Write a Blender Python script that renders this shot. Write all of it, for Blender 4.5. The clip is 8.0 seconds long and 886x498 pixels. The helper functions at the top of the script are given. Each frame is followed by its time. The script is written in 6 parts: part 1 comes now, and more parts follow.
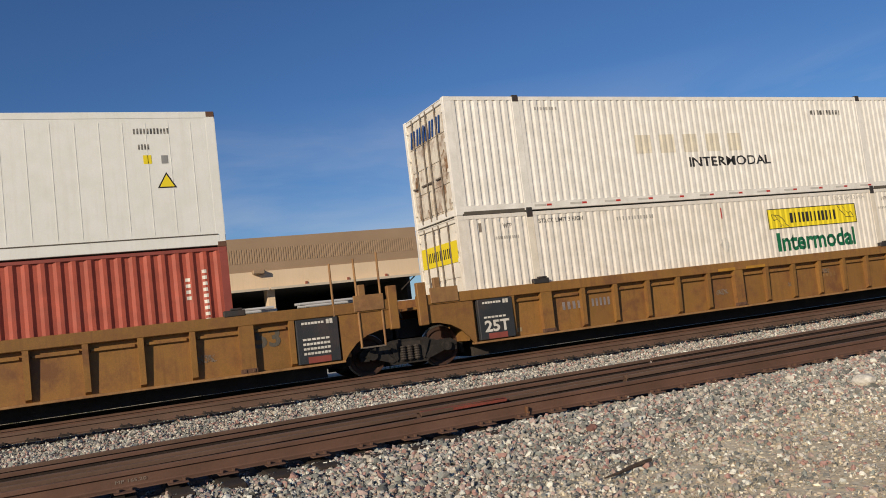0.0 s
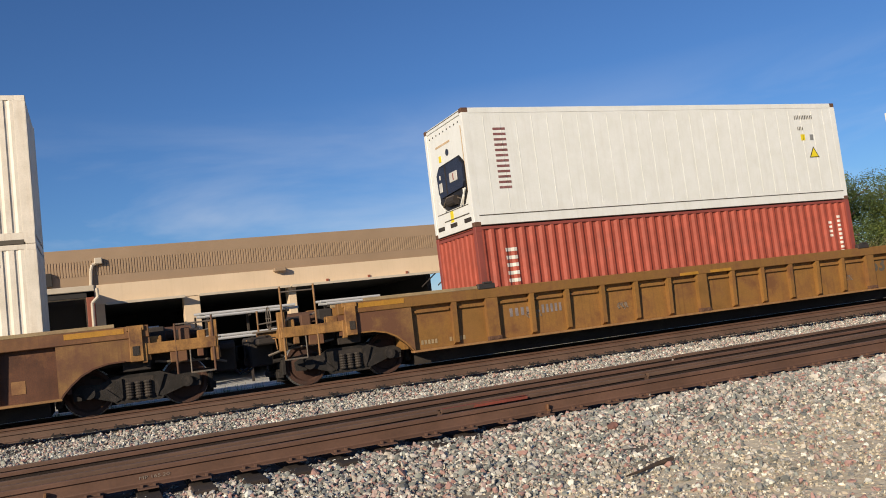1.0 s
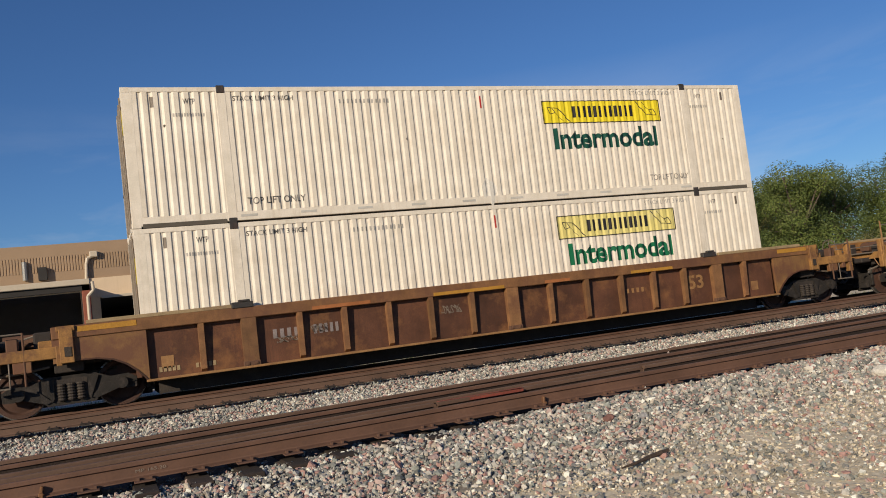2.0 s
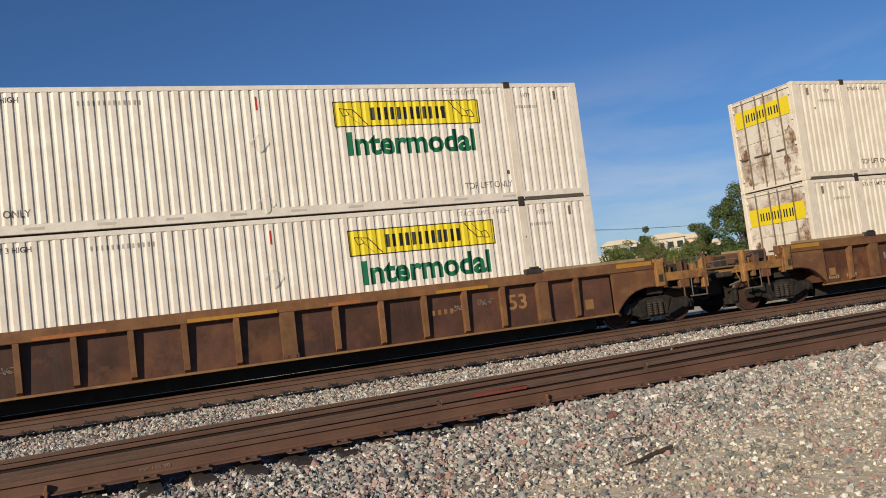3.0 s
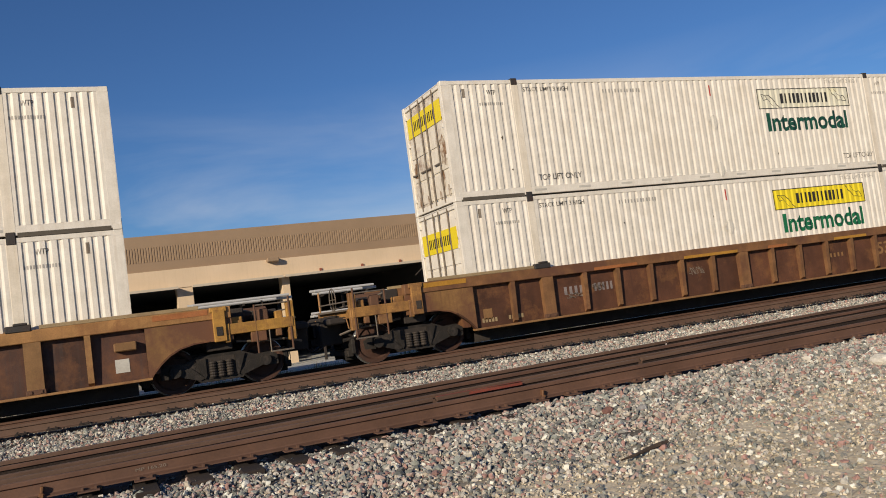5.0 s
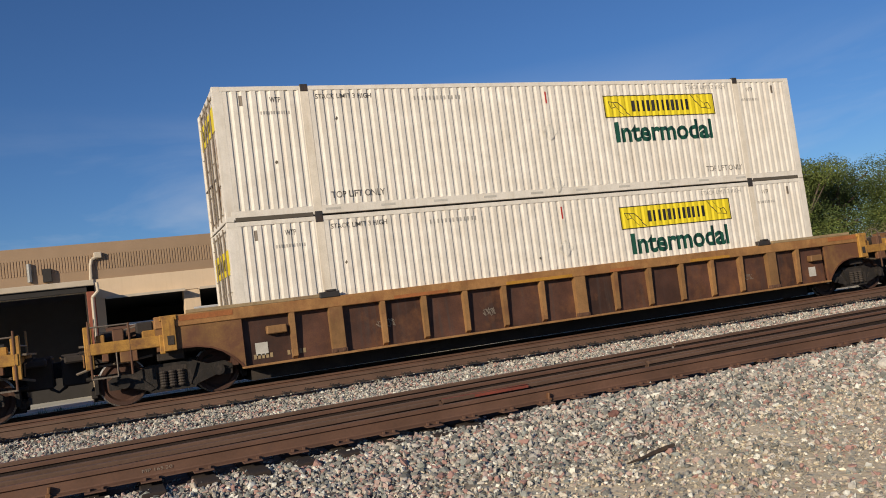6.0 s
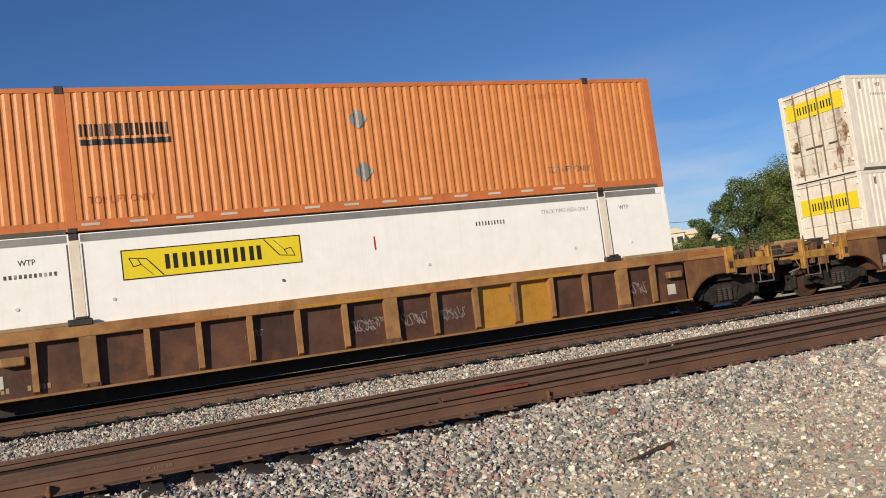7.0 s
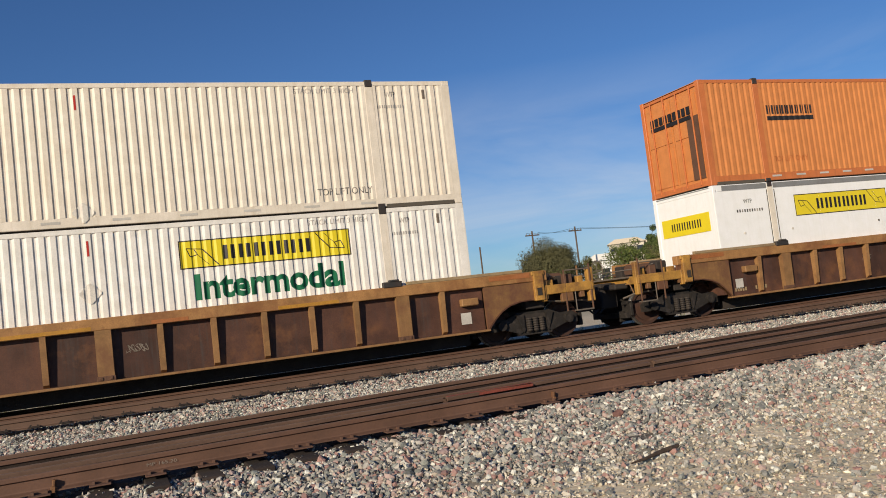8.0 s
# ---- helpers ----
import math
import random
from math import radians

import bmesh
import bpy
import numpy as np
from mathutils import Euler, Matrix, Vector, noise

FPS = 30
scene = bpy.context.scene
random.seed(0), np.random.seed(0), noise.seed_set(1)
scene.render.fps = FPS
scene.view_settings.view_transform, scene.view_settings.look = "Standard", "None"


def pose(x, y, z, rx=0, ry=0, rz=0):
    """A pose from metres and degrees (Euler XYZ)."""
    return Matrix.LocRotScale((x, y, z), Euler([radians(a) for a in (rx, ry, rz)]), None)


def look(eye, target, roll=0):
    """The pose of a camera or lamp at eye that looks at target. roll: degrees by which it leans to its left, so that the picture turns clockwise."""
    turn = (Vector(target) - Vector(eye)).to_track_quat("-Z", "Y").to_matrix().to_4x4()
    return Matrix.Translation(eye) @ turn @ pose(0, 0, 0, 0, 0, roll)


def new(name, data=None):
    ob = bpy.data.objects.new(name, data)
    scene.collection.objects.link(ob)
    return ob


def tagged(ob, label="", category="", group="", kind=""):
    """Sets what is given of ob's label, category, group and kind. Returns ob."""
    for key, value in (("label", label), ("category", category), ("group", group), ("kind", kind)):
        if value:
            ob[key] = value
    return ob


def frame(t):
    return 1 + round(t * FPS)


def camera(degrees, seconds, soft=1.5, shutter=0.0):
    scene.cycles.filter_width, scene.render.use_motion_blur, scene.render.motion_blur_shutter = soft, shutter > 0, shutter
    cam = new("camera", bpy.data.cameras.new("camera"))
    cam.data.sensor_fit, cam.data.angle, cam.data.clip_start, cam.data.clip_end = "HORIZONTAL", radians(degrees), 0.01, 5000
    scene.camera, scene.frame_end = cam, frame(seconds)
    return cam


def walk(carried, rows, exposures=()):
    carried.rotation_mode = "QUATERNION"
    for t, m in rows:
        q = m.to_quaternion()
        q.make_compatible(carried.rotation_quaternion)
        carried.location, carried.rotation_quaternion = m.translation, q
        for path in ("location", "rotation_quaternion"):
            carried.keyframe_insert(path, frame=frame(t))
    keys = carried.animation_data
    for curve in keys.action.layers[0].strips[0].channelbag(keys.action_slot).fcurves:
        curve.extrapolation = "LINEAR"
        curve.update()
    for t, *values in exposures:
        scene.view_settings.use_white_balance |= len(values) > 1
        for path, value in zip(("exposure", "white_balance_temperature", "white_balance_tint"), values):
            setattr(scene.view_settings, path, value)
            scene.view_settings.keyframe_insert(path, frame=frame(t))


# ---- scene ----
# World: x along the tracks, y away from the camera, z = 0 at the top of the rails.
EYE = 1.155
cam = camera(56.60, 8.0, soft=0.95)
walk(cam, [
    (0.0, pose(0, 0, EYE, 94.603, 6.824, -24.100)),
    (0.5, pose(0, 0, EYE, 94.719, 6.873, -23.278)),
    (1.0, pose(0, 0, EYE, 94.592, 6.774, -22.672)),
    (1.5, pose(0, 0, EYE, 94.234, 6.681, -22.872)),
    (2.0, pose(0, 0, EYE, 94.060, 6.846, -22.946)),
    (3.5, pose(0, 0, EYE, 93.892, 7.203, -22.599)),
    (4.0, pose(0, 0, EYE, 94.054, 7.550, -22.664)),
    (4.5, pose(0, 0, EYE, 93.640, 7.671, -23.240)),
    (6.0, pose(0, 0, EYE, 93.915, 7.436, -22.665)),
    (6.5, pose(0, 0, EYE, 94.002, 7.385, -22.710)),
    (7.0, pose(0, 0, EYE, 93.783, 7.499, -22.698)),
    (7.5, pose(0, 0, EYE, 93.832, 7.307, -22.245)),
    (8.0, pose(0, 0, EYE, 93.796, 6.786, -22.284)),
], exposures=[(0.0, -0.19), (0.5, -0.11), (1.0, 0.10), (1.5, 0.05), (2.0, -0.11), (3.5, -0.14), (4.0, -0.08), (4.5, -0.13), (6.0, -0.11), (6.5, -0.03), (7.0, 0.04), (7.5, 0.06), (8.0, -0.06)])

# ---- light ----
TO_SUN = Vector((-1.3, -1.0, 0.58)).normalized()
sun = new("sun", bpy.data.lights.new("sun", "SUN"))
sun.data.energy, sun.data.angle, sun.data.color = 5.0, radians(0.55), (1.0, 0.86, 0.67)
sun.matrix_basis = look((-60, -40, 45), Vector((-60, -40, 45)) - TO_SUN)
scene.view_settings.exposure = 0.0


def sky_world():
    w = bpy.data.worlds.new("sky")
    w.use_nodes = True
    scene.world = w
    nt = w.node_tree
    nt.nodes.clear()
    out = nt.nodes.new("ShaderNodeOutputWorld")
    bg = nt.nodes.new("ShaderNodeBackground")
    sky = nt.nodes.new("ShaderNodeTexSky")
    sky.sky_type, sky.sun_disc = "NISHITA", False
    sky.sun_elevation = math.asin(TO_SUN.z)
    sky.sun_rotation = math.atan2(TO_SUN.x, TO_SUN.y)
    sky.air_density, sky.dust_density, sky.ozone_density = 1.0, 0.0, 6.0
    # thin wisps of cloud, stretched along the horizon
    co = nt.nodes.new("ShaderNodeTexCoord")
    mp = nt.nodes.new("ShaderNodeMapping")
    mp.inputs["Scale"].default_value = (1.6, 1.6, 7.5)
    mp.inputs["Location"].default_value = (0.35, 0.1, 0.2)
    no = nt.nodes.new("ShaderNodeTexNoise")
    no.inputs["Scale"].default_value, no.inputs["Detail"].default_value, no.inputs["Roughness"].default_value = 1.7, 7, 0.55
    no.inputs["Distortion"].default_value = 0.4
    ramp = nt.nodes.new("ShaderNodeValToRGB")
    ramp.color_ramp.elements[0].position, ramp.color_ramp.elements[1].position = 0.42, 0.70
    ramp.color_ramp.elements[1].color = (0.50, 0.50, 0.50, 1)
    mix = nt.nodes.new("ShaderNodeMixRGB")
    mix.inputs["Color2"].default_value = (11.0, 9.6, 8.4, 1)
    nt.links.new(co.outputs["Generated"], mp.inputs["Vector"])
    nt.links.new(mp.outputs["Vector"], no.inputs["Vector"])
    nt.links.new(no.outputs["Fac"], ramp.inputs["Fac"])
    sep = nt.nodes.new("ShaderNodeSeparateXYZ")
    nt.links.new(co.outputs["Generated"], sep.inputs["Vector"])
    band = nt.nodes.new("ShaderNodeMapRange")      # the wisps lie low over the horizon
    band.inputs["From Min"].default_value, band.inputs["From Max"].default_value = 0.27, 0.08
    nt.links.new(sep.outputs["Z"], band.inputs["Value"])
    low = nt.nodes.new("ShaderNodeMath")
    low.operation = "MULTIPLY"
    nt.links.new(ramp.outputs["Color"], low.inputs[0])
    nt.links.new(band.outputs["Result"], low.inputs[1])
    nt.links.new(low.outputs["Value"], mix.inputs["Fac"])
    nt.links.new(sky.outputs["Color"], mix.inputs["Color1"])
    hue = nt.nodes.new("ShaderNodeMixRGB")          # clear dry air: a deeper blue
    hue.blend_type, hue.inputs["Fac"].default_value = "MULTIPLY", 1.0
    hue.inputs["Color2"].default_value = (0.86, 1.0, 1.20, 1)
    nt.links.new(mix.outputs["Color"], hue.inputs["Color1"])
    nt.links.new(hue.outputs["Color"], bg.inputs["Color"])
    bg.inputs["Strength"].default_value = 0.075
    nt.links.new(bg.outputs["Background"], out.inputs["Surface"])


sky_world()

# ---- materials ----
def mat(name, base, rough=0.6, metal=0.0, vary=0.12, scale=3.0, fine=40.0, bump=0.02, streak=0.0, streak_col=(0.10, 0.05, 0.03),
        dirt=0.0, dirt_col=(0.12, 0.09, 0.06), dirt_scale=1.2, dirt_from=0.52, shift=False, island=None, obj_vary=0.0, spec=0.4):
    """A weathered surface: colour drift at two scales, optional runs down the face, patches of dirt and fine relief."""
    m = bpy.data.materials.new(name)
    m.use_nodes = True
    nt = m.node_tree
    N, K = nt.nodes, nt.links
    b = N["Principled BSDF"]
    b.inputs["Roughness"].default_value, b.inputs["Metallic"].default_value = rough, metal
    b.inputs["Specular IOR Level"].default_value = spec
    co = N.new("ShaderNodeTexCoord").outputs["Object"]
    if shift:                                       # another pattern on each object
        add = N.new("ShaderNodeVectorMath")
        add.operation = "MULTIPLY_ADD"
        K.new(N.new("ShaderNodeObjectInfo").outputs["Random"], add.inputs[0])
        add.inputs[1].default_value = (37.0, 53.0, 19.0)
        K.new(co, add.inputs[2])
        co = add.outputs["Vector"]

    def noise_tex(s, detail=5, vec=None, r=0.6):
        n = N.new("ShaderNodeTexNoise")
        n.inputs["Scale"].default_value, n.inputs["Detail"].default_value, n.inputs["Roughness"].default_value = s, detail, r
        K.new(vec or co, n.inputs["Vector"])
        return n.outputs["Fac"]

    def ramp(fac, a, z, lo=0.0, hi=1.0):
        n = N.new("ShaderNodeMapRange")
        n.inputs["From Min"].default_value, n.inputs["From Max"].default_value = a, z
        n.inputs["To Min"].default_value, n.inputs["To Max"].default_value = lo, hi
        K.new(fac, n.inputs["Value"])
        return n.outputs["Result"]

    def mixc(fac, c1, c2, mode="MIX"):
        n = N.new("ShaderNodeMixRGB")
        n.blend_type = mode
        for sock, v in ((n.inputs["Fac"], fac), (n.inputs["Color1"], c1), (n.inputs["Color2"], c2)):
            if isinstance(v, (tuple, float, int)):
                sock.default_value = (*v, 1) if isinstance(v, tuple) else v
            else:
                K.new(v, sock)
        return n.outputs["Color"]

    big, small = noise_tex(scale, 4), noise_tex(fine, 3)
    col = tuple(base)
    if island:
        r = N.new("ShaderNodeValToRGB")
        cr = r.color_ramp
        cr.interpolation = "CONSTANT"
        for i, (pos, c) in enumerate(island):
            e = cr.elements[i] if i < 2 else cr.elements.new(pos)
            e.position, e.color = pos, (*c, 1)
        K.new(N.new("ShaderNodeNewGeometry").outputs["Random Per Island"], r.inputs["Fac"])
        col = r.outputs["Color"]
    else:
        col = mixc(1.0, col, (1, 1, 1), "MULTIPLY")
    lo, hi = 1 - vary, 1 + vary * 0.6
    col = mixc(ramp(big, 0.3, 0.7), mixc(1.0, col, (lo, lo, lo * 0.97), "MULTIPLY"), mixc(1.0, col, (hi, hi, hi), "MULTIPLY"))
    lo, hi = 1 - vary * 0.5, 1 + vary * 0.3
    col = mixc(ramp(small, 0.35, 0.65), mixc(1.0, col, (lo, lo, lo), "MULTIPLY"), mixc(1.0, col, (hi, hi, hi), "MULTIPLY"))
    if obj_vary:
        rnd = N.new("ShaderNodeObjectInfo").outputs["Random"]
        lo, hi = 1 - obj_vary, 1 + obj_vary * 0.5
        col = mixc(rnd, mixc(1.0, col, (lo, lo, lo), "MULTIPLY"), mixc(1.0, col, (hi, hi * 0.98, hi * 0.95), "MULTIPLY"))
    if streak:
        mp = N.new("ShaderNodeMapping")
        mp.inputs["Scale"].default_value = (7.0, 7.0, 0.35)
        K.new(co, mp.inputs["Vector"])
        s = noise_tex(1.6, 6, mp.outputs["Vector"], 0.65)
        s2 = noise_tex(0.9, 3)
        f = N.new("ShaderNodeMath")
        f.operation = "MULTIPLY"
        K.new(ramp(s, 0.50, 0.74), f.inputs[0])
        K.new(ramp(s2, 0.35, 0.7, 0.15, streak), f.inputs[1])
        col = mixc(f.outputs["Value"], col, streak_col)
    if dirt:
        d = noise_tex(dirt_scale, 8, None, 0.7)
        col = mixc(ramp(d, dirt_from, dirt_from + 0.18, 0.0, dirt), col, dirt_col)
    K.new(col, b.inputs["Base Color"])
    K.new(ramp(small, 0.3, 0.7, max(rough - 0.1, 0.05), min(rough + 0.12, 1)), b.inputs["Roughness"])
    if bump:
        bp = N.new("ShaderNodeBump")
        bp.inputs["Strength"].default_value, bp.inputs["Distance"].default_value = 0.5, bump
        K.new(small, bp.inputs["Height"])
        K.new(bp.outputs["Normal"], b.inputs["Normal"])
    return m


GHOST = (0.66, 0.60, 0.48)
RUST = (0.13, 0.055, 0.028)
M = {
    "white": mat("white_container_paint", (0.755, 0.703, 0.618), 0.5, streak=0.40, streak_col=(0.47, 0.35, 0.22), dirt=0.22, dirt_col=(0.50, 0.42, 0.32), bump=0.004, shift=True),
    "white_b": mat("cream_container_paint", (0.760, 0.684, 0.568), 0.5, streak=0.46, streak_col=(0.44, 0.31, 0.17), dirt=0.25, dirt_col=(0.48, 0.39, 0.27), bump=0.004, shift=True),
    "white_c": mat("bright_container_paint", (0.87, 0.868, 0.85), 0.4, vary=0.04, streak=0.15, streak_col=(0.52, 0.48, 0.42), dirt=0.06, dirt_col=(0.60, 0.56, 0.5), bump=0.002),
    "white_d": mat("clean_container_paint", (0.79, 0.755, 0.69), 0.5, streak=0.25, streak_col=(0.52, 0.44, 0.34), dirt=0.12, dirt_col=(0.55, 0.49, 0.40), bump=0.004, shift=True),
    "reefer": mat("reefer_panel_paint", (0.725, 0.727, 0.685), 0.45, vary=0.05, streak=0.2, streak_col=(0.46, 0.42, 0.35), dirt=0.12, dirt_col=(0.5, 0.46, 0.4), bump=0.002),
    "doors": mat("stained_door_paint", (0.72, 0.66, 0.56), 0.55, streak=0.9, streak_col=(0.20, 0.105, 0.05), dirt=0.94, dirt_col=(0.17, 0.078, 0.032), dirt_scale=1.5, dirt_from=0.49, bump=0.012, shift=True),
    "orange": mat("orange_container_paint", (0.60, 0.222, 0.064), 0.5, streak=0.35, streak_col=(0.40, 0.11, 0.03), dirt=0.2, dirt_col=(0.42, 0.14, 0.05), bump=0.004),
    "orange_rail": mat("orange_rail_paint", (0.56, 0.17, 0.05), 0.5, streak=0.4, dirt=0.35, dirt_col=(0.3, 0.12, 0.06), bump=0.004),
    "red": mat("red_container_paint", (0.37, 0.075, 0.043), 0.6, vary=0.22, streak=0.5, streak_col=(0.22, 0.06, 0.04), dirt=0.3, dirt_col=(0.30, 0.10, 0.07), bump=0.006),
    "red_post": mat("red_post_paint", (0.26, 0.06, 0.045), 0.6, streak=0.5, dirt=0.5, dirt_col=(0.12, 0.05, 0.04), bump=0.006),
    "greyband": mat("streaked_grey_metal", (0.27, 0.27, 0.26), 0.5, metal=0.2, streak=0.3, streak_col=(0.12, 0.11, 0.1), dirt=0.4),
    # dark tone for scuffs, seams and the painted shade of the rail hollows
    "gap_and_grime": mat("hollow_shade_and_grime", (0.10, 0.085, 0.065), 0.8, dirt=0.4),
    "casting": mat("dark_casting", (0.035, 0.032, 0.03), 0.6, dirt=0.4, dirt_col=RUST),
    "rustcast": mat("rusty_casting", (0.12, 0.06, 0.035), 0.8, dirt=0.5, dirt_col=(0.05, 0.03, 0.02)),
    "bar": mat("galvanised_bar", (0.17, 0.14, 0.11), 0.55, metal=0.2, dirt=0.5, dirt_col=(0.2, 0.12, 0.07), dirt_scale=5),
    "yellow": mat("yellow_sign_film", (0.76, 0.60, 0.018), 0.45, vary=0.05, streak=0.12, streak_col=(0.5, 0.35, 0.05), bump=0),
    "paleyellow": mat("faded_yellow_sign_film", (0.70, 0.60, 0.20), 0.5, vary=0.12, scale=1.5, dirt=0.4, dirt_col=(0.7, 0.66, 0.45), bump=0),
    "bleached": mat("bleached_sign_film", (0.68, 0.65, 0.52), 0.5, vary=0.1, dirt=0.5, dirt_col=(0.66, 0.60, 0.28), bump=0),
    "black": mat("black_lettering", (0.018, 0.016, 0.016), 0.5, vary=0.2, bump=0),
    "stencil": mat("worn_stencil_paint", (0.08, 0.074, 0.066), 0.6, vary=0.3, dirt=0.9, dirt_col=(0.52, 0.48, 0.41), dirt_scale=6, dirt_from=0.47, bump=0),
    "faint": mat("faint_stencil_paint", (0.36, 0.34, 0.30), 0.6, vary=0.2, dirt=0.4, dirt_col=(0.6, 0.56, 0.48), dirt_scale=4, bump=0),
    "doorstain": mat("door_rust_stain", (0.20, 0.105, 0.05), 0.8, vary=0.5, scale=4, dirt=0.97, dirt_col=(0.62, 0.54, 0.43), dirt_scale=3, dirt_from=0.44, bump=0.01),
    "ghost": mat("bleached_lettering", GHOST, 0.55, vary=0.15, dirt=0.4, dirt_col=(0.70, 0.62, 0.40), dirt_scale=3, bump=0),
    "rustrun": mat("rust_run", (0.56, 0.40, 0.24), 0.7, vary=0.25, scale=6, dirt=0.5, dirt_col=(0.68, 0.60, 0.48), dirt_scale=5, bump=0),
    "green": mat("green_lettering", (0.006, 0.135, 0.055), 0.5, vary=0.2, dirt=0.12, dirt_col=(0.2, 0.3, 0.22), bump=0),
    "darkgreen": mat("dark_green_lettering", (0.008, 0.07, 0.045), 0.5, vary=0.2, bump=0),
    "blue": mat("blue_lettering", (0.015, 0.06, 0.22), 0.5, vary=0.2, bump=0),
    "maroon": mat("maroon_lettering", (0.22, 0.09, 0.085), 0.5, vary=0.2, dirt=0.3, dirt_col=(0.5, 0.42, 0.38), dirt_scale=6, bump=0),
    "offwhite": mat("white_lettering", (0.66, 0.62, 0.55), 0.6, vary=0.2, dirt=0.4, dirt_col=(0.35, 0.26, 0.2), dirt_scale=5, bump=0),
    "holder": mat("worn_holder_paint", (0.70, 0.66, 0.58), 0.6, vary=0.2, scale=5, dirt=0.6, dirt_col=(0.36, 0.31, 0.24), dirt_scale=5, bump=0.004),
    "redmark": mat("red_mark_paint", (0.45, 0.03, 0.02), 0.5, bump=0),
    "silver": mat("reflective_strip", (0.55, 0.52, 0.46), 0.35, dirt=0.3, bump=0),
    "brown": mat("rusty_brown_car_paint", (0.112, 0.046, 0.024), 0.7, vary=0.4, scale=1.6, streak=0.9, streak_col=(0.055, 0.026, 0.016), dirt=0.8, dirt_col=(0.235, 0.105, 0.038), dirt_scale=1.3, dirt_from=0.52, bump=0.006, shift=True, obj_vary=0.38),
    "brown_b": mat("dark_brown_car_paint", (0.094, 0.042, 0.027), 0.7, vary=0.42, scale=1.6, streak=0.9, streak_col=(0.060, 0.050, 0.046), dirt=0.7, dirt_col=(0.185, 0.078, 0.030), dirt_scale=1.2, dirt_from=0.53, bump=0.006, shift=True, obj_vary=0.4),
    "ochre": mat("worn_yellow_car_paint", (0.300, 0.150, 0.038), 0.65, vary=0.28, scale=1.1, streak=0.85, streak_col=(0.13, 0.055, 0.022), dirt=0.9, dirt_col=(0.150, 0.064, 0.026), dirt_scale=1.1, dirt_from=0.47, bump=0.006, shift=True, obj_vary=0.16),
    "arch": mat("stained_end_paint", (0.25, 0.132, 0.046), 0.65, vary=0.28, scale=1.6, streak=0.85, streak_col=(0.12, 0.052, 0.026), dirt=0.92, dirt_col=(0.13, 0.056, 0.03), dirt_scale=1.2, dirt_from=0.37, bump=0.006, shift=True),
    "sill": mat("bright_ochre_sill_paint", (0.43, 0.225, 0.045), 0.65, vary=0.3, streak=0.8, streak_col=(0.14, 0.06, 0.03), dirt=0.85, dirt_col=(0.15, 0.066, 0.030), dirt_scale=2.2, dirt_from=0.50, bump=0.004, shift=True),
    "sill_b": mat("rusted_sill_paint", (0.34, 0.172, 0.050), 0.7, vary=0.35, streak=0.85, streak_col=(0.10, 0.045, 0.025), dirt=0.9, dirt_col=(0.11, 0.048, 0.026), dirt_scale=2.0, dirt_from=0.48, bump=0.006, shift=True),
    "navy": mat("navy_machine_paint", (0.022, 0.028, 0.05), 0.45, vary=0.3, dirt=0.4, dirt_col=(0.07, 0.06, 0.06), dirt_scale=6),
    "tan": mat("tan_rib_paint", (0.31, 0.168, 0.066), 0.65, vary=0.25, streak=0.6, streak_col=(0.15, 0.066, 0.034), dirt=0.75, dirt_col=(0.165, 0.072, 0.034), dirt_scale=2.0, dirt_from=0.50, bump=0.004, shift=True, obj_vary=0.25),
    "chord": mat("weathered_top_chord", (0.215, 0.102, 0.040), 0.65, vary=0.3, streak=0.6, streak_col=(0.10, 0.045, 0.025), dirt=0.9, dirt_col=(0.115, 0.050, 0.028), dirt_scale=0.8, dirt_from=0.46, bump=0.004, shift=True),
    "rib_b": mat("rust_brown_rib_paint", (0.235, 0.118, 0.050), 0.65, vary=0.3, streak=0.7, streak_col=(0.11, 0.046, 0.024), dirt=0.8, dirt_col=(0.125, 0.052, 0.028), dirt_scale=1.8, dirt_from=0.49, bump=0.004, shift=True, obj_vary=0.3),
    "chord_b": mat("rust_edged_ochre_chord", (0.36, 0.185, 0.065), 0.65, vary=0.3, streak=0.5, streak_col=(0.15, 0.06, 0.03), dirt=0.85, dirt_col=(0.20, 0.078, 0.028), dirt_scale=1.0, dirt_from=0.49, bump=0.004, shift=True),
    "patch": mat("fresh_yellow_paint", (0.45, 0.222, 0.028), 0.55, vary=0.25, streak=0.6, streak_col=(0.24, 0.11, 0.03), dirt=0.6, dirt_col=(0.26, 0.12, 0.04), dirt_scale=3, bump=0.002),
    "orangepatch": mat("orange_primer_patch", (0.36, 0.13, 0.04), 0.65, vary=0.3, dirt=0.5, dirt_col=(0.22, 0.10, 0.05), dirt_scale=3, bump=0.002),
    "ledge": mat("pale_worn_ledge", (0.33, 0.24, 0.13), 0.8, vary=0.2, dirt=0.5, dirt_col=(0.16, 0.09, 0.05)),
    "panelblack": mat("black_data_panel", (0.03, 0.032, 0.036), 0.55, dirt=0.3, dirt_col=(0.12, 0.07, 0.05)),
    "truck": mat("grimy_cast_steel", (0.022, 0.018, 0.015), 0.8, vary=0.35, scale=5, dirt=0.55, dirt_col=(0.085, 0.066, 0.054), dirt_scale=4.5, bump=0.02),
    "spring": mat("dusty_spring_steel", (0.055, 0.045, 0.038), 0.65, metal=0.2, dirt=0.4),
    "wheel": mat("wheel_steel", (0.072, 0.034, 0.022), 0.7, metal=0.1, dirt=0.6, dirt_col=(0.04, 0.028, 0.024), dirt_scale=2.5, dirt_from=0.48),
    "tread": mat("polished_tread", (0.42, 0.40, 0.38), 0.3, metal=0.9, vary=0.1, bump=0),
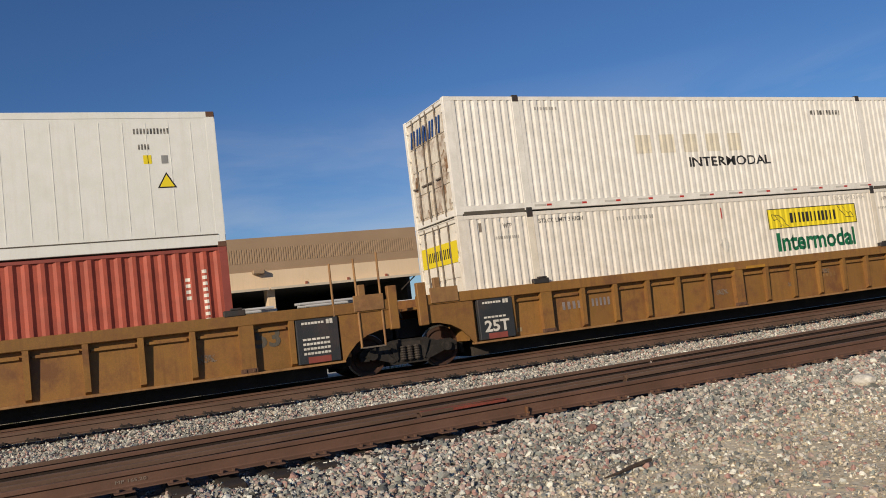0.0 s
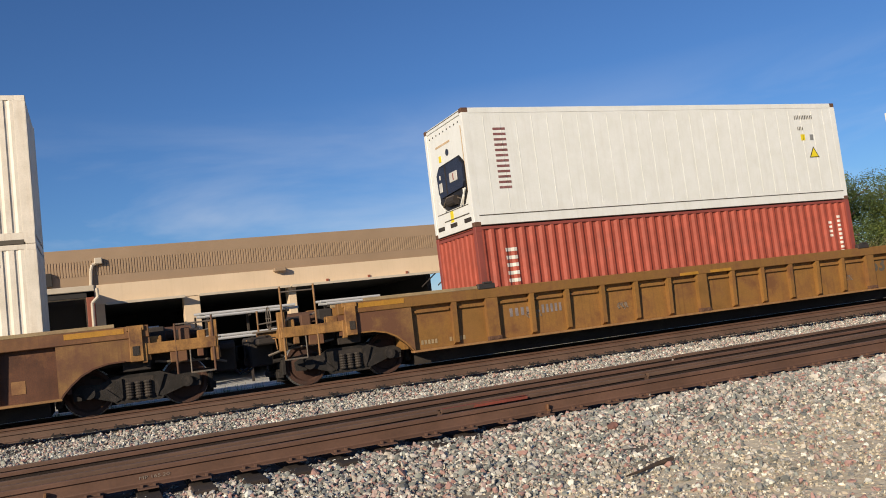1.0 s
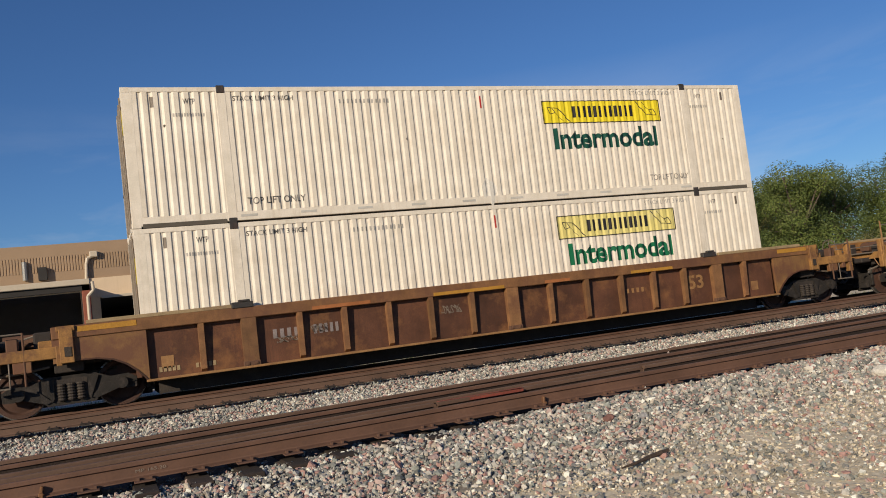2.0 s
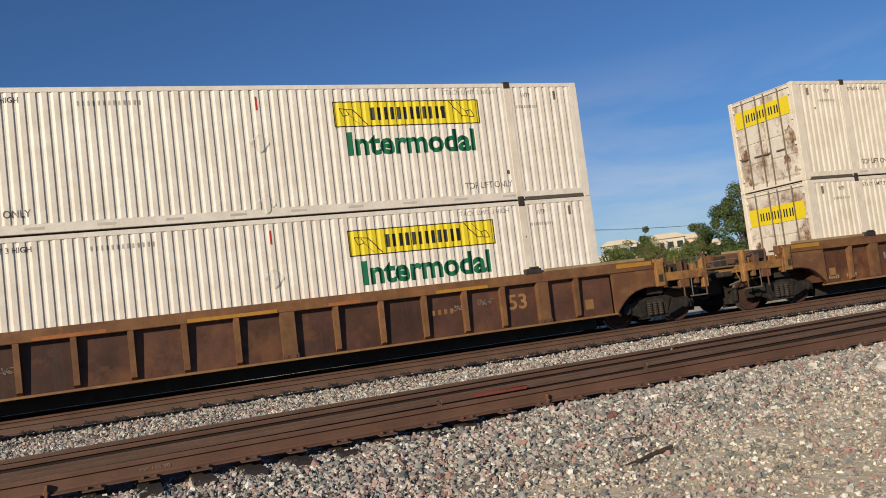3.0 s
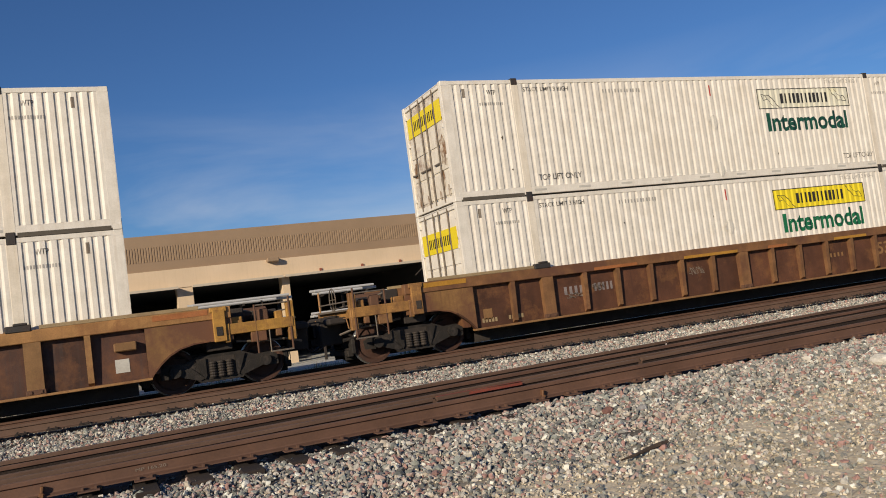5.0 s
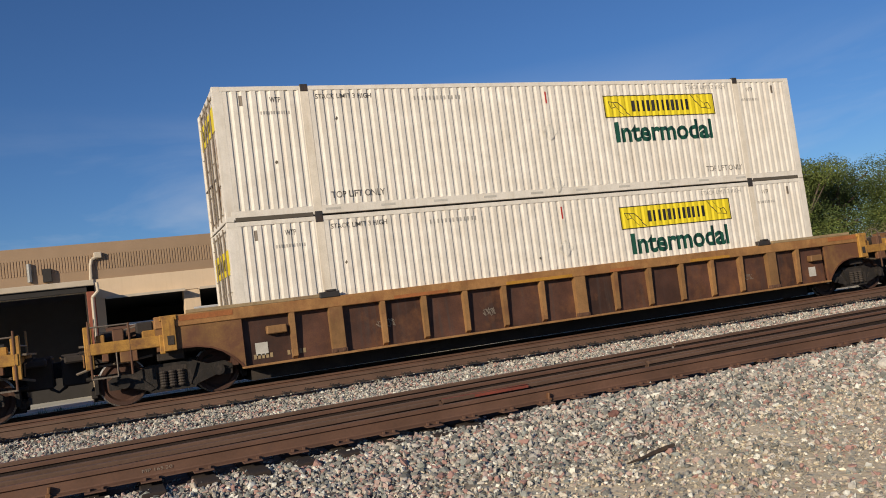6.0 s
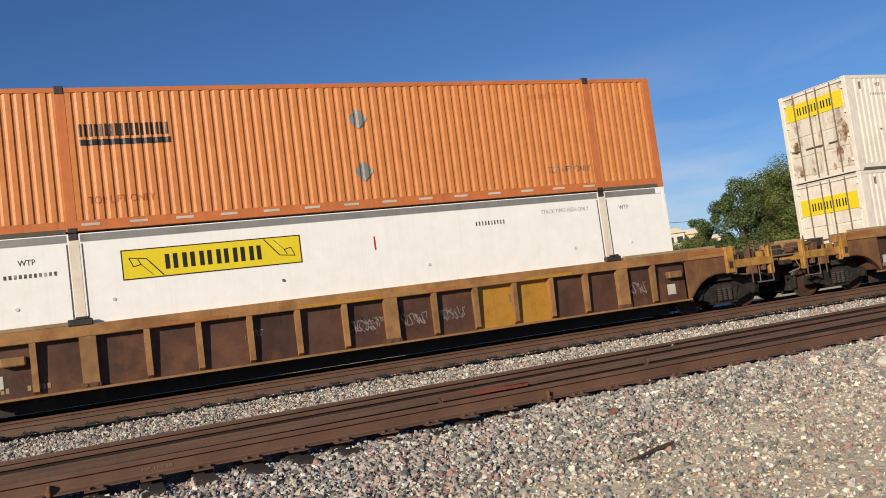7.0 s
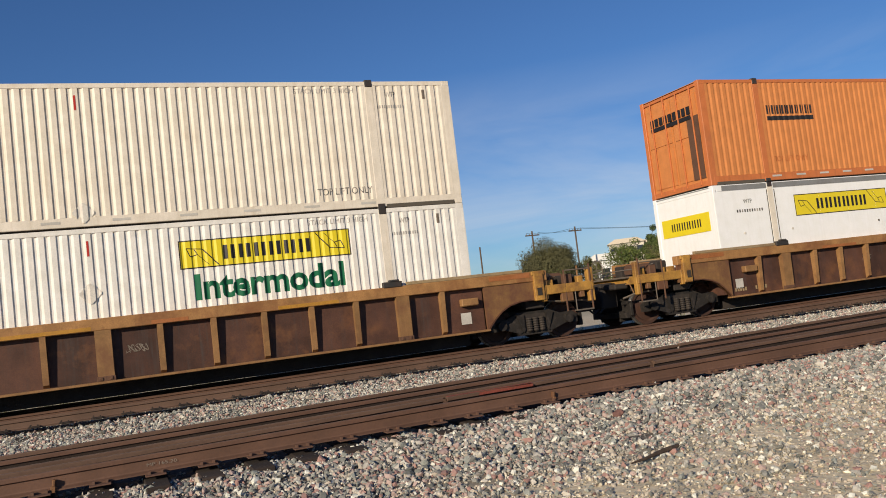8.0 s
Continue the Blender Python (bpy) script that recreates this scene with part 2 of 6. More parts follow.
    "under": mat("dark_underframe", (0.035, 0.028, 0.024), 0.85, dirt=0.3),
    "rail": mat("rusty_rail", (0.134, 0.070, 0.045), 0.75, vary=0.24, scale=1.5, streak=0.25, dirt=0.45, dirt_col=(0.082, 0.050, 0.040), dirt_scale=1.0, bump=0.003),
    # near-black: the shade under the rail heads is put into this colour
    "rail_web_shade": mat("shade_dark_rail_web", (0.028, 0.017, 0.012), 0.85, vary=0.3, dirt=0.3, dirt_col=(0.06, 0.035, 0.025)),
    "loose_rail": mat("weathered_loose_rail", (0.134, 0.078, 0.052), 0.72, vary=0.26, scale=1.2, dirt=0.45, dirt_col=(0.15, 0.095, 0.060), dirt_scale=1.0, bump=0.003),
    "railtop": mat("worn_rail_head", (0.17, 0.135, 0.115), 0.5, metal=0.25, vary=0.2, bump=0),
    "tie": mat("creosoted_tie", (0.042, 0.030, 0.024), 0.9, vary=0.3, obj_vary=0.3, bump=0.01),
    "redrail": mat("faded_red_rail_paint", (0.23, 0.055, 0.035), 0.75, vary=0.3, dirt=0.6, dirt_col=(0.11, 0.062, 0.045), dirt_scale=4),
}

M["scribble"] = mat("worn_spray_paint", (0.25, 0.21, 0.20), 0.7, vary=0.3, dirt=0.6, dirt_col=(0.16, 0.08, 0.06), dirt_scale=6, bump=0)
M["chalk"] = mat("faded_chalk", (0.24, 0.20, 0.16), 0.9, vary=0.3, dirt=0.6, dirt_col=(0.12, 0.075, 0.055), dirt_scale=8, bump=0)
STONES = [(0.0, (0.406, 0.384, 0.343)), (0.11, (0.243, 0.237, 0.212)), (0.25, (0.549, 0.503, 0.426)), (0.37, (0.429, 0.316, 0.275)),
          (0.47, (0.158, 0.161, 0.146)), (0.60, (0.487, 0.424, 0.341)), (0.71, (0.286, 0.298, 0.263)), (0.83, (0.377, 0.224, 0.189)), (0.93, (0.720, 0.710, 0.618))]
M["stone"] = mat("ballast_stone", (0.3, 0.3, 0.3), 0.85, vary=0.22, scale=12, fine=60, island=STONES, bump=0.004)
M["pebble"] = mat("sandy_pebble", (0.3, 0.3, 0.3), 0.9, vary=0.2, scale=12, island=[
    (0.0, (0.60, 0.52, 0.385)), (0.28, (0.25, 0.235, 0.20)), (0.5, (0.68, 0.605, 0.46)), (0.75, (0.44, 0.34, 0.27)), (0.88, (0.84, 0.79, 0.67))], bump=0.003)
M["weed"] = mat("weed_leaf", (0.14, 0.15, 0.05), 0.7, vary=0.3, bump=0, island=[(0.0, (0.12, 0.14, 0.04)), (0.4, (0.20, 0.20, 0.08)), (0.7, (0.34, 0.29, 0.15)), (0.88, (0.09, 0.11, 0.035))])
M["straw"] = mat("dry_straw", (0.76, 0.66, 0.46), 0.8, vary=0.3, bump=0)


# ---- building blocks ----
def box(bm, x0, x1, y0, y1, z0, z1):
    v = [bm.verts.new((x, y, z)) for z in (z0, z1) for x, y in ((x0, y0), (x1, y0), (x1, y1), (x0, y1))]
    for f in ((3, 2, 1, 0), (4, 5, 6, 7), (0, 1, 5, 4), (1, 2, 6, 5), (2, 3, 7, 6), (3, 0, 4, 7)):
        bm.faces.new([v[i] for i in f])
    return v


def boxes(*dims, bevel=0.0):
    bm = bmesh.new()
    for d in dims:
        box(bm, *d)
    if bevel:
        bmesh.ops.bevel(bm, geom=bm.edges[:], offset=bevel, segments=1, affect="EDGES", clamp_overlap=True)
    return bm


def slab(bm, outline, y0, y1):
    """A plate with that outline in x and z, from y0 to y1."""
    a = [bm.verts.new((x, y0, z)) for x, z in outline]
    b = [bm.verts.new((x, y1, z)) for x, z in outline]
    fa, fb = bm.faces.new(a), bm.faces.new(b[::-1])
    n = len(a)
    sides = [bm.faces.new((a[i], b[i], b[(i + 1) % n], a[(i + 1) % n])) for i in range(n)]
    bmesh.ops.recalc_face_normals(bm, faces=[fa, fb, *sides])


def tube(bm, a, b, r, n=8, cap=True):
    a, b = Vector(a), Vector(b)
    q = (b - a).to_track_quat("Z", "Y")
    rings = [[bm.verts.new(p + q @ Vector((r * math.cos(i * 2 * math.pi / n), r * math.sin(i * 2 * math.pi / n), 0))) for i in range(n)] for p in (a, b)]
    for i in range(n):
        bm.faces.new((rings[0][i], rings[0][(i + 1) % n], rings[1][(i + 1) % n], rings[1][i]))
    if cap:
        bm.faces.new(rings[0][::-1])
        bm.faces.new(rings[1])


def tubes(*ends, r=0.02, n=8):
    bm = bmesh.new()
    for a, b in ends:
        tube(bm, a, b, r, n)
    return bm


def bent(points, r=0.015, n=6):
    bm = bmesh.new()
    for a, b in zip(points, points[1:]):
        tube(bm, a, b, r, n)
    return bm


def part(name, bm, material, parent=None, label="", at=None):
    """Links a bmesh (or a mesh made before) as one object under a thing or a part."""
    if isinstance(bm, bpy.types.Mesh):
        me = bm
    else:
        me = bpy.data.meshes.new(name)
        bm.to_mesh(me)
        bm.free()
        me.materials.append(material)
    ob = new(name, me)
    ob.parent = parent
    if at is not None:
        ob.location = at
    if label:
        tagged(ob, label)
    return ob


def thing(name, label, category, group="", at=(0, 0, 0), kind=""):
    ob = new(name)
    ob.empty_display_size = 0.3
    ob.matrix_basis = pose(*at)
    return tagged(ob, label, category, group, kind)


def letters(body, width, height, bold=0.0):
    """A bmesh of that writing in x and z, from (0, 0) to (width, height)."""
    cu = bpy.data.curves.new("letters", "FONT")
    cu.body, cu.size, cu.offset, cu.resolution_u = body, 1.0, bold, 3
    ob = bpy.data.objects.new("letters", cu)
    me = bpy.data.meshes.new_from_object(ob)
    bm = bmesh.new()
    bm.from_mesh(me)
    bpy.data.objects.remove(ob)
    bpy.data.meshes.remove(me)
    bpy.data.curves.remove(cu)
    xs, ys = [v.co.x for v in bm.verts], [v.co.y for v in bm.verts]
    x0, y0, sx, sy = min(xs), min(ys), width / (max(xs) - min(xs)), height / (max(ys) - min(ys))
    for v in bm.verts:
        v.co = Vector(((v.co.x - x0) * sx, 0, (v.co.y - y0) * sy))
    return bm


def marks(n, width, height, gap=0.46, seed=1):
    """Upright bars in place of a name: n of them in a row."""
    rnd = random.Random(seed)
    bm, w = bmesh.new(), width / n
    for i in range(n):
        h = height * rnd.uniform(0.94, 1.0)
        x0, x1 = i * w, (i + 1 - gap) * w
        bm.faces.new([bm.verts.new(p) for p in ((x0, 0, 0), (x1, 0, 0), (x1, 0, h), (x0, 0, h))])
    return bm


def sheet(width, height):
    bm = bmesh.new()
    bm.faces.new([bm.verts.new(p) for p in ((0, 0, 0), (width, 0, 0), (width, 0, height), (0, 0, height))])
    return bm


def frame_lines(width, height, w=0.025):
    """Thin outline of a banner, with the curled and folded ends of a scroll."""
    bm = bmesh.new()

    def line(xa, za, xb, zb, t=w):
        d = Vector((xb - xa, 0, zb - za)).normalized()
        n = Vector((-d.z, 0, d.x)) * t / 2
        p, q = Vector((xa, 0, za)), Vector((xb, 0, zb))
        bm.faces.new([bm.verts.new(c) for c in (p - n, q - n, q + n, p + n)])
    for x0, x1, z0, z1 in ((0, width, 0, w), (0, width, height - w, height), (0, w, w, height - w), (width - w, width, w, height - w)):
        bm.faces.new([bm.verts.new(p) for p in ((x0, 0, z0), (x1, 0, z0), (x1, 0, z1), (x0, 0, z1))])
    for m in (0, 1):
        def at(u, v):
            return (u * width, v * height) if not m else ((1 - u) * width, (1 - v) * height)
        for (a, b), t in ((((0.13, 0.66), (0.215, 0.06)), w), (((0.04, 0.72), (0.13, 0.66)), w * 0.8), (((0.04, 0.72), (0.06, 0.42)), w * 0.8),
                          (((0.06, 0.42), (0.10, 0.48)), w * 0.8), (((0.10, 0.48), (0.085, 0.66)), w * 0.8), (((0.10, 0.48), (0.16, 0.10)), w * 0.5)):
            line(*at(*a), *at(*b), t)
    return bm


def drape(bm, x, z, y, profile, lift=0.005):
    """Moves paint to (x, z) on a ribbed wall whose outer face is at y, and presses it into the ribs."""
    for v in bm.verts:
        v.co.x += x
        v.co.z += z
    xs = [v.co.x for v in bm.verts]
    a, b = min(xs), max(xs)
    if profile is not None:
        px, pd = profile
        for c in px:
            if a < c < b:
                bmesh.ops.bisect_plane(bm, geom=bm.verts[:] + bm.edges[:] + bm.faces[:], plane_co=(c, 0, 0), plane_no=(1, 0, 0))
        for v in bm.verts:
            v.co.y = y + float(np.interp(v.co.x, px, pd)) - lift
    else:
        for v in bm.verts:
            v.co.y = y - lift
    for f in bm.faces:
        f.normal_update()
        if f.normal.y > 0:
            f.normal_flip()
    return bm

# ---- containers ----
def ribs53(length=16.15):
    """Outer face of a long container's side: wide flats with narrow grooves, plain at the corner and lifting posts."""
    px, pd = [0.0], [0.0]
    for a, b in ((0.24, 1.88), (2.12, length - 2.12), (length - 1.88, length - 0.24)):
        n = round((b - a) / 0.205)
        p = (b - a) / n
        for i in range(n):
            x = a + i * p
            for dx, d in ((p * 0.30, 0), (p * 0.31, 0.023), (p * 0.60, 0.023), (p * 0.84, 0.0)):
                px.append(x + dx)
                pd.append(d)
    return px + [length], pd + [0.0]


def ribs_iso(length, start=0.18):
    px, pd = [0.0], [0.0]
    n = round((length - 2 * start) / 0.278)
    p = (length - 2 * start) / n
    for i in range(n):
        x = start + i * p
        for dx, d in ((0.10 * p, 0), (0.34 * p, 0.045), (0.60 * p, 0.045), (0.84 * p, 0.0)):
            px.append(x + dx)
            pd.append(d)
    return px + [length], pd + [0.0]


KEPT = {}


def kept(key, make, material):
    """A mesh made once and shared by all alike parts."""
    if key not in KEPT:
        bm = make()
        me = bpy.data.meshes.new(key[0])
        bm.to_mesh(me)
        bm.free()
        me.materials.append(material)
        KEPT[key] = me
    return KEPT[key]


def ribbed_wall(profile, y, z0, z1, side=1):
    px, pd = profile
    bm = bmesh.new()
    lo = [bm.verts.new((x, y + side * d, z0)) for x, d in zip(px, pd)]
    hi = [bm.verts.new((x, y + side * d, z1)) for x, d in zip(px, pd)]
    for i in range(len(px) - 1):
        f = (lo[i], lo[i + 1], hi[i + 1], hi[i])
        bm.faces.new(f if side > 0 else f[::-1])
    return bm


def end_wall(x, w, z0, z1, side, depth=0.04):
    """A corrugated end, across the container."""
    n = round(2 * (w - 0.16) / 0.26)
    p = 2 * (w - 0.16) / n
    ys, ds = [-w], [0.0]
    for i in range(n):
        for f, d in ((0.15, 0), (0.3, depth), (0.65, depth), (0.8, 0)):
            ys.append(-w + 0.16 + (i + f) * p)
            ds.append(d)
    ys.append(w)
    ds.append(0.0)
    bm = bmesh.new()
    lo = [bm.verts.new((x + side * d, y, z0)) for y, d in zip(ys, ds)]
    hi = [bm.verts.new((x + side * d, y, z1)) for y, d in zip(ys, ds)]
    for i in range(len(ys) - 1):
        f = (lo[i], hi[i], hi[i + 1], lo[i + 1])
        bm.faces.new(f if side > 0 else f[::-1])
    return bm


def shell(ob, L, W, H, paint, rail, profile, key, post_w=0.16, top=0.10, low=0.22, castings="rustcast"):
    """Frame, walls, roof and floor of a container that stands on z = 0 with its left end at x = 0."""
    w = W / 2
    wall = M[paint]
    part("side_wall", kept(("side_wall", key, paint), lambda: ribbed_wall(profile, -w, low, H - top), wall), wall, ob)
    part("side_wall", kept(("side_wall", key, paint, "back"), lambda: ribbed_wall(profile, w, low, H - top, -1), wall), wall, ob)
    part("end_wall", kept(("end_wall", key, paint), lambda: end_wall(L, w, low, H - top, -1), wall), wall, ob)
    part("roof", kept(("roof", key, paint), lambda: boxes((0.01, L - 0.01, -w + 0.02, w - 0.02, H - 0.05, H - 0.012)), wall), wall, ob)
    part("floor_frame", kept(("floor_frame", key), lambda: boxes((0.02, L - 0.02, -w + 0.05, w - 0.05, 0.02, 0.16)), M["under"]), M["under"], ob)
    r = M[rail]
    for y0, y1 in ((-w, -w + 0.06), (w - 0.06, w)):
        part("top_rail", kept(("top_rail", key, rail, y0), lambda: boxes((0.12, L - 0.12, y0 - 0.003, y1 + 0.003, H - top, H), bevel=0.008), r), r, ob)
        part("bottom_rail", kept(("bottom_rail", key, rail, y0), lambda: boxes((0.12, L - 0.12, y0 - 0.004, y1 + 0.003, 0.035, low), bevel=0.008), r), r, ob)
    for x0, x1 in ((0, post_w), (L - post_w, L)):
        for y0, y1 in ((-w - 0.002, -w + 0.14), (w - 0.14, w + 0.002)):
            part("corner_post", kept(("corner_post", key, rail, x0, y0), lambda: boxes((x0, x1, y0, y1, 0.1, H - 0.08), bevel=0.012), r), r, ob)
            for z0, z1 in ((0, 0.12), (H - 0.12, H + 0.004)):
                part("corner_casting", kept(("corner_casting", key, castings, x0, y0, z0), lambda: boxes((x0 - 0.002, x0 + 0.178 if x0 == 0 else x1 + 0.002, y0 - 0.003, y1 + 0.01, z0, z1), bevel=0.01) if x0 == 0 else boxes((x1 - 0.178, x1 + 0.002, y0 - 0.003, y1 + 0.01, z0, z1), bevel=0.01), M[castings]), M[castings], ob)
    for x0 in (0.0, L - 0.12):
        for z0, z1 in ((0.02, 0.17), (H - 0.13, H - 0.02)):
            part("end_header", kept(("end_header", key, rail, x0, z0), lambda: boxes((x0 + 0.01, x0 + 0.11, -w + 0.14, w - 0.14, z0, z1), bevel=0.008), r), r, ob)


def door_end(ob, W, H, paint, key, sign="", stained=True, sign_z=1.55):
    """Two door leaves with four locking bars on the end that faces the camera's side."""
    w = W / 2
    m = M["doors"] if stained else M[paint]
    for i, (y0, y1) in enumerate(((-w + 0.15, -0.012), (0.012, w - 0.15))):
        def leaf():
            bm = boxes((0.05, 0.09, y0, y1, 0.16, H - 0.13))
            for k in range(4):
                z = 0.24 + k * (H - 0.42) / 4
                box(bm, 0.030, 0.052, y0 + 0.06, y1 - 0.06, z, z + (H - 0.42) / 4 - 0.07)
            return bm
        d = part("door", kept(("door", key, m.name, i), leaf, m), m, ob, "dented white door leaf with rust stains" if stained else "")
        for y in (y0 + 0.42, y1 - 0.16) if i == 0 else (y0 + 0.16, y1 - 0.42):
            part("locking_bar", kept(("locking_bar", key, y), lambda: tubes(((0.0, y, 0.08), (0.0, y, H - 0.06)), r=0.021), M["bar"]), M["bar"], d)
            part("handle", kept(("handle", key, y), lambda: boxes((-0.02, 0.012, y - 0.02, y + 0.34, 1.02, 1.06), bevel=0.006), M["bar"]), M["bar"], d)
        for k in range(4):
            yy = y0 - 0.02 if i == 0 else y1 - 0.06
            z = 0.35 + k * (H - 0.7) / 3
            part("hinge", kept(("hinge", key, i, k), lambda: boxes((0.0, 0.06, yy, yy + 0.08, z, z + 0.10), bevel=0.006), M["white"]), M["white"], d)
    if stained:
        for k, (y, z, q) in enumerate(((-0.93, 1.30, 0.42), (-0.70, 0.62, 0.30), (0.90, 1.15, 0.26), (-0.98, 0.34, 0.16), (-0.45, 0.30, 0.14), (0.35, 0.30, 0.14), (0.85, 0.34, 0.16))):
            part("rust_stain", kept(("rust_stain", key, k), lambda: stain(y, z, q, k), M["doorstain"]), M["doorstain"], ob, "dark rust stain on a door")
    if sign:
        z0, z1 = sign_z, sign_z + 0.52

        def plate():
            return boxes((0.012, 0.026, -w + 0.22, w - 0.22, z0, z1))
        s = part("door_sign", kept(("door_sign", key, sign, sign_z), plate, M[sign]), M[sign], ob, "yellow sign film across both doors")
        for k in range(12):
            y = -0.66 + k // 2 * 0.23 + k % 2 * 0.10
            part("sign_mark", kept(("sign_mark", key, sign_z, k), lambda: boxes((0.006, 0.011, y, y + 0.045, z0 + 0.13, z1 - 0.15)), M["black"]), M["black"], s)


def stain(y, z, q, seed):
    """A ragged patch on the door panels, longer downwards."""
    g, bm = random.Random(seed + 40), bmesh.new()
    bm.faces.new([bm.verts.new((0.0265, min(max(y + q * g.uniform(0.3, 0.6) * math.cos(a), -1.13), 1.13), z + q * g.uniform(0.7, 1.0) * math.sin(a))) for a in [-i * 0.42 for i in range(15)]])
    return bm


def paint_on(ob, name, bm, material, x, z, W, profile, key, label="", lift=0.005):
    part(name, kept((name, key, material), lambda: drape(bm(), x, z, -W / 2, profile, lift), M[material]), M[material], ob, label)


def lifting_posts(ob, L, W, H, material, key, castings="casting"):
    w = W / 2
    for x in (1.98, L - 1.98):
        part("lifting_post", kept(("lifting_post", key, material, x), lambda: boxes((x - 0.10, x + 0.10, -w - 0.006, -w + 0.05, 0.03, H - 0.02), bevel=0.008), M[material]), M[material], ob)
        for z0, z1 in ((-0.02, 0.10), (H - 0.13, H + 0.035)):
            part("lifting_casting", kept(("lifting_casting", key, x, z0), lambda: boxes((x - 0.085, x + 0.085, -w - 0.02, -w + 0.16, z0, z1), bevel=0.012), M[castings]), M[castings], ob, "black steel lifting casting")


P53 = ribs53()
W53, L53, H53 = 2.59, 16.15, 2.895
RIDERS = []       # (thing, x, y, z) in the train's own space


def small_print(ob, W, H, profile, key, m="stencil", seed=0):
    """Stencilled notices of a long container's side."""
    paint_on(ob, "notice", lambda: letters("TOP LIFT ONLY", 1.25, 0.15, 0.012), m, 2.32, 0.36, W, profile, (key, "tl"))
    paint_on(ob, "notice", lambda: letters("TOP LIFT ONLY", 1.25, 0.15), m, 12.75, 0.36, W, profile, (key, "tr"))
    paint_on(ob, "notice", lambda: letters("STACK LIMIT 3 HIGH", 1.30, 0.11, 0.012), m, 2.22, H - 0.30, W, profile, (key, "sl"))
    paint_on(ob, "notice", lambda: letters("STACK LIMIT 3 HIGH", 1.35, 0.11), "faint", 12.45, H - 0.26, W, profile, (key, "sr"))
    for x in (1.20, 14.55):
        paint_on(ob, "notice", lambda: letters("WTP", 0.24, 0.12, 0.01), m, x, H - 0.36, W, profile, (key, "w", x))
        paint_on(ob, "notice", lambda: marks(12, 0.66, 0.075), "faint", x - 0.22, H - 0.62, W, profile, (key, "wl", x))
    paint_on(ob, "fleet_number", lambda: marks(13, 1.25, 0.10, 0.62), "faint", 4.55, H - 0.38, W, profile, (key, "fn"))
    paint_on(ob, "vent", lambda: sheet(0.065, 0.22), "bar", 0.55, H - 0.42, W, profile, (key, "v1"))
    paint_on(ob, "vent", lambda: sheet(0.065, 0.22), "bar", 15.45, H - 0.42, W, profile, (key, "v2"))


def reflective(ob, W, L, key, material="silver", z=0.11, n=10, extra=None):
    for i in range(n):
        x = 2.3 + i * (L - 4.6) / (n - 1) - 0.15
        part("reflector", kept(("reflector", key, i, material), lambda: boxes((x, x + 0.34, -W / 2 - 0.010, -W / 2 - 0.005, z, z + 0.05)), M[material]), M[material], ob)
        if extra:
            part("reflector", kept(("reflector", key, i, extra), lambda: boxes((x + 0.36, x + 0.50, -W / 2 - 0.010, -W / 2 - 0.005, z, z + 0.05)), M[extra]), M[extra], ob)


def end_gaps(ob):
    """Dark strips for the shaded hollow under the rail at both ends of an upper container."""
    w = W53 / 2
    for x0, x1 in ((0.20, 1.86), (L53 - 1.86, L53 - 0.20)):
        part("rail_hollow", kept(("rail_hollow", x0), lambda: boxes((x0, x1, -w - 0.007, -w + 0.02, 0.0, 0.085)), M["gap_and_grime"]), M["gap_and_grime"], ob)


def name_row(ob, n, width, height, x, z, material, W, profile, key, gap=0.3, lift=0.009):
    """Upright bars in a row, two in place of each letter of a name, each bar a part."""
    step = width / n
    for k in range(n):
        wide = step * (1 - gap)
        for j in (0, 1):
            paint_on(ob, "name_mark", lambda: sheet(wide * 0.36, height), material, x + k * step + j * wide * 0.64, z, W, profile, (key, k, j), lift=lift)


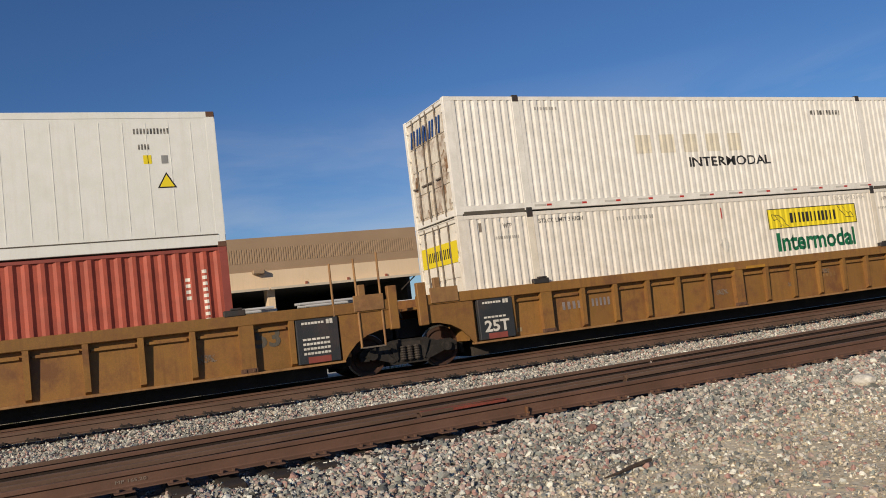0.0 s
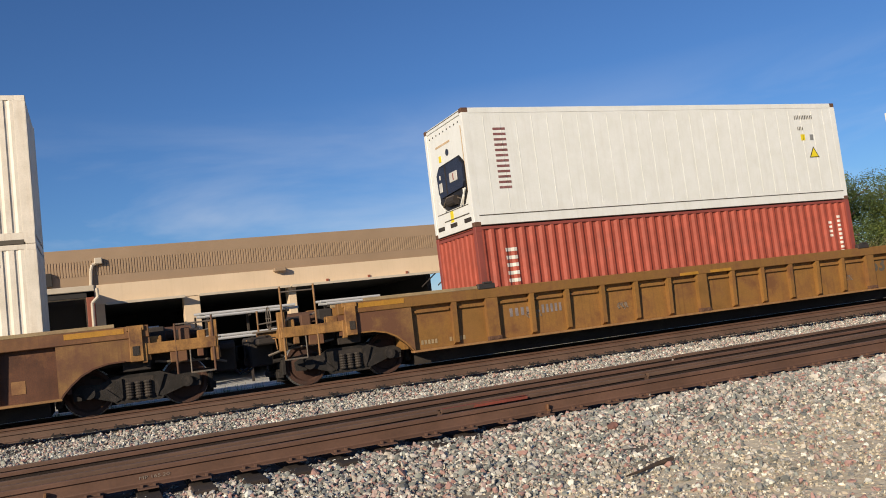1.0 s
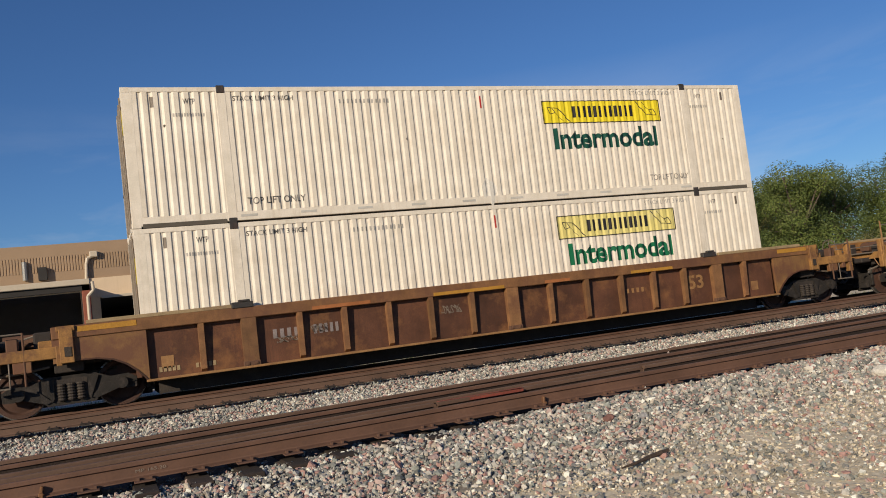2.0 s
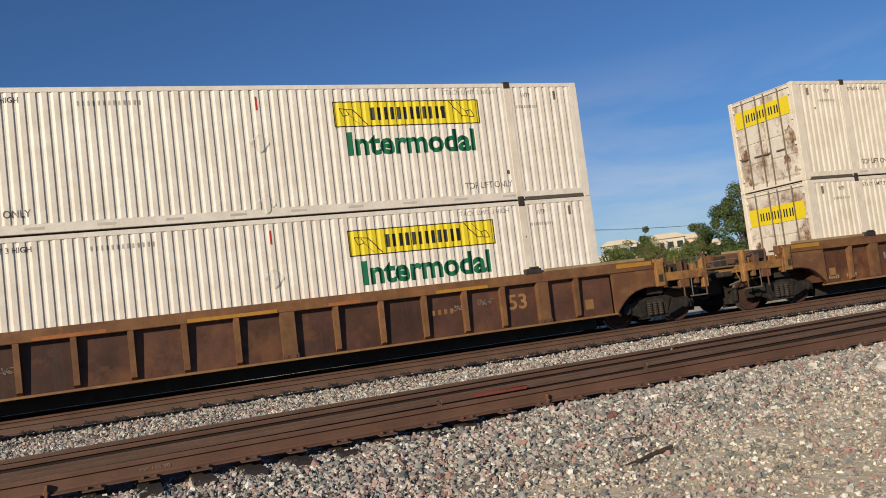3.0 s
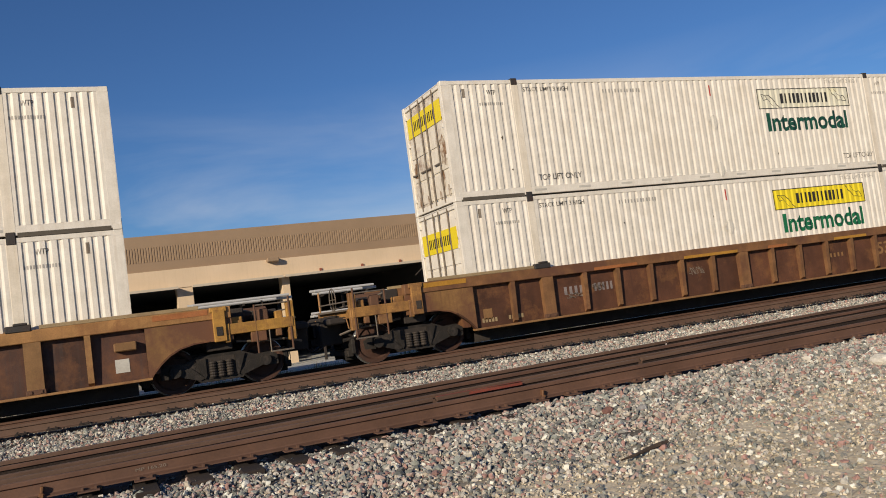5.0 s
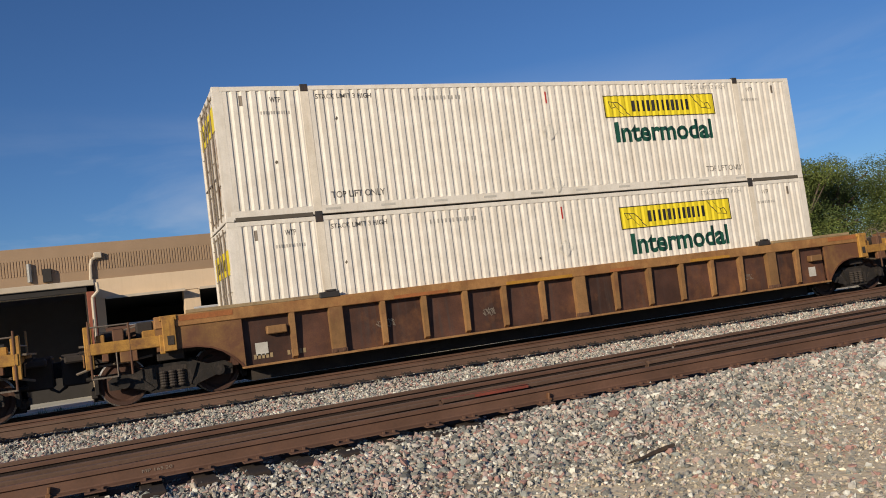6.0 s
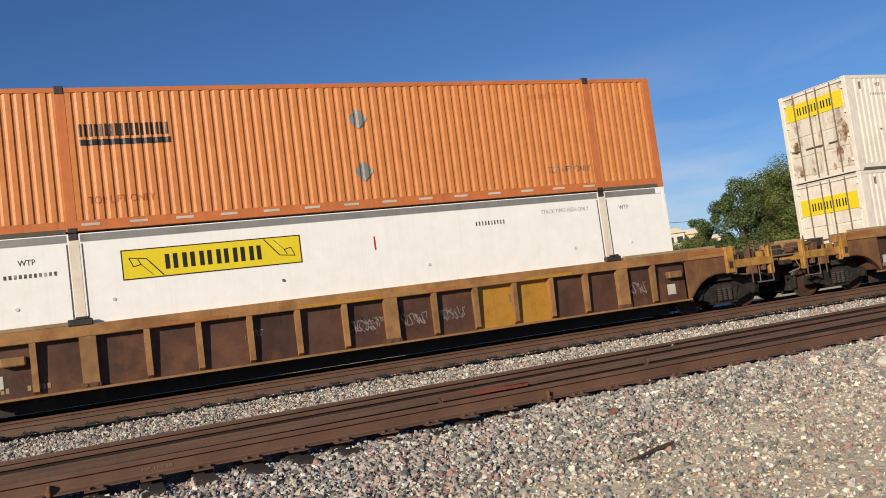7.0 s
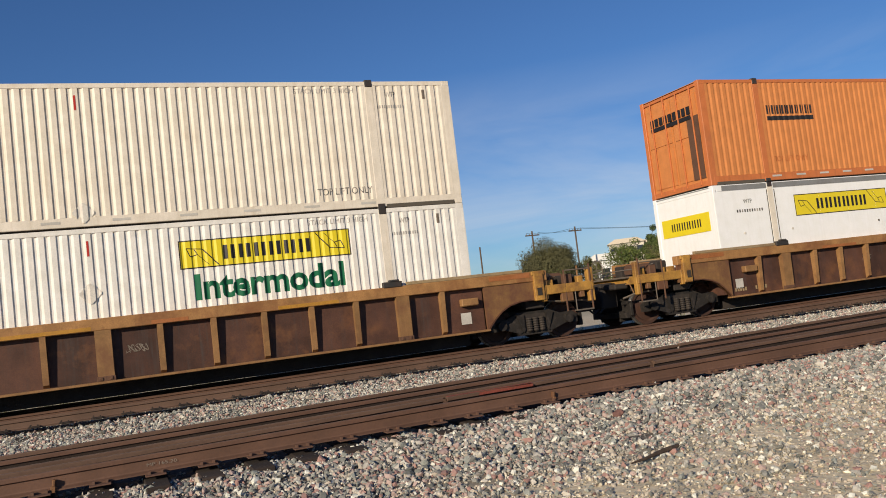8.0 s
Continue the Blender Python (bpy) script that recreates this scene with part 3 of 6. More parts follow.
def trade_container(x, z, paint, sign, word, stained, upper, seed, holders=True, door_sign="yellow"):
    """A white ribbed container with a yellow banner and green lettering on its side."""
    pos = "stacked on another" if upper else "in a rail car"
    sign_word = {"yellow": "yellow", "paleyellow": "faded pale yellow", "bleached": "bleached white"}[sign]
    ob = thing("shipping_container", f"off-white ribbed container with {sign_word} banner, {pos}", "container", "containers on the train")
    shell(ob, L53, W53, H53, paint, paint, P53, "long", post_w=0.22, castings=paint)
    lifting_posts(ob, L53, W53, H53, "white_b", "long")
    door_end(ob, W53, H53, paint, "long", door_sign, stained, 2.02 if upper else 1.84)
    if upper:
        end_gaps(ob)
    paint_on(ob, "banner", lambda: sheet(3.60, 0.58), sign, 9.75, 1.93, W53, P53, "long", f"{sign_word} banner")
    paint_on(ob, "banner_outline", lambda: frame_lines(3.60, 0.58, 0.022), "black", 9.75, 1.93, W53, P53, "long", lift=0.008)
    name_row(ob, 6, 1.90, 0.29, 10.63, 2.075, "black", W53, P53, "long", 0.26)
    paint_on(ob, "lettering", lambda: letters("Intermodal", 3.15, 0.54, 0.035), word, 10.0, 1.27, W53, P53, "long", "dark green word on white ribs")
    small_print(ob, W53, H53, P53, "long")
    if upper:
        reflective(ob, W53, L53, "long")
    if holders:
        for zz in (0.30, 1.62):
            paint_on(ob, "placard_holder", lambda: diamond(0.22), "holder", 8.05, zz, W53, P53, ("long", zz), lift=0.02)
    elif upper:
        paint_on(ob, "placard_holder", lambda: scuff(0.30, 12), "holder", 8.05, 0.34, W53, P53, "long_patch", "ragged bare patch", lift=0.006)
    paint_on(ob, "red_tag", lambda: sheet(0.04, 0.30), "redmark", 8.05, 2.35, W53, P53, "long")
    rr = random.Random(seed)
    for k in range(3):
        a, b = rr.uniform(0.05, 0.11), rr.uniform(0.05, 0.14)
        paint_on(ob, "scuff", lambda: scuff(min(a, b) * 0.5, seed * 7 + k), "gap_and_grime", rr.uniform(0.6, 15.4), rr.uniform(0.5, 2.4), W53, P53, ("long", seed, k), "dark scuff", lift=0.006)
    RIDERS.append((ob, x, 0.0, z))
    return ob


def scuff(r, seed):
    """A small ragged patch."""
    g, bm = random.Random(seed), bmesh.new()
    bm.faces.new([bm.verts.new((r * g.uniform(0.3, 1) * math.cos(i * 0.7), 0, 1.5 * r * g.uniform(0.3, 1) * math.sin(i * 0.7))) for i in range(9)])
    return bm


def diamond(r):
    """A square plate on its corner, the corners cut off."""
    bm, c = bmesh.new(), 0.10 * r
    bm.faces.new([bm.verts.new(p) for p in ((-c, 0, c - r), (c, 0, c - r), (r - c, 0, -c), (r - c, 0, c), (c, 0, r - c), (-c, 0, r - c), (c - r, 0, c), (c - r, 0, -c))])
    return bm


LOW, UP = 0.53, 3.435


def all_containers():
    # leading car: white container with blue door lettering over a trade container
    x = 66.45
    ob = thing("shipping_container", "cream ribbed steel container with rust-stained doors, stacked on another", "container", "containers on the train")
    shell(ob, L53, W53, H53, "white_d", "white_d", P53, "long", post_w=0.22, castings="white_d")
    lifting_posts(ob, L53, W53, H53, "white_d", "long")
    door_end(ob, W53, H53, "white_d", "long", "", True)
    w = W53 / 2
    for k in range(5):
        y = 0.98 - k * 0.40
        bm = bmesh.new()
        for j in (0.0, 0.17):
            low = [bm.verts.new((0.008, y - j - a, z)) for a, z in ((0.0, 2.12), (0.10, 2.12), (0.20, 2.54), (0.10, 2.54))]
            bm.faces.new(low)
        part("door_mark", bm, M["blue"], ob, "slanted blue bars on the door")
    end_gaps(ob)
    paint_on(ob, "lettering", lambda: letters("INTERMODAL", 3.0, 0.27, 0.015), "black", 7.22, 0.93, W53, P53, "cream")
    for k in range(5):
        paint_on(ob, "ghost_mark", lambda: sheet(0.50, 0.50), "ghost", 5.5 + k * 0.80, 1.35, W53, P53, ("cream", k), "faded pale mark")
    paint_on(ob, "fleet_number", lambda: marks(10, 1.3, 0.14), "stencil", 12.1, 2.35, W53, P53, "cream")
    paint_on(ob, "notice", lambda: marks(8, 0.7, 0.08), "faint", 2.5, 2.55, W53, P53, "cream")
    reflective(ob, W53, L53, "cream", "silver", n=12, extra="redmark")
    RIDERS.append((ob, x, 0.0, UP))
    trade_container(x, LOW, "white", "yellow", "green", False, False, 1)
    # second car: refrigerated container over a red one
    reefer(48.9)
    red_box(48.9)
    # third to sixth cars and the last one: pairs of trade containers
    trade_container(23.45, LOW, "white_b", "paleyellow", "green", True, False, 2, False)
    trade_container(23.45, UP, "white_b", "yellow", "darkgreen", True, True, 3, False)
    trade_container(0.0, LOW, "white", "yellow", "green", False, False, 4)
    trade_container(0.0, UP, "white", "yellow", "green", True, True, 5)
    trade_container(-23.45, LOW, "white", "yellow", "green", False, False, 6)
    trade_container(-23.45, UP, "white", "bleached", "darkgreen", True, True, 7)
    trade_container(-46.9, LOW, "white", "yellow", "darkgreen", False, False, 8)
    trade_container(-46.9, UP, "white", "yellow", "darkgreen", True, True, 9)
    trade_container(-93.7, LOW, "white_d", "yellow", "green", False, False, 10)
    plain_white(-93.7)
    orange_box(-70.22)
    smooth_box(-70.22)


def plain_white(x):
    ob = thing("shipping_container", "plain cream ribbed steel container stacked on another container", "container", "containers on the train")
    shell(ob, L53, W53, H53, "white_b", "white_b", P53, "long", post_w=0.22, castings="white_b")
    lifting_posts(ob, L53, W53, H53, "white_b", "long")
    door_end(ob, W53, H53, "white_b", "long", "yellow", True, 1.98)
    end_gaps(ob)
    small_print(ob, W53, H53, P53, "long")
    reflective(ob, W53, L53, "long")
    paint_on(ob, "placard_holder", lambda: diamond(0.22), "holder", 8.05, 0.30, W53, P53, ("long", 0.30), lift=0.02)
    paint_on(ob, "red_tag", lambda: sheet(0.04, 0.30), "redmark", 8.05, 2.35, W53, P53, "long")
    RIDERS.append((ob, x, 0.0, UP))


def orange_box(x):
    ob = thing("shipping_container", "orange ribbed steel container stacked on a smooth white one", "container", "containers on the train")
    shell(ob, L53, W53, H53, "orange", "orange_rail", P53, "orange", post_w=0.22, castings="orange_rail", low=0.24)
    lifting_posts(ob, L53, W53, H53, "orange_rail", "orange")
    w = W53 / 2
    for i, (y0, y1) in enumerate(((-w + 0.15, -0.012), (0.012, w - 0.15))):
        bm = boxes((0.05, 0.09, y0, y1, 0.16, H53 - 0.13))
        for k in range(2):
            box(bm, 0.03, 0.052, y0 + 0.06, y1 - 0.06, 0.26 + k * 1.22, 0.26 + k * 1.22 + 1.12)
        d = part("door", bm, M["orange"], ob)
        for y in (y0 + 0.24, y1 - 0.30):
            part("locking_bar", tubes(((0.0, y, 0.08), (0.0, y, H53 - 0.06)), r=0.022), M["orange_rail"], d)
    for k in range(9):
        y = 0.92 - k * 0.20
        part("door_mark", boxes((0.0, 0.012, y - 0.14, y, 2.08, 2.30)), M["black"], ob)
    part("door_underline", boxes((0.002, 0.012, -0.82, 0.92, 1.94, 2.05)), M["black"], ob)
    part("door_stain", boxes((0.022, 0.029, -1.10, -0.62, 0.25, 2.0)), M["rustcast"], ob, "dark rust stain on the door")
    end_gaps(ob)
    name_row(ob, 9, 1.72, 0.25, 2.27, 1.90, "black", W53, P53, "orange", 0.2)
    paint_on(ob, "name_underline", lambda: sheet(1.72, 0.12), "black", 2.27, 1.72, W53, P53, "orange")
    paint_on(ob, "notice", lambda: letters("TOP LIFT ONLY", 1.25, 0.15), "orange_rail", 2.32, 0.55, W53, P53, "orange")
    paint_on(ob, "notice", lambda: letters("TOP LIFT ONLY", 1.25, 0.15), "stencil", 12.75, 0.55, W53, P53, "orange")
    paint_on(ob, "notice", lambda: marks(9, 1.2, 0.12), "orange_rail", 2.25, 2.42, W53, P53, "orange")
    paint_on(ob, "notice", lambda: marks(9, 1.2, 0.12), "orange_rail", 12.5, 2.42, W53, P53, "orange_r")
    for zz in (0.87, 2.07):
        paint_on(ob, "placard_holder", lambda: diamond(0.24), "greyband", 8.02, zz, W53, P53, ("orange", zz), "grey diamond placard holder", lift=0.02)
    reflective(ob, W53, L53, "orange", "silver", z=0.13, n=14)
    RIDERS.append((ob, x, 0.0, UP))


def smooth_box(x):
    flat = ([0.0, L53], [0.0, 0.0])
    ob = thing("shipping_container", "smooth bright white container with yellow banner in a rail car", "container", "containers on the train")
    shell(ob, L53, W53, H53, "white_c", "white_c", flat, "smooth", post_w=0.10, castings="white_c", top=0.17)
    w = W53 / 2
    part("cover_strip", boxes((0.3, 1.86, -w - 0.006, -w, H53 - 0.16, H53 - 0.02), (2.1, L53 - 2.1, -w - 0.006, -w, H53 - 0.16, H53 - 0.02), (L53 - 1.86, L53 - 0.3, -w - 0.006, -w, H53 - 0.16, H53 - 0.02)), M["greyband"], ob, "grey strip under the top edge")
    lifting_posts(ob, L53, W53, H53, "white_b", "smooth")
    for x0 in (1.84, 2.11, L53 - 2.13, L53 - 1.86):
        part("post_seam", boxes((x0, x0 + 0.022, -w - 0.008, -w + 0.01, 0.1, H53 - 0.2)), M["gap_and_grime"], ob)
    # lines of rivets and round fasteners
    for k in range(11):
        xx = 2.1 + (k + 0.5) * 1.09
        bm = bmesh.new()
        for j in range(26):
            zz = 0.35 + j * 0.085
            box(bm, xx - 0.008, xx + 0.008, -w - 0.006, -w, zz, zz + 0.016)
        part("rivet_line", bm, M["white_c"], ob)
    for k, xx in enumerate((2.6, 5.95, 9.3, 13.2, 14.9, 0.9)):
        part("fastener", tubes(((xx, -w - 0.015, 1.55), (xx, -w, 1.55)), r=0.034, n=10), M["bar"] if k == 1 else M["holder"], ob)
    part("end_skin", boxes((0.02, 0.06, -w + 0.1, w - 0.1, 0.1, H53 - 0.1)), M["white_c"], ob)
    part("door_sign", boxes((0.005, 0.018, -w + 0.28, w - 0.28, 1.72, 2.24)), M["yellow"], ob, "yellow sign film on the end")
    for k in range(12):
        y = -0.66 + k // 2 * 0.22 + k % 2 * 0.10
        part("sign_mark", boxes((-0.001, 0.004, y, y + 0.045, 1.87, 2.09)), M["black"], ob)
    paint_on(ob, "banner", lambda: sheet(3.60, 0.60), "yellow", 2.80, 1.89, W53, flat, "smooth")
    paint_on(ob, "banner_outline", lambda: frame_lines(3.60, 0.60, 0.022), "black", 2.80, 1.89, W53, flat, "smooth", lift=0.008)
    name_row(ob, 6, 2.02, 0.30, 3.62, 2.04, "black", W53, flat, "smooth", 0.28)
    paint_on(ob, "notice", lambda: letters("WTP", 0.30, 0.11), "stencil", 0.98, 2.36, W53, flat, "smooth")
    paint_on(ob, "notice", lambda: marks(11, 0.95, 0.08), "stencil", 0.72, 2.12, W53, flat, "smooth_l")
    paint_on(ob, "notice", lambda: letters("STACK TWO HIGH ONLY", 1.35, 0.10), "stencil", 2.2, 2.46, W53, flat, "smooth")
    paint_on(ob, "notice", lambda: letters("STACK TWO HIGH ONLY", 1.35, 0.10), "faint", 12.4, 2.46, W53, flat, "smooth_r")
    paint_on(ob, "notice", lambda: letters("WTP", 0.30, 0.11), "stencil", 14.65, 2.40, W53, flat, "smooth_r")
    paint_on(ob, "fleet_number", lambda: marks(10, 0.8, 0.10, 0.55), "stencil", 10.6, 2.32, W53, flat, "smooth_n")
    paint_on(ob, "red_tag", lambda: sheet(0.04, 0.30), "redmark", 8.05, 2.0, W53, flat, "smooth")
    RIDERS.append((ob, x, 0.0, LOW))


L40, W40 = 12.19, 2.44


def red_box(x):
    prof = ribs_iso(L40)
    ob = thing("shipping_container", "faded red corrugated steel container in the well of a rail car", "container", "containers on the train")
    H = 2.59
    shell(ob, L40, W40, H, "red", "red_post", prof, "iso", post_w=0.17, castings="red_post", top=0.07, low=0.16)
    part("end_wall", end_wall(0.02, W40 / 2, 0.1, H - 0.1, 1, 0.03), M["red"], ob)
    # white column of letter-sized bars, one over another
    for k in range(3):
        z = 2.02 - k * 0.37
        for j in (0, 1):
            paint_on(ob, "name_mark", lambda: sheet(0.32, 0.085), "offwhite", 0.73, z - 0.26 + j * 0.19, W40, prof, ("iso", k, j), "white bar on red ribs")
    for k in range(10):
        paint_on(ob, "fleet_number", lambda: sheet(0.09, 0.07), "offwhite", 11.64, 0.95 + k * 0.125, W40, prof, ("iso_n", k), "small white bar of an upright row")
    for k in range(4):
        paint_on(ob, "type_code", lambda: sheet(0.09, 0.07), "offwhite", 11.30, 1.55 + k * 0.125, W40, prof, ("iso_m", k), "small white bar of an upright row")
    paint_on(ob, "label_plate", lambda: sheet(0.16, 0.18), "yellow", 11.6, 0.75, W40, prof, "iso")
    RIDERS.append((ob, x, 0.0, LOW))


def reefer(x):
    H = 2.885
    flat = ([0.0, L40], [0.0, 0.0])
    ob = thing("refrigerated_container", "flat-sided cream refrigerated container stacked on a red container", "container", "containers on the train")
    shell(ob, L40, W40, H, "reefer", "reefer", flat, "reefer", post_w=0.20, castings="rustcast", top=0.14, low=0.26)
    w = W40 / 2
    for k in range(26):
        xx = 0.55 + k * 0.445
        part("panel_seam", kept(("panel_seam", k), lambda: boxes((xx, xx + 0.014, -w - 0.005, -w + 0.002, 0.34, H - 0.22)), M["reefer"]), M["reefer"], ob)
    part("rail_lip", boxes((0.15, L40 - 0.15, -w - 0.016, -w, 0.255, 0.275)), M["gap_and_grime"], ob)
    for k in range(6):
        z = 2.38 - k * 0.262
        for j in (0, 1):
            paint_on(ob, "name_mark", lambda: sheet(0.34, 0.06), "maroon", 0.78, z - 0.19 + j * 0.13, W40, flat, ("reefer", k, j), "maroon bar of a column of marks")
    paint_on(ob, "fleet_number", lambda: marks(11, 0.72, 0.12), "stencil", 10.55, 2.42, W40, flat, "reefer")
    paint_on(ob, "type_code", lambda: marks(4, 0.24, 0.11), "stencil", 10.62, 2.10, W40, flat, "reefer")
    paint_on(ob, "label_plate", lambda: sheet(0.16, 0.18), "yellow", 10.70, 1.80, W40, flat, "reefer")
    paint_on(ob, "label_plate", lambda: sheet(0.13, 0.17), "greyband", 11.05, 1.80, W40, flat, "reefer_g")

    def tri(s):
        bm = bmesh.new()
        bm.faces.new([bm.verts.new(p) for p in ((-s, 0, 0), (s, 0, 0), (0, 0, s * 1.73))])
        return bm
    paint_on(ob, "warning_triangle", lambda: tri(0.19), "black", 11.12, 1.29, W40, flat, "reefer", "black-edged yellow warning triangle")
    paint_on(ob, "triangle_face", lambda: tri(0.145), "yellow", 11.12, 1.315, W40, flat, "reefer", lift=0.008)
    # the cooling unit fills the end
    unit = part("cooling_unit", boxes((0.03, 0.10, -w + 0.15, w - 0.15, 0.16, H - 0.13), bevel=0.01), M["reefer"], ob, "white refrigeration unit in the container's end")
    def plate(pts, x0, x1):
        bm = bmesh.new()
        a = [bm.verts.new((x0, y, z)) for y, z in pts]
        b = [bm.verts.new((x1, y, z)) for y, z in pts]
        bm.faces.new(a)
        for i in range(len(a)):
            bm.faces.new((a[i], b[i], b[(i + 1) % len(a)], a[(i + 1) % len(a)]))
        bmesh.ops.recalc_face_normals(bm, faces=bm.faces[:])
        return bm
    # flat black plate in place of the shade inside the opening
    part("machine_opening", plate([(-0.80, 0.62), (0.30, 0.62), (0.66, 0.86), (0.70, 1.62), (0.55, 1.80), (-0.75, 1.84), (-1.02, 1.62), (-1.02, 0.90)], 0.024, 0.034), M["black"], unit, "dark opening with fan and compressor")
    part("machine_cover", plate([(-0.86, 1.04), (0.46, 0.98), (0.62, 1.10), (0.66, 1.58), (0.50, 1.74), (-0.72, 1.78), (-0.94, 1.58), (-0.94, 1.16)], -0.02, 0.03), M["navy"], unit, "navy blue machine cover")
    part("cover_seam", boxes((-0.028, -0.018, 0.06, 0.10, 1.02, 1.74)), M["under"], unit)
    part("control_box", boxes((-0.035, -0.015, -0.62, -0.16, 1.26, 1.50), bevel=0.008), M["silver"], unit)
    part("control_box", boxes((-0.035, -0.015, 0.34, 0.52, 1.12, 1.36), bevel=0.008), M["silver"], unit)
    part("label_plate", boxes((-0.026, -0.019, 0.40, 0.47, 1.45, 1.56)), M["offwhite"], unit)
    part("label_plate", boxes((-0.042, -0.034, -0.42, -0.38, 1.30, 1.46)), M["red_post"], unit)
    part("compressor", tubes(((-0.01, -0.45, 0.80), (-0.01, 0.05, 0.80)), r=0.12, n=12), M["under"], unit)
    part("compressor_pipe", bent([(0.0, 0.5, 0.72), (-0.01, 0.2, 0.94), (0.0, -0.2, 0.93), (0.0, -0.75, 0.75)], 0.020), M["bar"], unit)
    part("brace", bent([(-0.01, -0.62, 0.62), (-0.02, -0.98, 0.98)], 0.028), M["reefer"], unit)
    part("brace", bent([(-0.01, 0.34, 0.62), (-0.02, 0.68, 0.90)], 0.022), M["reefer"], unit)
    part("hose", bent([(0.0, -0.72, 0.62), (-0.02, -0.86, 0.8), (0.0, -0.84, 1.0)], 0.02), M["white"], unit)
    part("maker_badge", tubes(((0.012, -0.08, 2.06), (0.03, -0.08, 2.06)), r=0.085, n=14), M["navy"], unit)
    part("label_plate", boxes((0.022, 0.03, 0.34, 0.48, 1.90, 2.06)), M["yellow"], unit)
    part("label_plate", boxes((0.022, 0.03, -0.02, 0.16, 0.30, 0.58)), M["yellow"], unit)
    part("access_panel", boxes((0.018, 0.03, -0.95, 0.55, 0.36, 0.385), (0.018, 0.03, -0.95, 0.95, 0.585, 0.600)), M["gap_and_grime"], unit)
    for k in range(9):
        y = -0.92 + k * 0.23
        part("bolt", boxes((0.018, 0.03, y, y + 0.035, 2.60, 2.635)), M["under"], unit)
    part("stain", boxes((0.024, 0.0295, -0.3, 0.62, 2.28, 2.33)), M["rustrun"], unit)
    part("stain", boxes((0.024, 0.0295, -1.06, -0.99, 0.9, 2.5)), M["rustrun"], unit)
    # dark plates stand in for the shaded forklift gaps
    for y in (-0.85, 0.0, 0.8):
        part("forklift_gap", boxes((0.0, 0.029, y - 0.18, y + 0.18, 0.17, 0.27)), M["under"], unit)
    RIDERS.append((ob, x, 0.0, 3.125))


all_containers()

# ---- well cars ----
ROLL = []         # wheelsets that turn
TRACK_Y = 18.655  # middle of the track that the train runs on
WHEEL_R = 0.457


def wheel_mesh():
    """Two wheels and their axle, round the y axis."""
    bm = bmesh.new()
    prof = [(0.08, -0.06), (0.13, -0.075), (0.16, -0.05), (0.34, -0.02), (0.38, -0.062), (0.455, -0.062), (0.457, 0.035), (0.485, 0.042), (0.485, 0.066), (0.39, 0.066), (0.34, 0.012), (0.16, 0.0), (0.13, 0.05), (0.08, 0.06)]
    n = 28
    for s in (-1, 1):
        rings = []
        for r, d in prof:
            rings.append([bm.verts.new((r * math.cos(i * 2 * math.pi / n), s * (0.755 - d), r * math.sin(i * 2 * math.pi / n))) for i in range(n)])
        for k in range(len(rings) - 1):
            for i in range(n):
                bm.faces.new((rings[k][i], rings[k][(i + 1) % n], rings[k + 1][(i + 1) % n], rings[k + 1][i]))
    tube(bm, (0, -1.02, 0), (0, 1.02, 0), 0.082, 12)
    for s in (-1, 1):
        for k in range(3):
            a = k * 2 * math.pi / 3
            tube(bm, (0.055 * math.cos(a), s * 1.02, 0.055 * math.sin(a)), (0.055 * math.cos(a), s * 1.045, 0.055 * math.sin(a)), 0.018, 6)
    bmesh.ops.recalc_face_normals(bm, faces=bm.faces[:])
    for f in bm.faces:
        r = math.hypot(f.calc_center_median().x, f.calc_center_median().z)
        f.material_index = 1 if r > 0.452 else 0
    return bm


SIDEFRAME = [(-1.18, 0.34), (-1.20, 0.52), (-1.05, 0.62), (-0.72, 0.60), (-0.42, 0.72), (0.42, 0.72), (0.72, 0.60), (1.05, 0.62), (1.20, 0.52), (1.18, 0.34),
             (0.98, 0.33), (0.92, 0.44), (0.70, 0.42), (0.42, 0.17), (-0.42, 0.17), (-0.70, 0.42), (-0.92, 0.44), (-0.98, 0.33)]


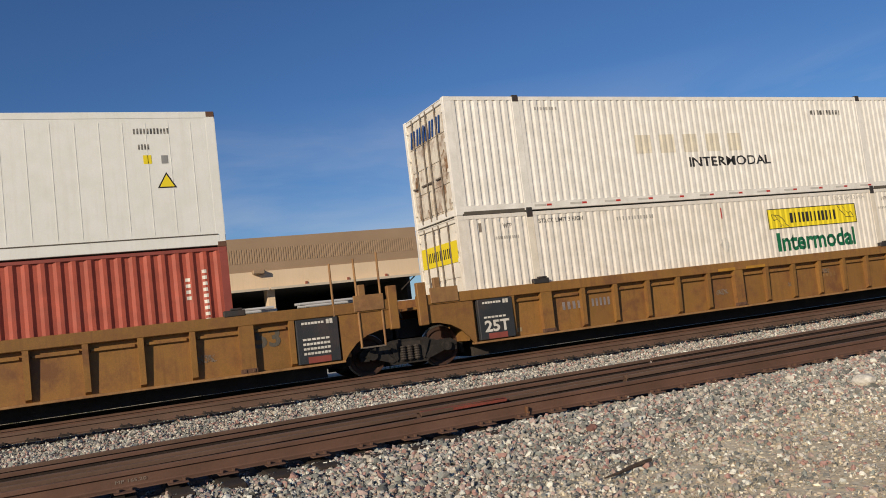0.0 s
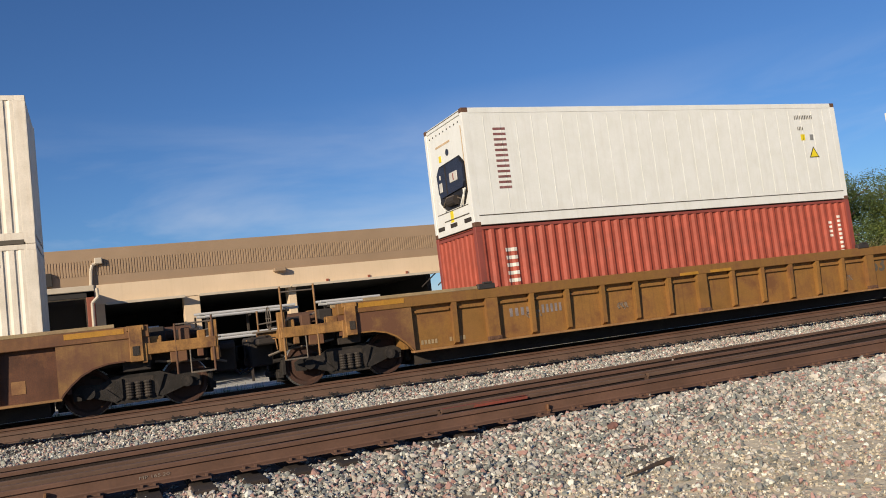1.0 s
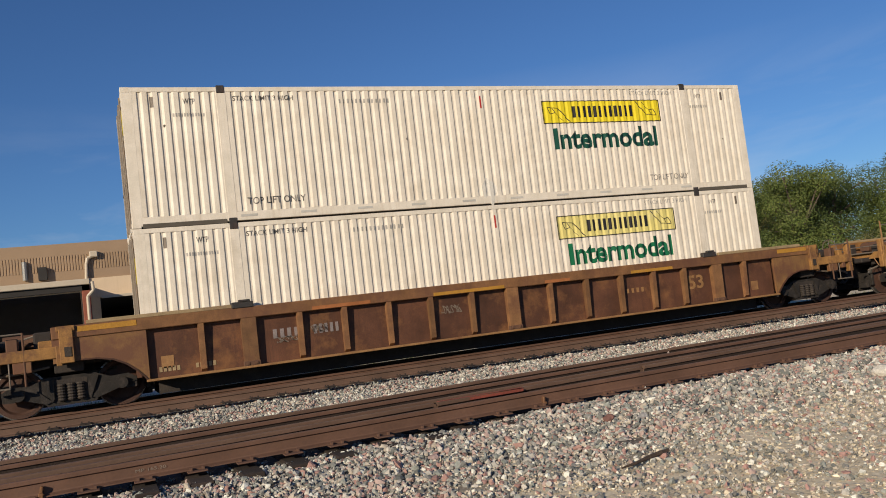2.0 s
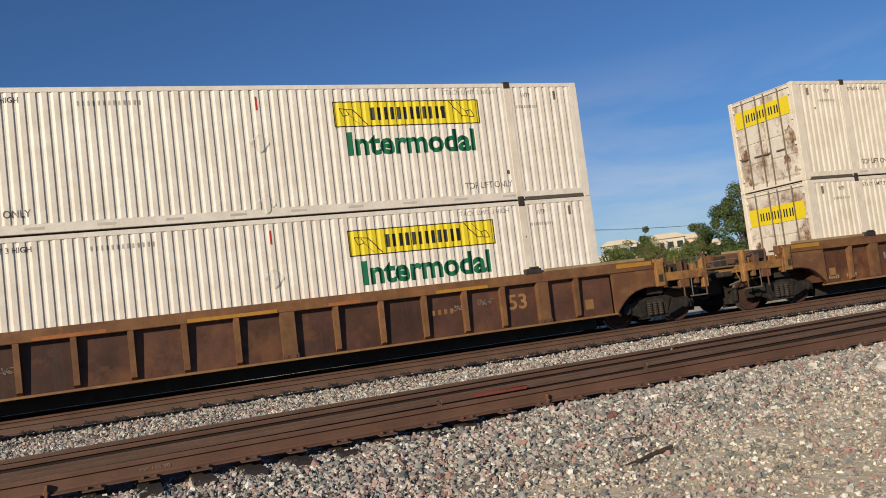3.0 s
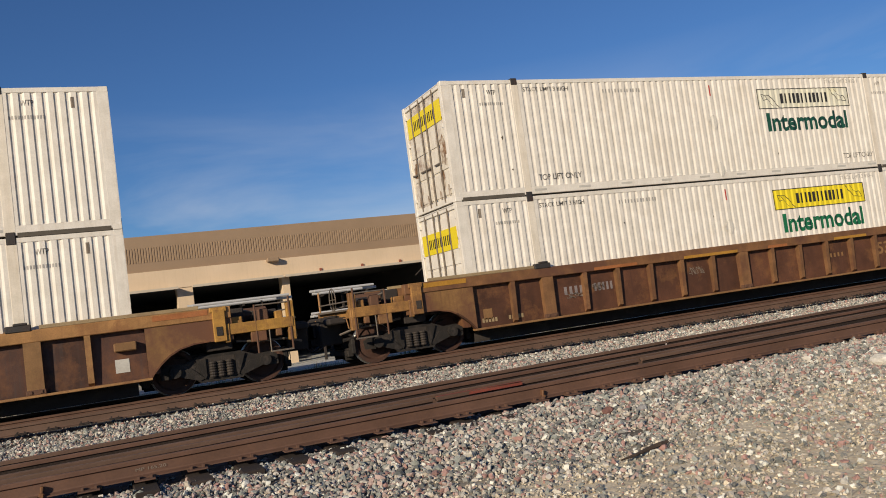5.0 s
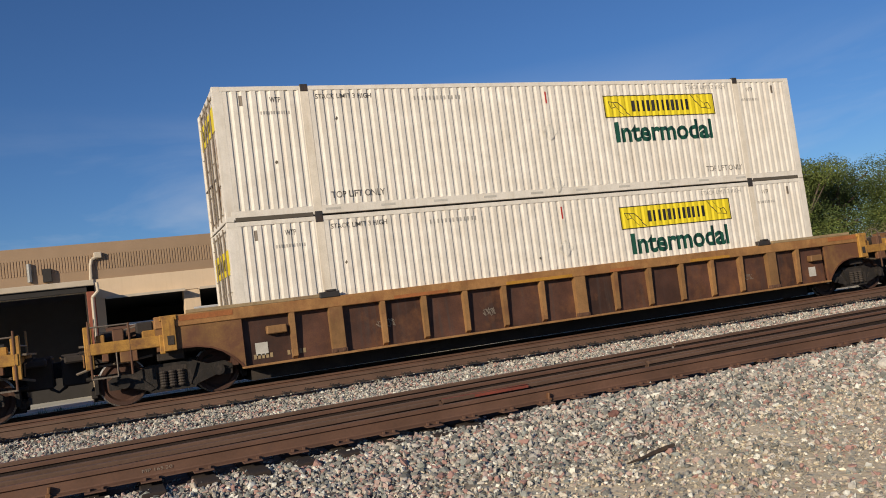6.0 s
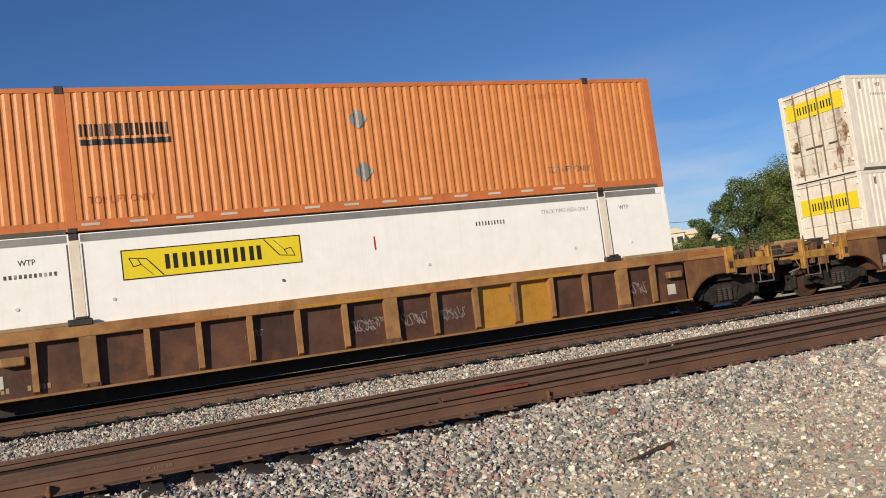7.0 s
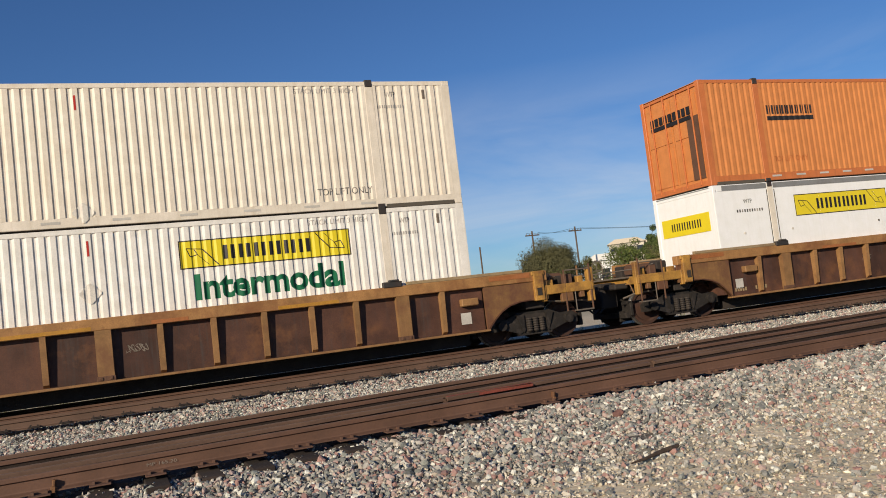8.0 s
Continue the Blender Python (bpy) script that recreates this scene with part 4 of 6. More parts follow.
def truck(car, x):
    """A three-piece freight truck with side frames, spring nests, bolster and two wheelsets."""
    def cast():
        bm = bmesh.new()
        box(bm, -0.20, 0.20, -0.95, 0.95, 0.42, 0.70)
        # added blocks close off the dark space between the wheels
        box(bm, -1.30, -0.22, -0.55, 0.55, 0.24, 0.66)
        box(bm, 0.22, 1.30, -0.55, 0.55, 0.24, 0.66)
        bmesh.ops.bevel(bm, geom=bm.edges[:], offset=0.02, segments=1, affect="EDGES")
        return bm
    t = part("truck", kept(("truck",), cast, M["truck"]), M["truck"], car, "grimy cast steel freight truck", (x, 0, 0))
    for s in (-1, 1):
        def frame_mesh():
            bm = bmesh.new()
            slab(bm, SIDEFRAME, s * 0.96, s * 1.10)
            slab(bm, [(-0.50, 0.66), (-0.30, 0.66), (-0.30, 0.30), (-0.34, 0.24)], s * 1.095, s * 1.15)
            slab(bm, [(0.50, 0.66), (0.30, 0.66), (0.30, 0.30), (0.34, 0.24)], s * 1.095, s * 1.15)
            slab(bm, [(-1.16, 0.46), (-0.60, 0.50), (-0.34, 0.26), (-0.44, 0.22)], s * 1.095, s * 1.13)
            slab(bm, [(1.16, 0.46), (0.60, 0.50), (0.34, 0.26), (0.44, 0.22)], s * 1.095, s * 1.13)
            return bm
        part("side_frame", kept(("side_frame", s), frame_mesh, M["truck"]), M["truck"], t)
        # thin dark plates stand in for the shaded openings of the side frame
        def window():
            bm = bmesh.new()
            for wx in (-0.62, 0.62):
                slab(bm, [(wx - 0.11, 0.50), (wx + 0.11, 0.50), (wx + (0.04 if wx < 0 else -0.13) + 0.05, 0.38), (wx - 0.06, 0.40)], s * 1.10, s * 1.105)
            box(bm, -0.29, 0.29, min(s * 1.10, s * 1.105), max(s * 1.10, s * 1.105), 0.22, 0.66)
            return bm
        part("frame_opening", kept(("frame_opening", s), window, M["under"]), M["under"], t)
        for k in range(3):
            def coil():
                bm, n, rings = bmesh.new(), 10, []
                for j in range(13):
                    r = 0.080 if j % 2 else 0.060
                    rings.append([bm.verts.new((k * 0.17 - 0.17 + r * math.cos(i * 2 * math.pi / n), s * 1.125 + r * math.sin(i * 2 * math.pi / n), 0.25 + j * 0.027)) for i in range(n)])
                for r0, r1 in zip(rings, rings[1:]):
                    for i in range(n):
                        bm.faces.new((r0[i], r0[(i + 1) % n], r1[(i + 1) % n], r1[i]))
                return bm
            part("spring", kept(("spring", s, k), coil, M["spring"]), M["spring"], t)
        for ax in (-0.91, 0.91):
            part("bearing_cap", kept(("bearing_cap", s, ax), lambda: tubes(((ax, s * 1.06, 0.457), (ax, s * 1.20, 0.457)), r=0.115, n=14), M["truck"]), M["truck"], t)
        for bx in (-1.45, 1.36):
            part("brake_shoe", kept(("brake_shoe", s, bx), lambda: boxes((bx, bx + 0.09, min(s * 0.62, s * 0.9), max(s * 0.62, s * 0.9), 0.28, 0.62), bevel=0.015), M["truck"]), M["truck"], t)
    # rigging bulked out to fill the shaded gap and hide bright ground behind
    part("brake_rigging", kept(("brake_rigging",), lambda: boxes((-1.50, 1.50, -0.46, -0.38, 0.13, 0.40), (-1.50, 1.50, 0.38, 0.46, 0.13, 0.40), (-0.42, -0.30, -0.7, 0.7, 0.16, 0.34), (0.30, 0.42, -0.7, 0.7, 0.16, 0.34), (-1.52, -1.40, -0.8, 0.8, 0.22, 0.36), (1.40, 1.52, -0.8, 0.8, 0.22, 0.36), bevel=0.012), M["truck"]), M["truck"], t)
    for ax in (-0.91, 0.91):
        ws = part("wheelset", kept(("wheelset",), wheel_mesh, M["wheel"]), M["wheel"], t, "rusty wheels on an axle", (ax, 0, WHEEL_R))
        if len(ws.data.materials) < 2:
            ws.data.materials.append(M["tread"])
        ROLL.append((ws, ax))
    return t


RIBS = [1.10, 2.05, 3.12, 4.10, 5.12, 6.12, 7.15, 8.20, 9.25, 10.28, 11.30, 12.30, 13.28, 14.35, 15.30]
WIDE = (2.05, 8.20, 14.35)
BOT, TOPZ, CHORD = 0.41, 1.655, 1.42
YN = -1.48   # face of the ribs and chord on the side that is seen


def end_frame(car, side, panel, style, sill):
    """Everything past one end of the well; side -1 is the left end, +1 the right one."""
    def X(u):
        return u if side < 0 else 16.40 - u

    def bx(u0, u1, *rest):
        return (min(X(u0), X(u1)), max(X(u0), X(u1)), *rest)
    arch = [(0.06, BOT), (0.06, CHORD), (-1.62, CHORD), (-1.62, 0.97), (-1.15, 0.98), (-0.85, 0.97), (-0.58, 0.91), (-0.36, 0.80), (-0.18, 0.65), (-0.04, 0.50), (0.02, BOT)]
    for y0, y1 in ((YN + 0.03, YN + 0.09), (-YN - 0.09, -YN - 0.03)):
        bm = bmesh.new()
        slab(bm, [(X(u), z) for u, z in arch], y0, y1)
        part("arch_plate", bm, M["arch"], car, "ochre end plate stained with rust")
        bm = bmesh.new()
        inner = arch[4:]
        slab(bm, [(X(u), z) for u, z in inner] + [(X(u + 0.02), z + 0.028) for u, z in inner[::-1]], y0 - 0.02 if y0 < 0 else y0, y0 + 0.10)
        part("arch_flange", bm, M["brown"] if style == "brown" else M["ochre"], car)
    bm = boxes(bx(-1.49, -1.24, YN - 0.06, YN + 0.10, 0.96, 1.62), bx(-1.53, -1.20, YN - 0.05, YN + 0.10, 1.56, 1.66), bx(-1.56, -1.46, YN - 0.02, YN + 0.10, 0.92, 1.30), bevel=0.012)
    p = part("jacking_post", bm, M[sill], car, "ochre end post with a square hole")
    # dark plate on the solid post stands in for the shaded hole
    part("post_hole", boxes(bx(-1.41, -1.29, YN - 0.076, YN - 0.068, 1.08, 1.26)), M["under"], p)
    part("chord_stripe", boxes(bx(-1.16, -0.10, YN - 0.008, YN - 0.001, TOPZ - 0.13, TOPZ - 0.025)), M["orangepatch" if sill == "sill" else "patch"], car, "worn brighter stripe on the chord")
    part("platform_sill", boxes(bx(-2.88, -1.50, YN + 0.0, YN + 0.10, 1.07, 1.29), bx(-2.88, -1.50, -YN - 0.10, -YN, 1.07, 1.29), bx(-2.90, -2.78, YN + 0.1, -YN - 0.1, 1.07, 1.27), bevel=0.012), M[sill], car, "ochre side sill of the end platform")
    for u0, u1, z0 in ((-2.30, -1.98, 0.86), (-2.62, -2.50, 0.92)):
        part("sill_bracket", boxes(bx(u0, u1, YN + 0.01, YN + 0.12, z0, 1.07), bevel=0.012), M["arch"], car)
    part("end_upright", boxes(bx(-2.92, -2.76, YN + 0.02, YN + 0.16, 0.80, 1.62), bevel=0.015), M[sill], car, "stained ochre upright at the platform end")
    part("walkway_board", boxes(bx(-3.02, -2.80, -1.15, 1.15, 1.24, 1.28)), M["bar"], car, "galvanised crossover board")
    part("valve_box", boxes(bx(-1.95, -1.62, -1.05, -0.72, 1.22, 1.60), bevel=0.03), M["under"], car)
    part("brake_cylinder", tubes(((X(-2.62), -1.0, 1.38), (X(-2.14), -1.0, 1.38)), r=0.12, n=12), M["under"], car)
    part("slack_adjuster", tubes(((X(-2.95), -0.75, 0.60), (X(-0.5), -0.75, 0.74)), r=0.045, n=8), M["truck"], car)
    part("train_line", bent([(X(-3.1), -1.05, 0.74), (X(-2.75), -1.15, 0.84), (X(-2.2), -1.2, 0.86), (X(-1.7), -1.2, 0.92)], 0.026), M["bar"], car)
    part("draft_housing", boxes(bx(-3.38, -2.88, -0.50, 0.50, 0.52, 1.16), bx(-3.30, -2.90, -1.05, 1.05, 0.98, 1.12), bevel=0.03), M["under"], car, "dark draft gear housing behind the coupler")
    for k, (u, z) in enumerate(((-2.70, 1.36), (-2.40, 1.44), (-1.86, 1.34))):
        part("deck_fitting", boxes(bx(u, u + 0.16 + 0.05 * k, YN + 0.14, YN + 0.34, 1.22, z + 0.08), bevel=0.02), M["rustcast"] if k % 2 else M[sill], car)
    part("deck", boxes(bx(-2.80, -1.55, YN + 0.1, -YN - 0.1, 1.20, 1.235)), M["under"], car, "dark grating deck")
    part("centre_sill", boxes(bx(-3.05, -0.1, -0.34, 0.34, 0.66, 1.18), bevel=0.015), M["under"], car)
    part("bolster", boxes(bx(-1.62, -1.10, -1.22, 1.22, 0.78, 1.05), bevel=0.015), M["under"], car)
    part("wheel_cover", boxes(bx(-2.75, -0.12, -1.02, 1.02, 0.90, 1.06)), M["under"], car)
    part("bulkhead", boxes(bx(-0.16, -0.08, YN + 0.1, -YN - 0.1, 0.5, 1.40)), M[panel], car)
    # coupler and its knuckle
    c = part("coupler", boxes(bx(-3.52, -3.0, -0.11, 0.11, 0.78, 0.96), bx(-3.66, -3.45, -0.20, 0.16, 0.70, 1.02), bevel=0.02), M["truck"], car, "grimy steel coupler")
    part("cut_lever", bent([(X(-3.4), -0.2, 1.1), (X(-3.05), -0.35, 1.12), (X(-2.95), -1.2, 1.08), (X(-2.95), -1.33, 0.85)], 0.014), M["tan"], c)
    part("air_hose", bent([(X(-3.1), -0.45, 0.92), (X(-3.25), -0.47, 0.60), (X(-3.45), -0.45, 0.43), (X(-3.62), -0.43, 0.52)], 0.026), M["black"], c)
    # grab irons, steps and rails round the platform
    tall = 2.15 if style == "yellow" else 1.72
    for k, u in enumerate((-2.82, -2.10)):
        hgt = tall if k == 0 else tall - (0.0 if style == "yellow" else 0.10)
        part("stanchion", tubes(((X(u), YN + 0.02, 0.62), (X(u), YN + 0.02, hgt)), r=0.022), M["tan"] if style == "yellow" else M["rustcast"], car)
    part("handrail", tubes(((X(-2.82), YN + 0.02, tall - 0.12), (X(-2.10), YN + 0.02, tall - 0.12)), ((X(-2.82), YN + 0.02, 1.45), (X(-2.82), -YN - 0.05, 1.45)), r=0.016), M["bar"], car)
    part("step", boxes(bx(-2.83, -2.36, YN + 0.0, YN + 0.14, 0.60, 0.63)), M["bar"], car)
    part("step_hanger", tubes(((X(-2.36), YN + 0.02, 0.61), (X(-2.36), YN + 0.02, 1.1)), r=0.014), M["bar"], car)
    part("stanchion", tubes(((X(-2.82), -YN - 0.05, 1.2), (X(-2.82), -YN - 0.05, 1.78)), r=0.024), M["tan"], car)
    # brake gear on the deck
    part("brake_reservoir", tubes(((X(-2.5), -0.55, 1.42), (X(-1.75), -0.55, 1.42)), r=0.17, n=14), M["rustcast"], car, "brown air reservoir")
    part("brake_valve", boxes(bx(-2.2, -1.95, 0.2, 0.5, 1.24, 1.58), bevel=0.03), M["under"], car)
    part("air_pipe", bent([(X(-2.6), -0.9, 1.30), (X(-2.2), -0.85, 1.48), (X(-1.9), -0.9, 1.55), (X(-1.62), -0.95, 1.40)], 0.022), M["bar"], car)
    part("air_pipe", bent([(X(-2.7), 0.5, 1.33), (X(-1.9), 0.55, 1.42), (X(-1.55), 0.6, 1.5)], 0.022), M["bar"], car)
    if side < 0:
        bm = bmesh.new()
        n = 18
        for i in range(n):
            a0, a1 = i * 2 * math.pi / n, (i + 1) * 2 * math.pi / n
            tube(bm, (X(-2.72), 0.55 + 0.27 * math.cos(a0), 1.55 + 0.27 * math.sin(a0)), (X(-2.72), 0.55 + 0.27 * math.cos(a1), 1.55 + 0.27 * math.sin(a1)), 0.014, 5)
        for k in range(4):
            a = k * math.pi / 2
            tube(bm, (X(-2.72), 0.55, 1.55), (X(-2.72), 0.55 + 0.27 * math.cos(a), 1.55 + 0.27 * math.sin(a)), 0.010, 5)
        part("brake_wheel", bm, M["bar"], car)


def joint_end(car, side, panel):
    """The end of a unit that shares its truck with the next unit."""
    def X(u):
        return u if side < 0 else 16.40 - u

    def bx(u0, u1, *rest):
        return (min(X(u0), X(u1)), max(X(u0), X(u1)), *rest)
    arch = [(0.06, BOT), (0.06, CHORD), (-1.30, CHORD), (-1.30, 1.02), (-0.85, 1.0), (-0.55, 0.92), (-0.30, 0.78), (-0.10, 0.58), (0.02, BOT)]
    for y0, y1 in ((YN + 0.03, YN + 0.09), (-YN - 0.09, -YN - 0.03)):
        bm = bmesh.new()
        slab(bm, [(X(u), z) for u, z in arch], y0, y1)
        part("arch_plate", bm, M[panel], car)
    part("joint_sill", boxes(bx(-1.62, -0.1, -0.42, 0.42, 0.72, 1.16), bevel=0.02), M["under"], car)
    part("end_deck", boxes(bx(-1.30, -0.06, YN + 0.1, -YN - 0.1, 1.36, 1.42)), M["ochre"], car)
    part("end_post", boxes(bx(-1.32, -1.10, YN - 0.04, YN + 0.10, 0.98, 1.95), bevel=0.015), M["ochre"], car, "ochre upright post at the joint")
    part("end_post", boxes(bx(-0.72, -0.56, YN + 0.35, YN + 0.47, 1.40, 2.05), bevel=0.015), M["tan"], car)
    part("sign_plate", boxes(bx(-1.0, -0.30, YN - 0.03, YN + 0.02, 1.45, 1.80), bevel=0.01), M["tan"], car, "scuffed tan plate with scrawl")
    part("bulkhead", boxes(bx(-0.16, -0.08, YN + 0.1, -YN - 0.1, 0.5, 1.40)), M[panel], car)
    if side > 0:
        for u, t in ((-0.95, 2.72), (-0.40, 2.62), (0.15, 2.55)):
            part("stanchion", tubes(((X(u), YN + 0.02, 0.66), (X(u), YN + 0.02, t)), r=0.026), M["tan"], car, "tall ochre stake")
        part("step", boxes(bx(-0.95, -0.40, YN + 0.0, YN + 0.14, 0.64, 0.67)), M["bar"], car)
        part("air_hose", bent([(X(-0.6), YN + 0.1, 1.42), (X(-1.0), YN + 0.15, 1.62), (X(-1.3), YN + 0.2, 1.5), (X(-1.5), YN + 0.3, 1.2)], 0.04), M["black"], car)


def stroke(x, z, width, tall, rg, t):
    """A looping scribble of that size, as one ribbon."""
    bm, rows, n = bmesh.new(), [], 34
    a, b = rg.uniform(1.0, 1.5), rg.uniform(0, 6)
    for j in range(n):
        q = Vector((x + width * j / n + width * 0.10 * math.sin(j * 1.7 * a + b), 0, z + tall * math.sin(j * a + b) + rg.uniform(-0.2, 0.2) * tall))
        rows.append((bm.verts.new(q + Vector((t * 0.7, 0, t))), bm.verts.new(q - Vector((t * 0.7, 0, t)))))
    for (p, q), (u, v) in zip(rows, rows[1:]):
        bm.faces.new((p, q, v, u))
    return bm


def well_car(x, style, panel, extras=(), left="truck", right="truck"):
    word = {"yellow": "worn ochre-yellow", "brown": "rusty brown"}[style]
    label = f"{word} steel well car with upright ribs on the track"
    car = thing("well_car", label, "rail car", "cars of the train")
    rib_m = M["ochre"] if style == "yellow" else M["tan"] if "box" in extras else M["rib_b"]
    chord_m = M["ochre"] if style == "yellow" else M["chord_b"] if "box" in extras else M["chord"]
    for s in (1, -1):
        y = lambda d: s * (YN + d)
        def yy(a, b):
            return (min(y(a), y(b)), max(y(a), y(b)))
        chord_len = (-1.62 if left == "truck" else -1.30, 18.02 if right == "truck" else 17.70)
        part("top_chord", kept(("top_chord", chord_m.name, s, chord_len), lambda: boxes((*chord_len, *yy(0.0, 0.19), CHORD, TOPZ), bevel=0.012), chord_m), chord_m, car)
        part("bottom_chord", kept(("bottom_chord", style, s), lambda: boxes((0.0, 16.40, *yy(-0.005, 0.19), BOT - 0.012, BOT + 0.035), bevel=0.008), M["tan"]), M["tan"], car)
        edges = [0.06, *RIBS, 16.34]
        for k in range(16):
            a, b = edges[k], edges[k + 1]
            pm = M["patch"] if ("patched" in extras and k in (10, 11)) else M[panel]
            part("side_panel", kept(("side_panel", pm.name, s, k), lambda: boxes((a, b, *yy(0.150, 0.180), BOT + 0.03, CHORD + 0.005)), pm), pm, car)
        if style == "yellow":
            for k in range(16):
                a, b = edges[k] + 0.10, edges[k + 1] - 0.10
                part("panel_lip", kept(("panel_lip", s, k), lambda: boxes((a, b, *yy(0.085, 0.153), CHORD - 0.16, CHORD - 0.10), bevel=0.008), rib_m), rib_m, car)
        for r in RIBS:
            wd = 0.15 if r in WIDE else 0.055
            def rib():
                bm = bmesh.new()
                d0 = 0.0
                lo = 0.02 if r in WIDE else 0.05
                # tapered plate: deeper at the top than at the foot
                v = []
                for xx in (r - wd, r + wd):
                    for dd, z in ((d0, CHORD), (lo, BOT + 0.10), (0.155, BOT + 0.04), (0.155, CHORD)):
                        v.append(bm.verts.new((xx, y(dd), z)))
                bm.faces.new(v[:4]), bm.faces.new(v[4:])
                for i in range(4):
                    bm.faces.new((v[i], v[(i + 1) % 4], v[4 + (i + 1) % 4], v[4 + i]))
                bmesh.ops.recalc_face_normals(bm, faces=bm.faces[:])
                return bm
            part("rib", kept(("rib", rib_m.name, s, r), rib, rib_m), rib_m, car)
            if r in WIDE:
                part("rib_foot", kept(("rib_foot", s, r), lambda: boxes((r - 0.17, r + 0.17, *yy(0.005, 0.10), BOT + 0.035, BOT + 0.13), (r - 0.12, r - 0.06, *yy(-0.012, 0.05), BOT + 0.055, BOT + 0.115), (r + 0.06, r + 0.12, *yy(-0.012, 0.05), BOT + 0.055, BOT + 0.115), bevel=0.006), M["rustcast"]), M["rustcast"], car, "rusty bolted foot of a wide rib")
        for a, b in ((-1.0, 1.85), (14.5, 17.4)):
            if (a < 0 and left == "truck") or (a > 0 and right == "truck"):
                part("guide_ledge", kept(("guide_ledge", s, a), lambda: boxes((a, b, *yy(0.03, 0.13), TOPZ + 0.002, TOPZ + 0.075), bevel=0.008), M["ledge"]), M["ledge"], car, "pale worn guide strip on the chord")
        for r in (1.98, 14.17):
            part("lock_casting", kept(("lock_casting", s, r), lambda: boxes((r - 0.24, r + 0.20, *yy(-0.02, 0.10), TOPZ - 0.02, TOPZ + 0.11), (r - 0.10, r + 0.14, *yy(-0.03, 0.06), TOPZ + 0.10, TOPZ + 0.15), bevel=0.015), M["casting"]), M["casting"], car, "black locking casting")
    part("well_floor", kept(("well_floor",), lambda: boxes((0.25, 16.15, -0.80, 0.80, 0.10, 0.37)), M["under"]), M["under"], car)
    for c in (0.2, 1.9, 5.0, 8.1, 11.2, 14.1, 15.9):
        part("cross_beam", kept(("cross_beam", c), lambda: boxes((c, c + 0.25, YN + 0.18, -YN - 0.18, 0.36, 0.525)), M["under"]), M["under"], car)
    for side, kind in ((-1, left), (1, right)):
        if kind == "truck":
            end_frame(car, side, panel, style, "sill" if "box" in extras else "sill_b")
            truck(car, -1.36 if side < 0 else 17.76)
        else:
            joint_end(car, side, panel)
            if side < 0:
                truck(car, -1.50)
    for k, (a, b) in enumerate(((7.5, 8.1), (8.5, 9.2)) if style == "yellow" else ((3.4, 4.7), (6.2, 8.0), (9.1, 9.8), (11.6, 12.9))):
        part("chord_patch", boxes((a, b, YN - 0.006, YN + 0.01, CHORD + 0.012, CHORD + 0.085)), M["patch"] if style == "yellow" or k % 2 else M["orangepatch"], car, "brighter paint patch on the chord")
    yf = YN + 0.147
    if "numbers" in extras:
        for xx, n in ((2.55, 4), (3.42, 5)):
            part("fleet_marks", drape(marks(n, 0.60, 0.20, 0.45, n), xx, 0.93, yf, None), M["scribble"], car)
    if "53" in extras:
        part("size_number", drape(letters("53", 0.50, 0.36, 0.02), 13.45, 0.85, yf, None), M["tan"], car, "stencilled tan number")
    if "53d" in extras:
        part("size_number", drape(letters("53", 0.55, 0.40, 0.03), 15.52 - 1.0, 0.92, yf, None), M["gap_and_grime"], car, "dark stencilled number")
    for k, xx in enumerate((0.25, 0.95)):
        part("data_stencil", drape(marks(5, 0.42, 0.10, 0.3, k), xx, 0.55, yf, None), M["ledge"], car)
    rc = random.Random(int(x * 10))
    for k in range(3):
        xx, zz = rc.uniform(2.6, 13.8), rc.uniform(0.75, 1.15)
        part("chalk_scrawl", drape(stroke(xx, zz, rc.uniform(0.25, 0.5), rc.uniform(0.05, 0.10), rc, 0.008), 0, 0, yf, None), M["chalk"], car, "faded chalk scrawl on a panel")
    if "box" in extras:
        for xx in (0.55, 15.75):
            part("step_bracket", boxes((xx, xx + 0.42, YN - 0.02, YN + 0.152, 1.03, 1.20), bevel=0.02), M["tan"], car)
            part("patch", drape(sheet(0.26, 0.26), xx + 0.0 if xx > 5 else xx - 0.25, 0.62, yf, None), M["silver"], car)
    if "square" in extras:
        for xx in (0.30, 15.55):
            part("patch", drape(sheet(0.24, 0.24), xx, 0.62, yf, None), M["tan"], car)
        part("scrawl", drape(marks(4, 0.6, 0.12, 0.5, 4), 11.5, 0.95, yf, None), M["tan"], car)
    if "scrawl" in extras:
        rg = random.Random(5)
        for xx in (7.30, 8.45, 9.40, 14.5):
            part("scrawl", drape(stroke(xx, 0.90, 0.62, 0.13, rg, 0.013), 0, 0, yf, None), M["scribble"], car, "pale spray-paint scribble")
    if "panelboard" in extras:
        for xx in extras["panelboard"]:
            b = part("data_board", boxes((xx, xx + 0.92, YN - 0.015, YN + 0.152, BOT + 0.06, 1.41), bevel=0.01), M["panelblack"], car, "black data board with white writing")
            part("board_marks", drape(marks(7, 0.5, 0.05, 0.2), xx + 0.12, 1.30, YN - 0.018, None), M["offwhite"], b)
            part("board_marks", drape(marks(6, 0.6, 0.045, 0.2), xx + 0.12, 0.96, YN - 0.018, None), M["offwhite"], b)
            if xx < 5:
                part("load_number", drape(letters("25T", 0.66, 0.27, 0.03), xx + 0.12, 0.64, YN - 0.018, None), M["offwhite"], b)
            else:
                for q in range(3):
                    part("board_marks", drape(marks(8, 0.6, 0.05, 0.2, q), xx + 0.12, 0.66 + q * 0.10, YN - 0.018, None), M["offwhite"], b)
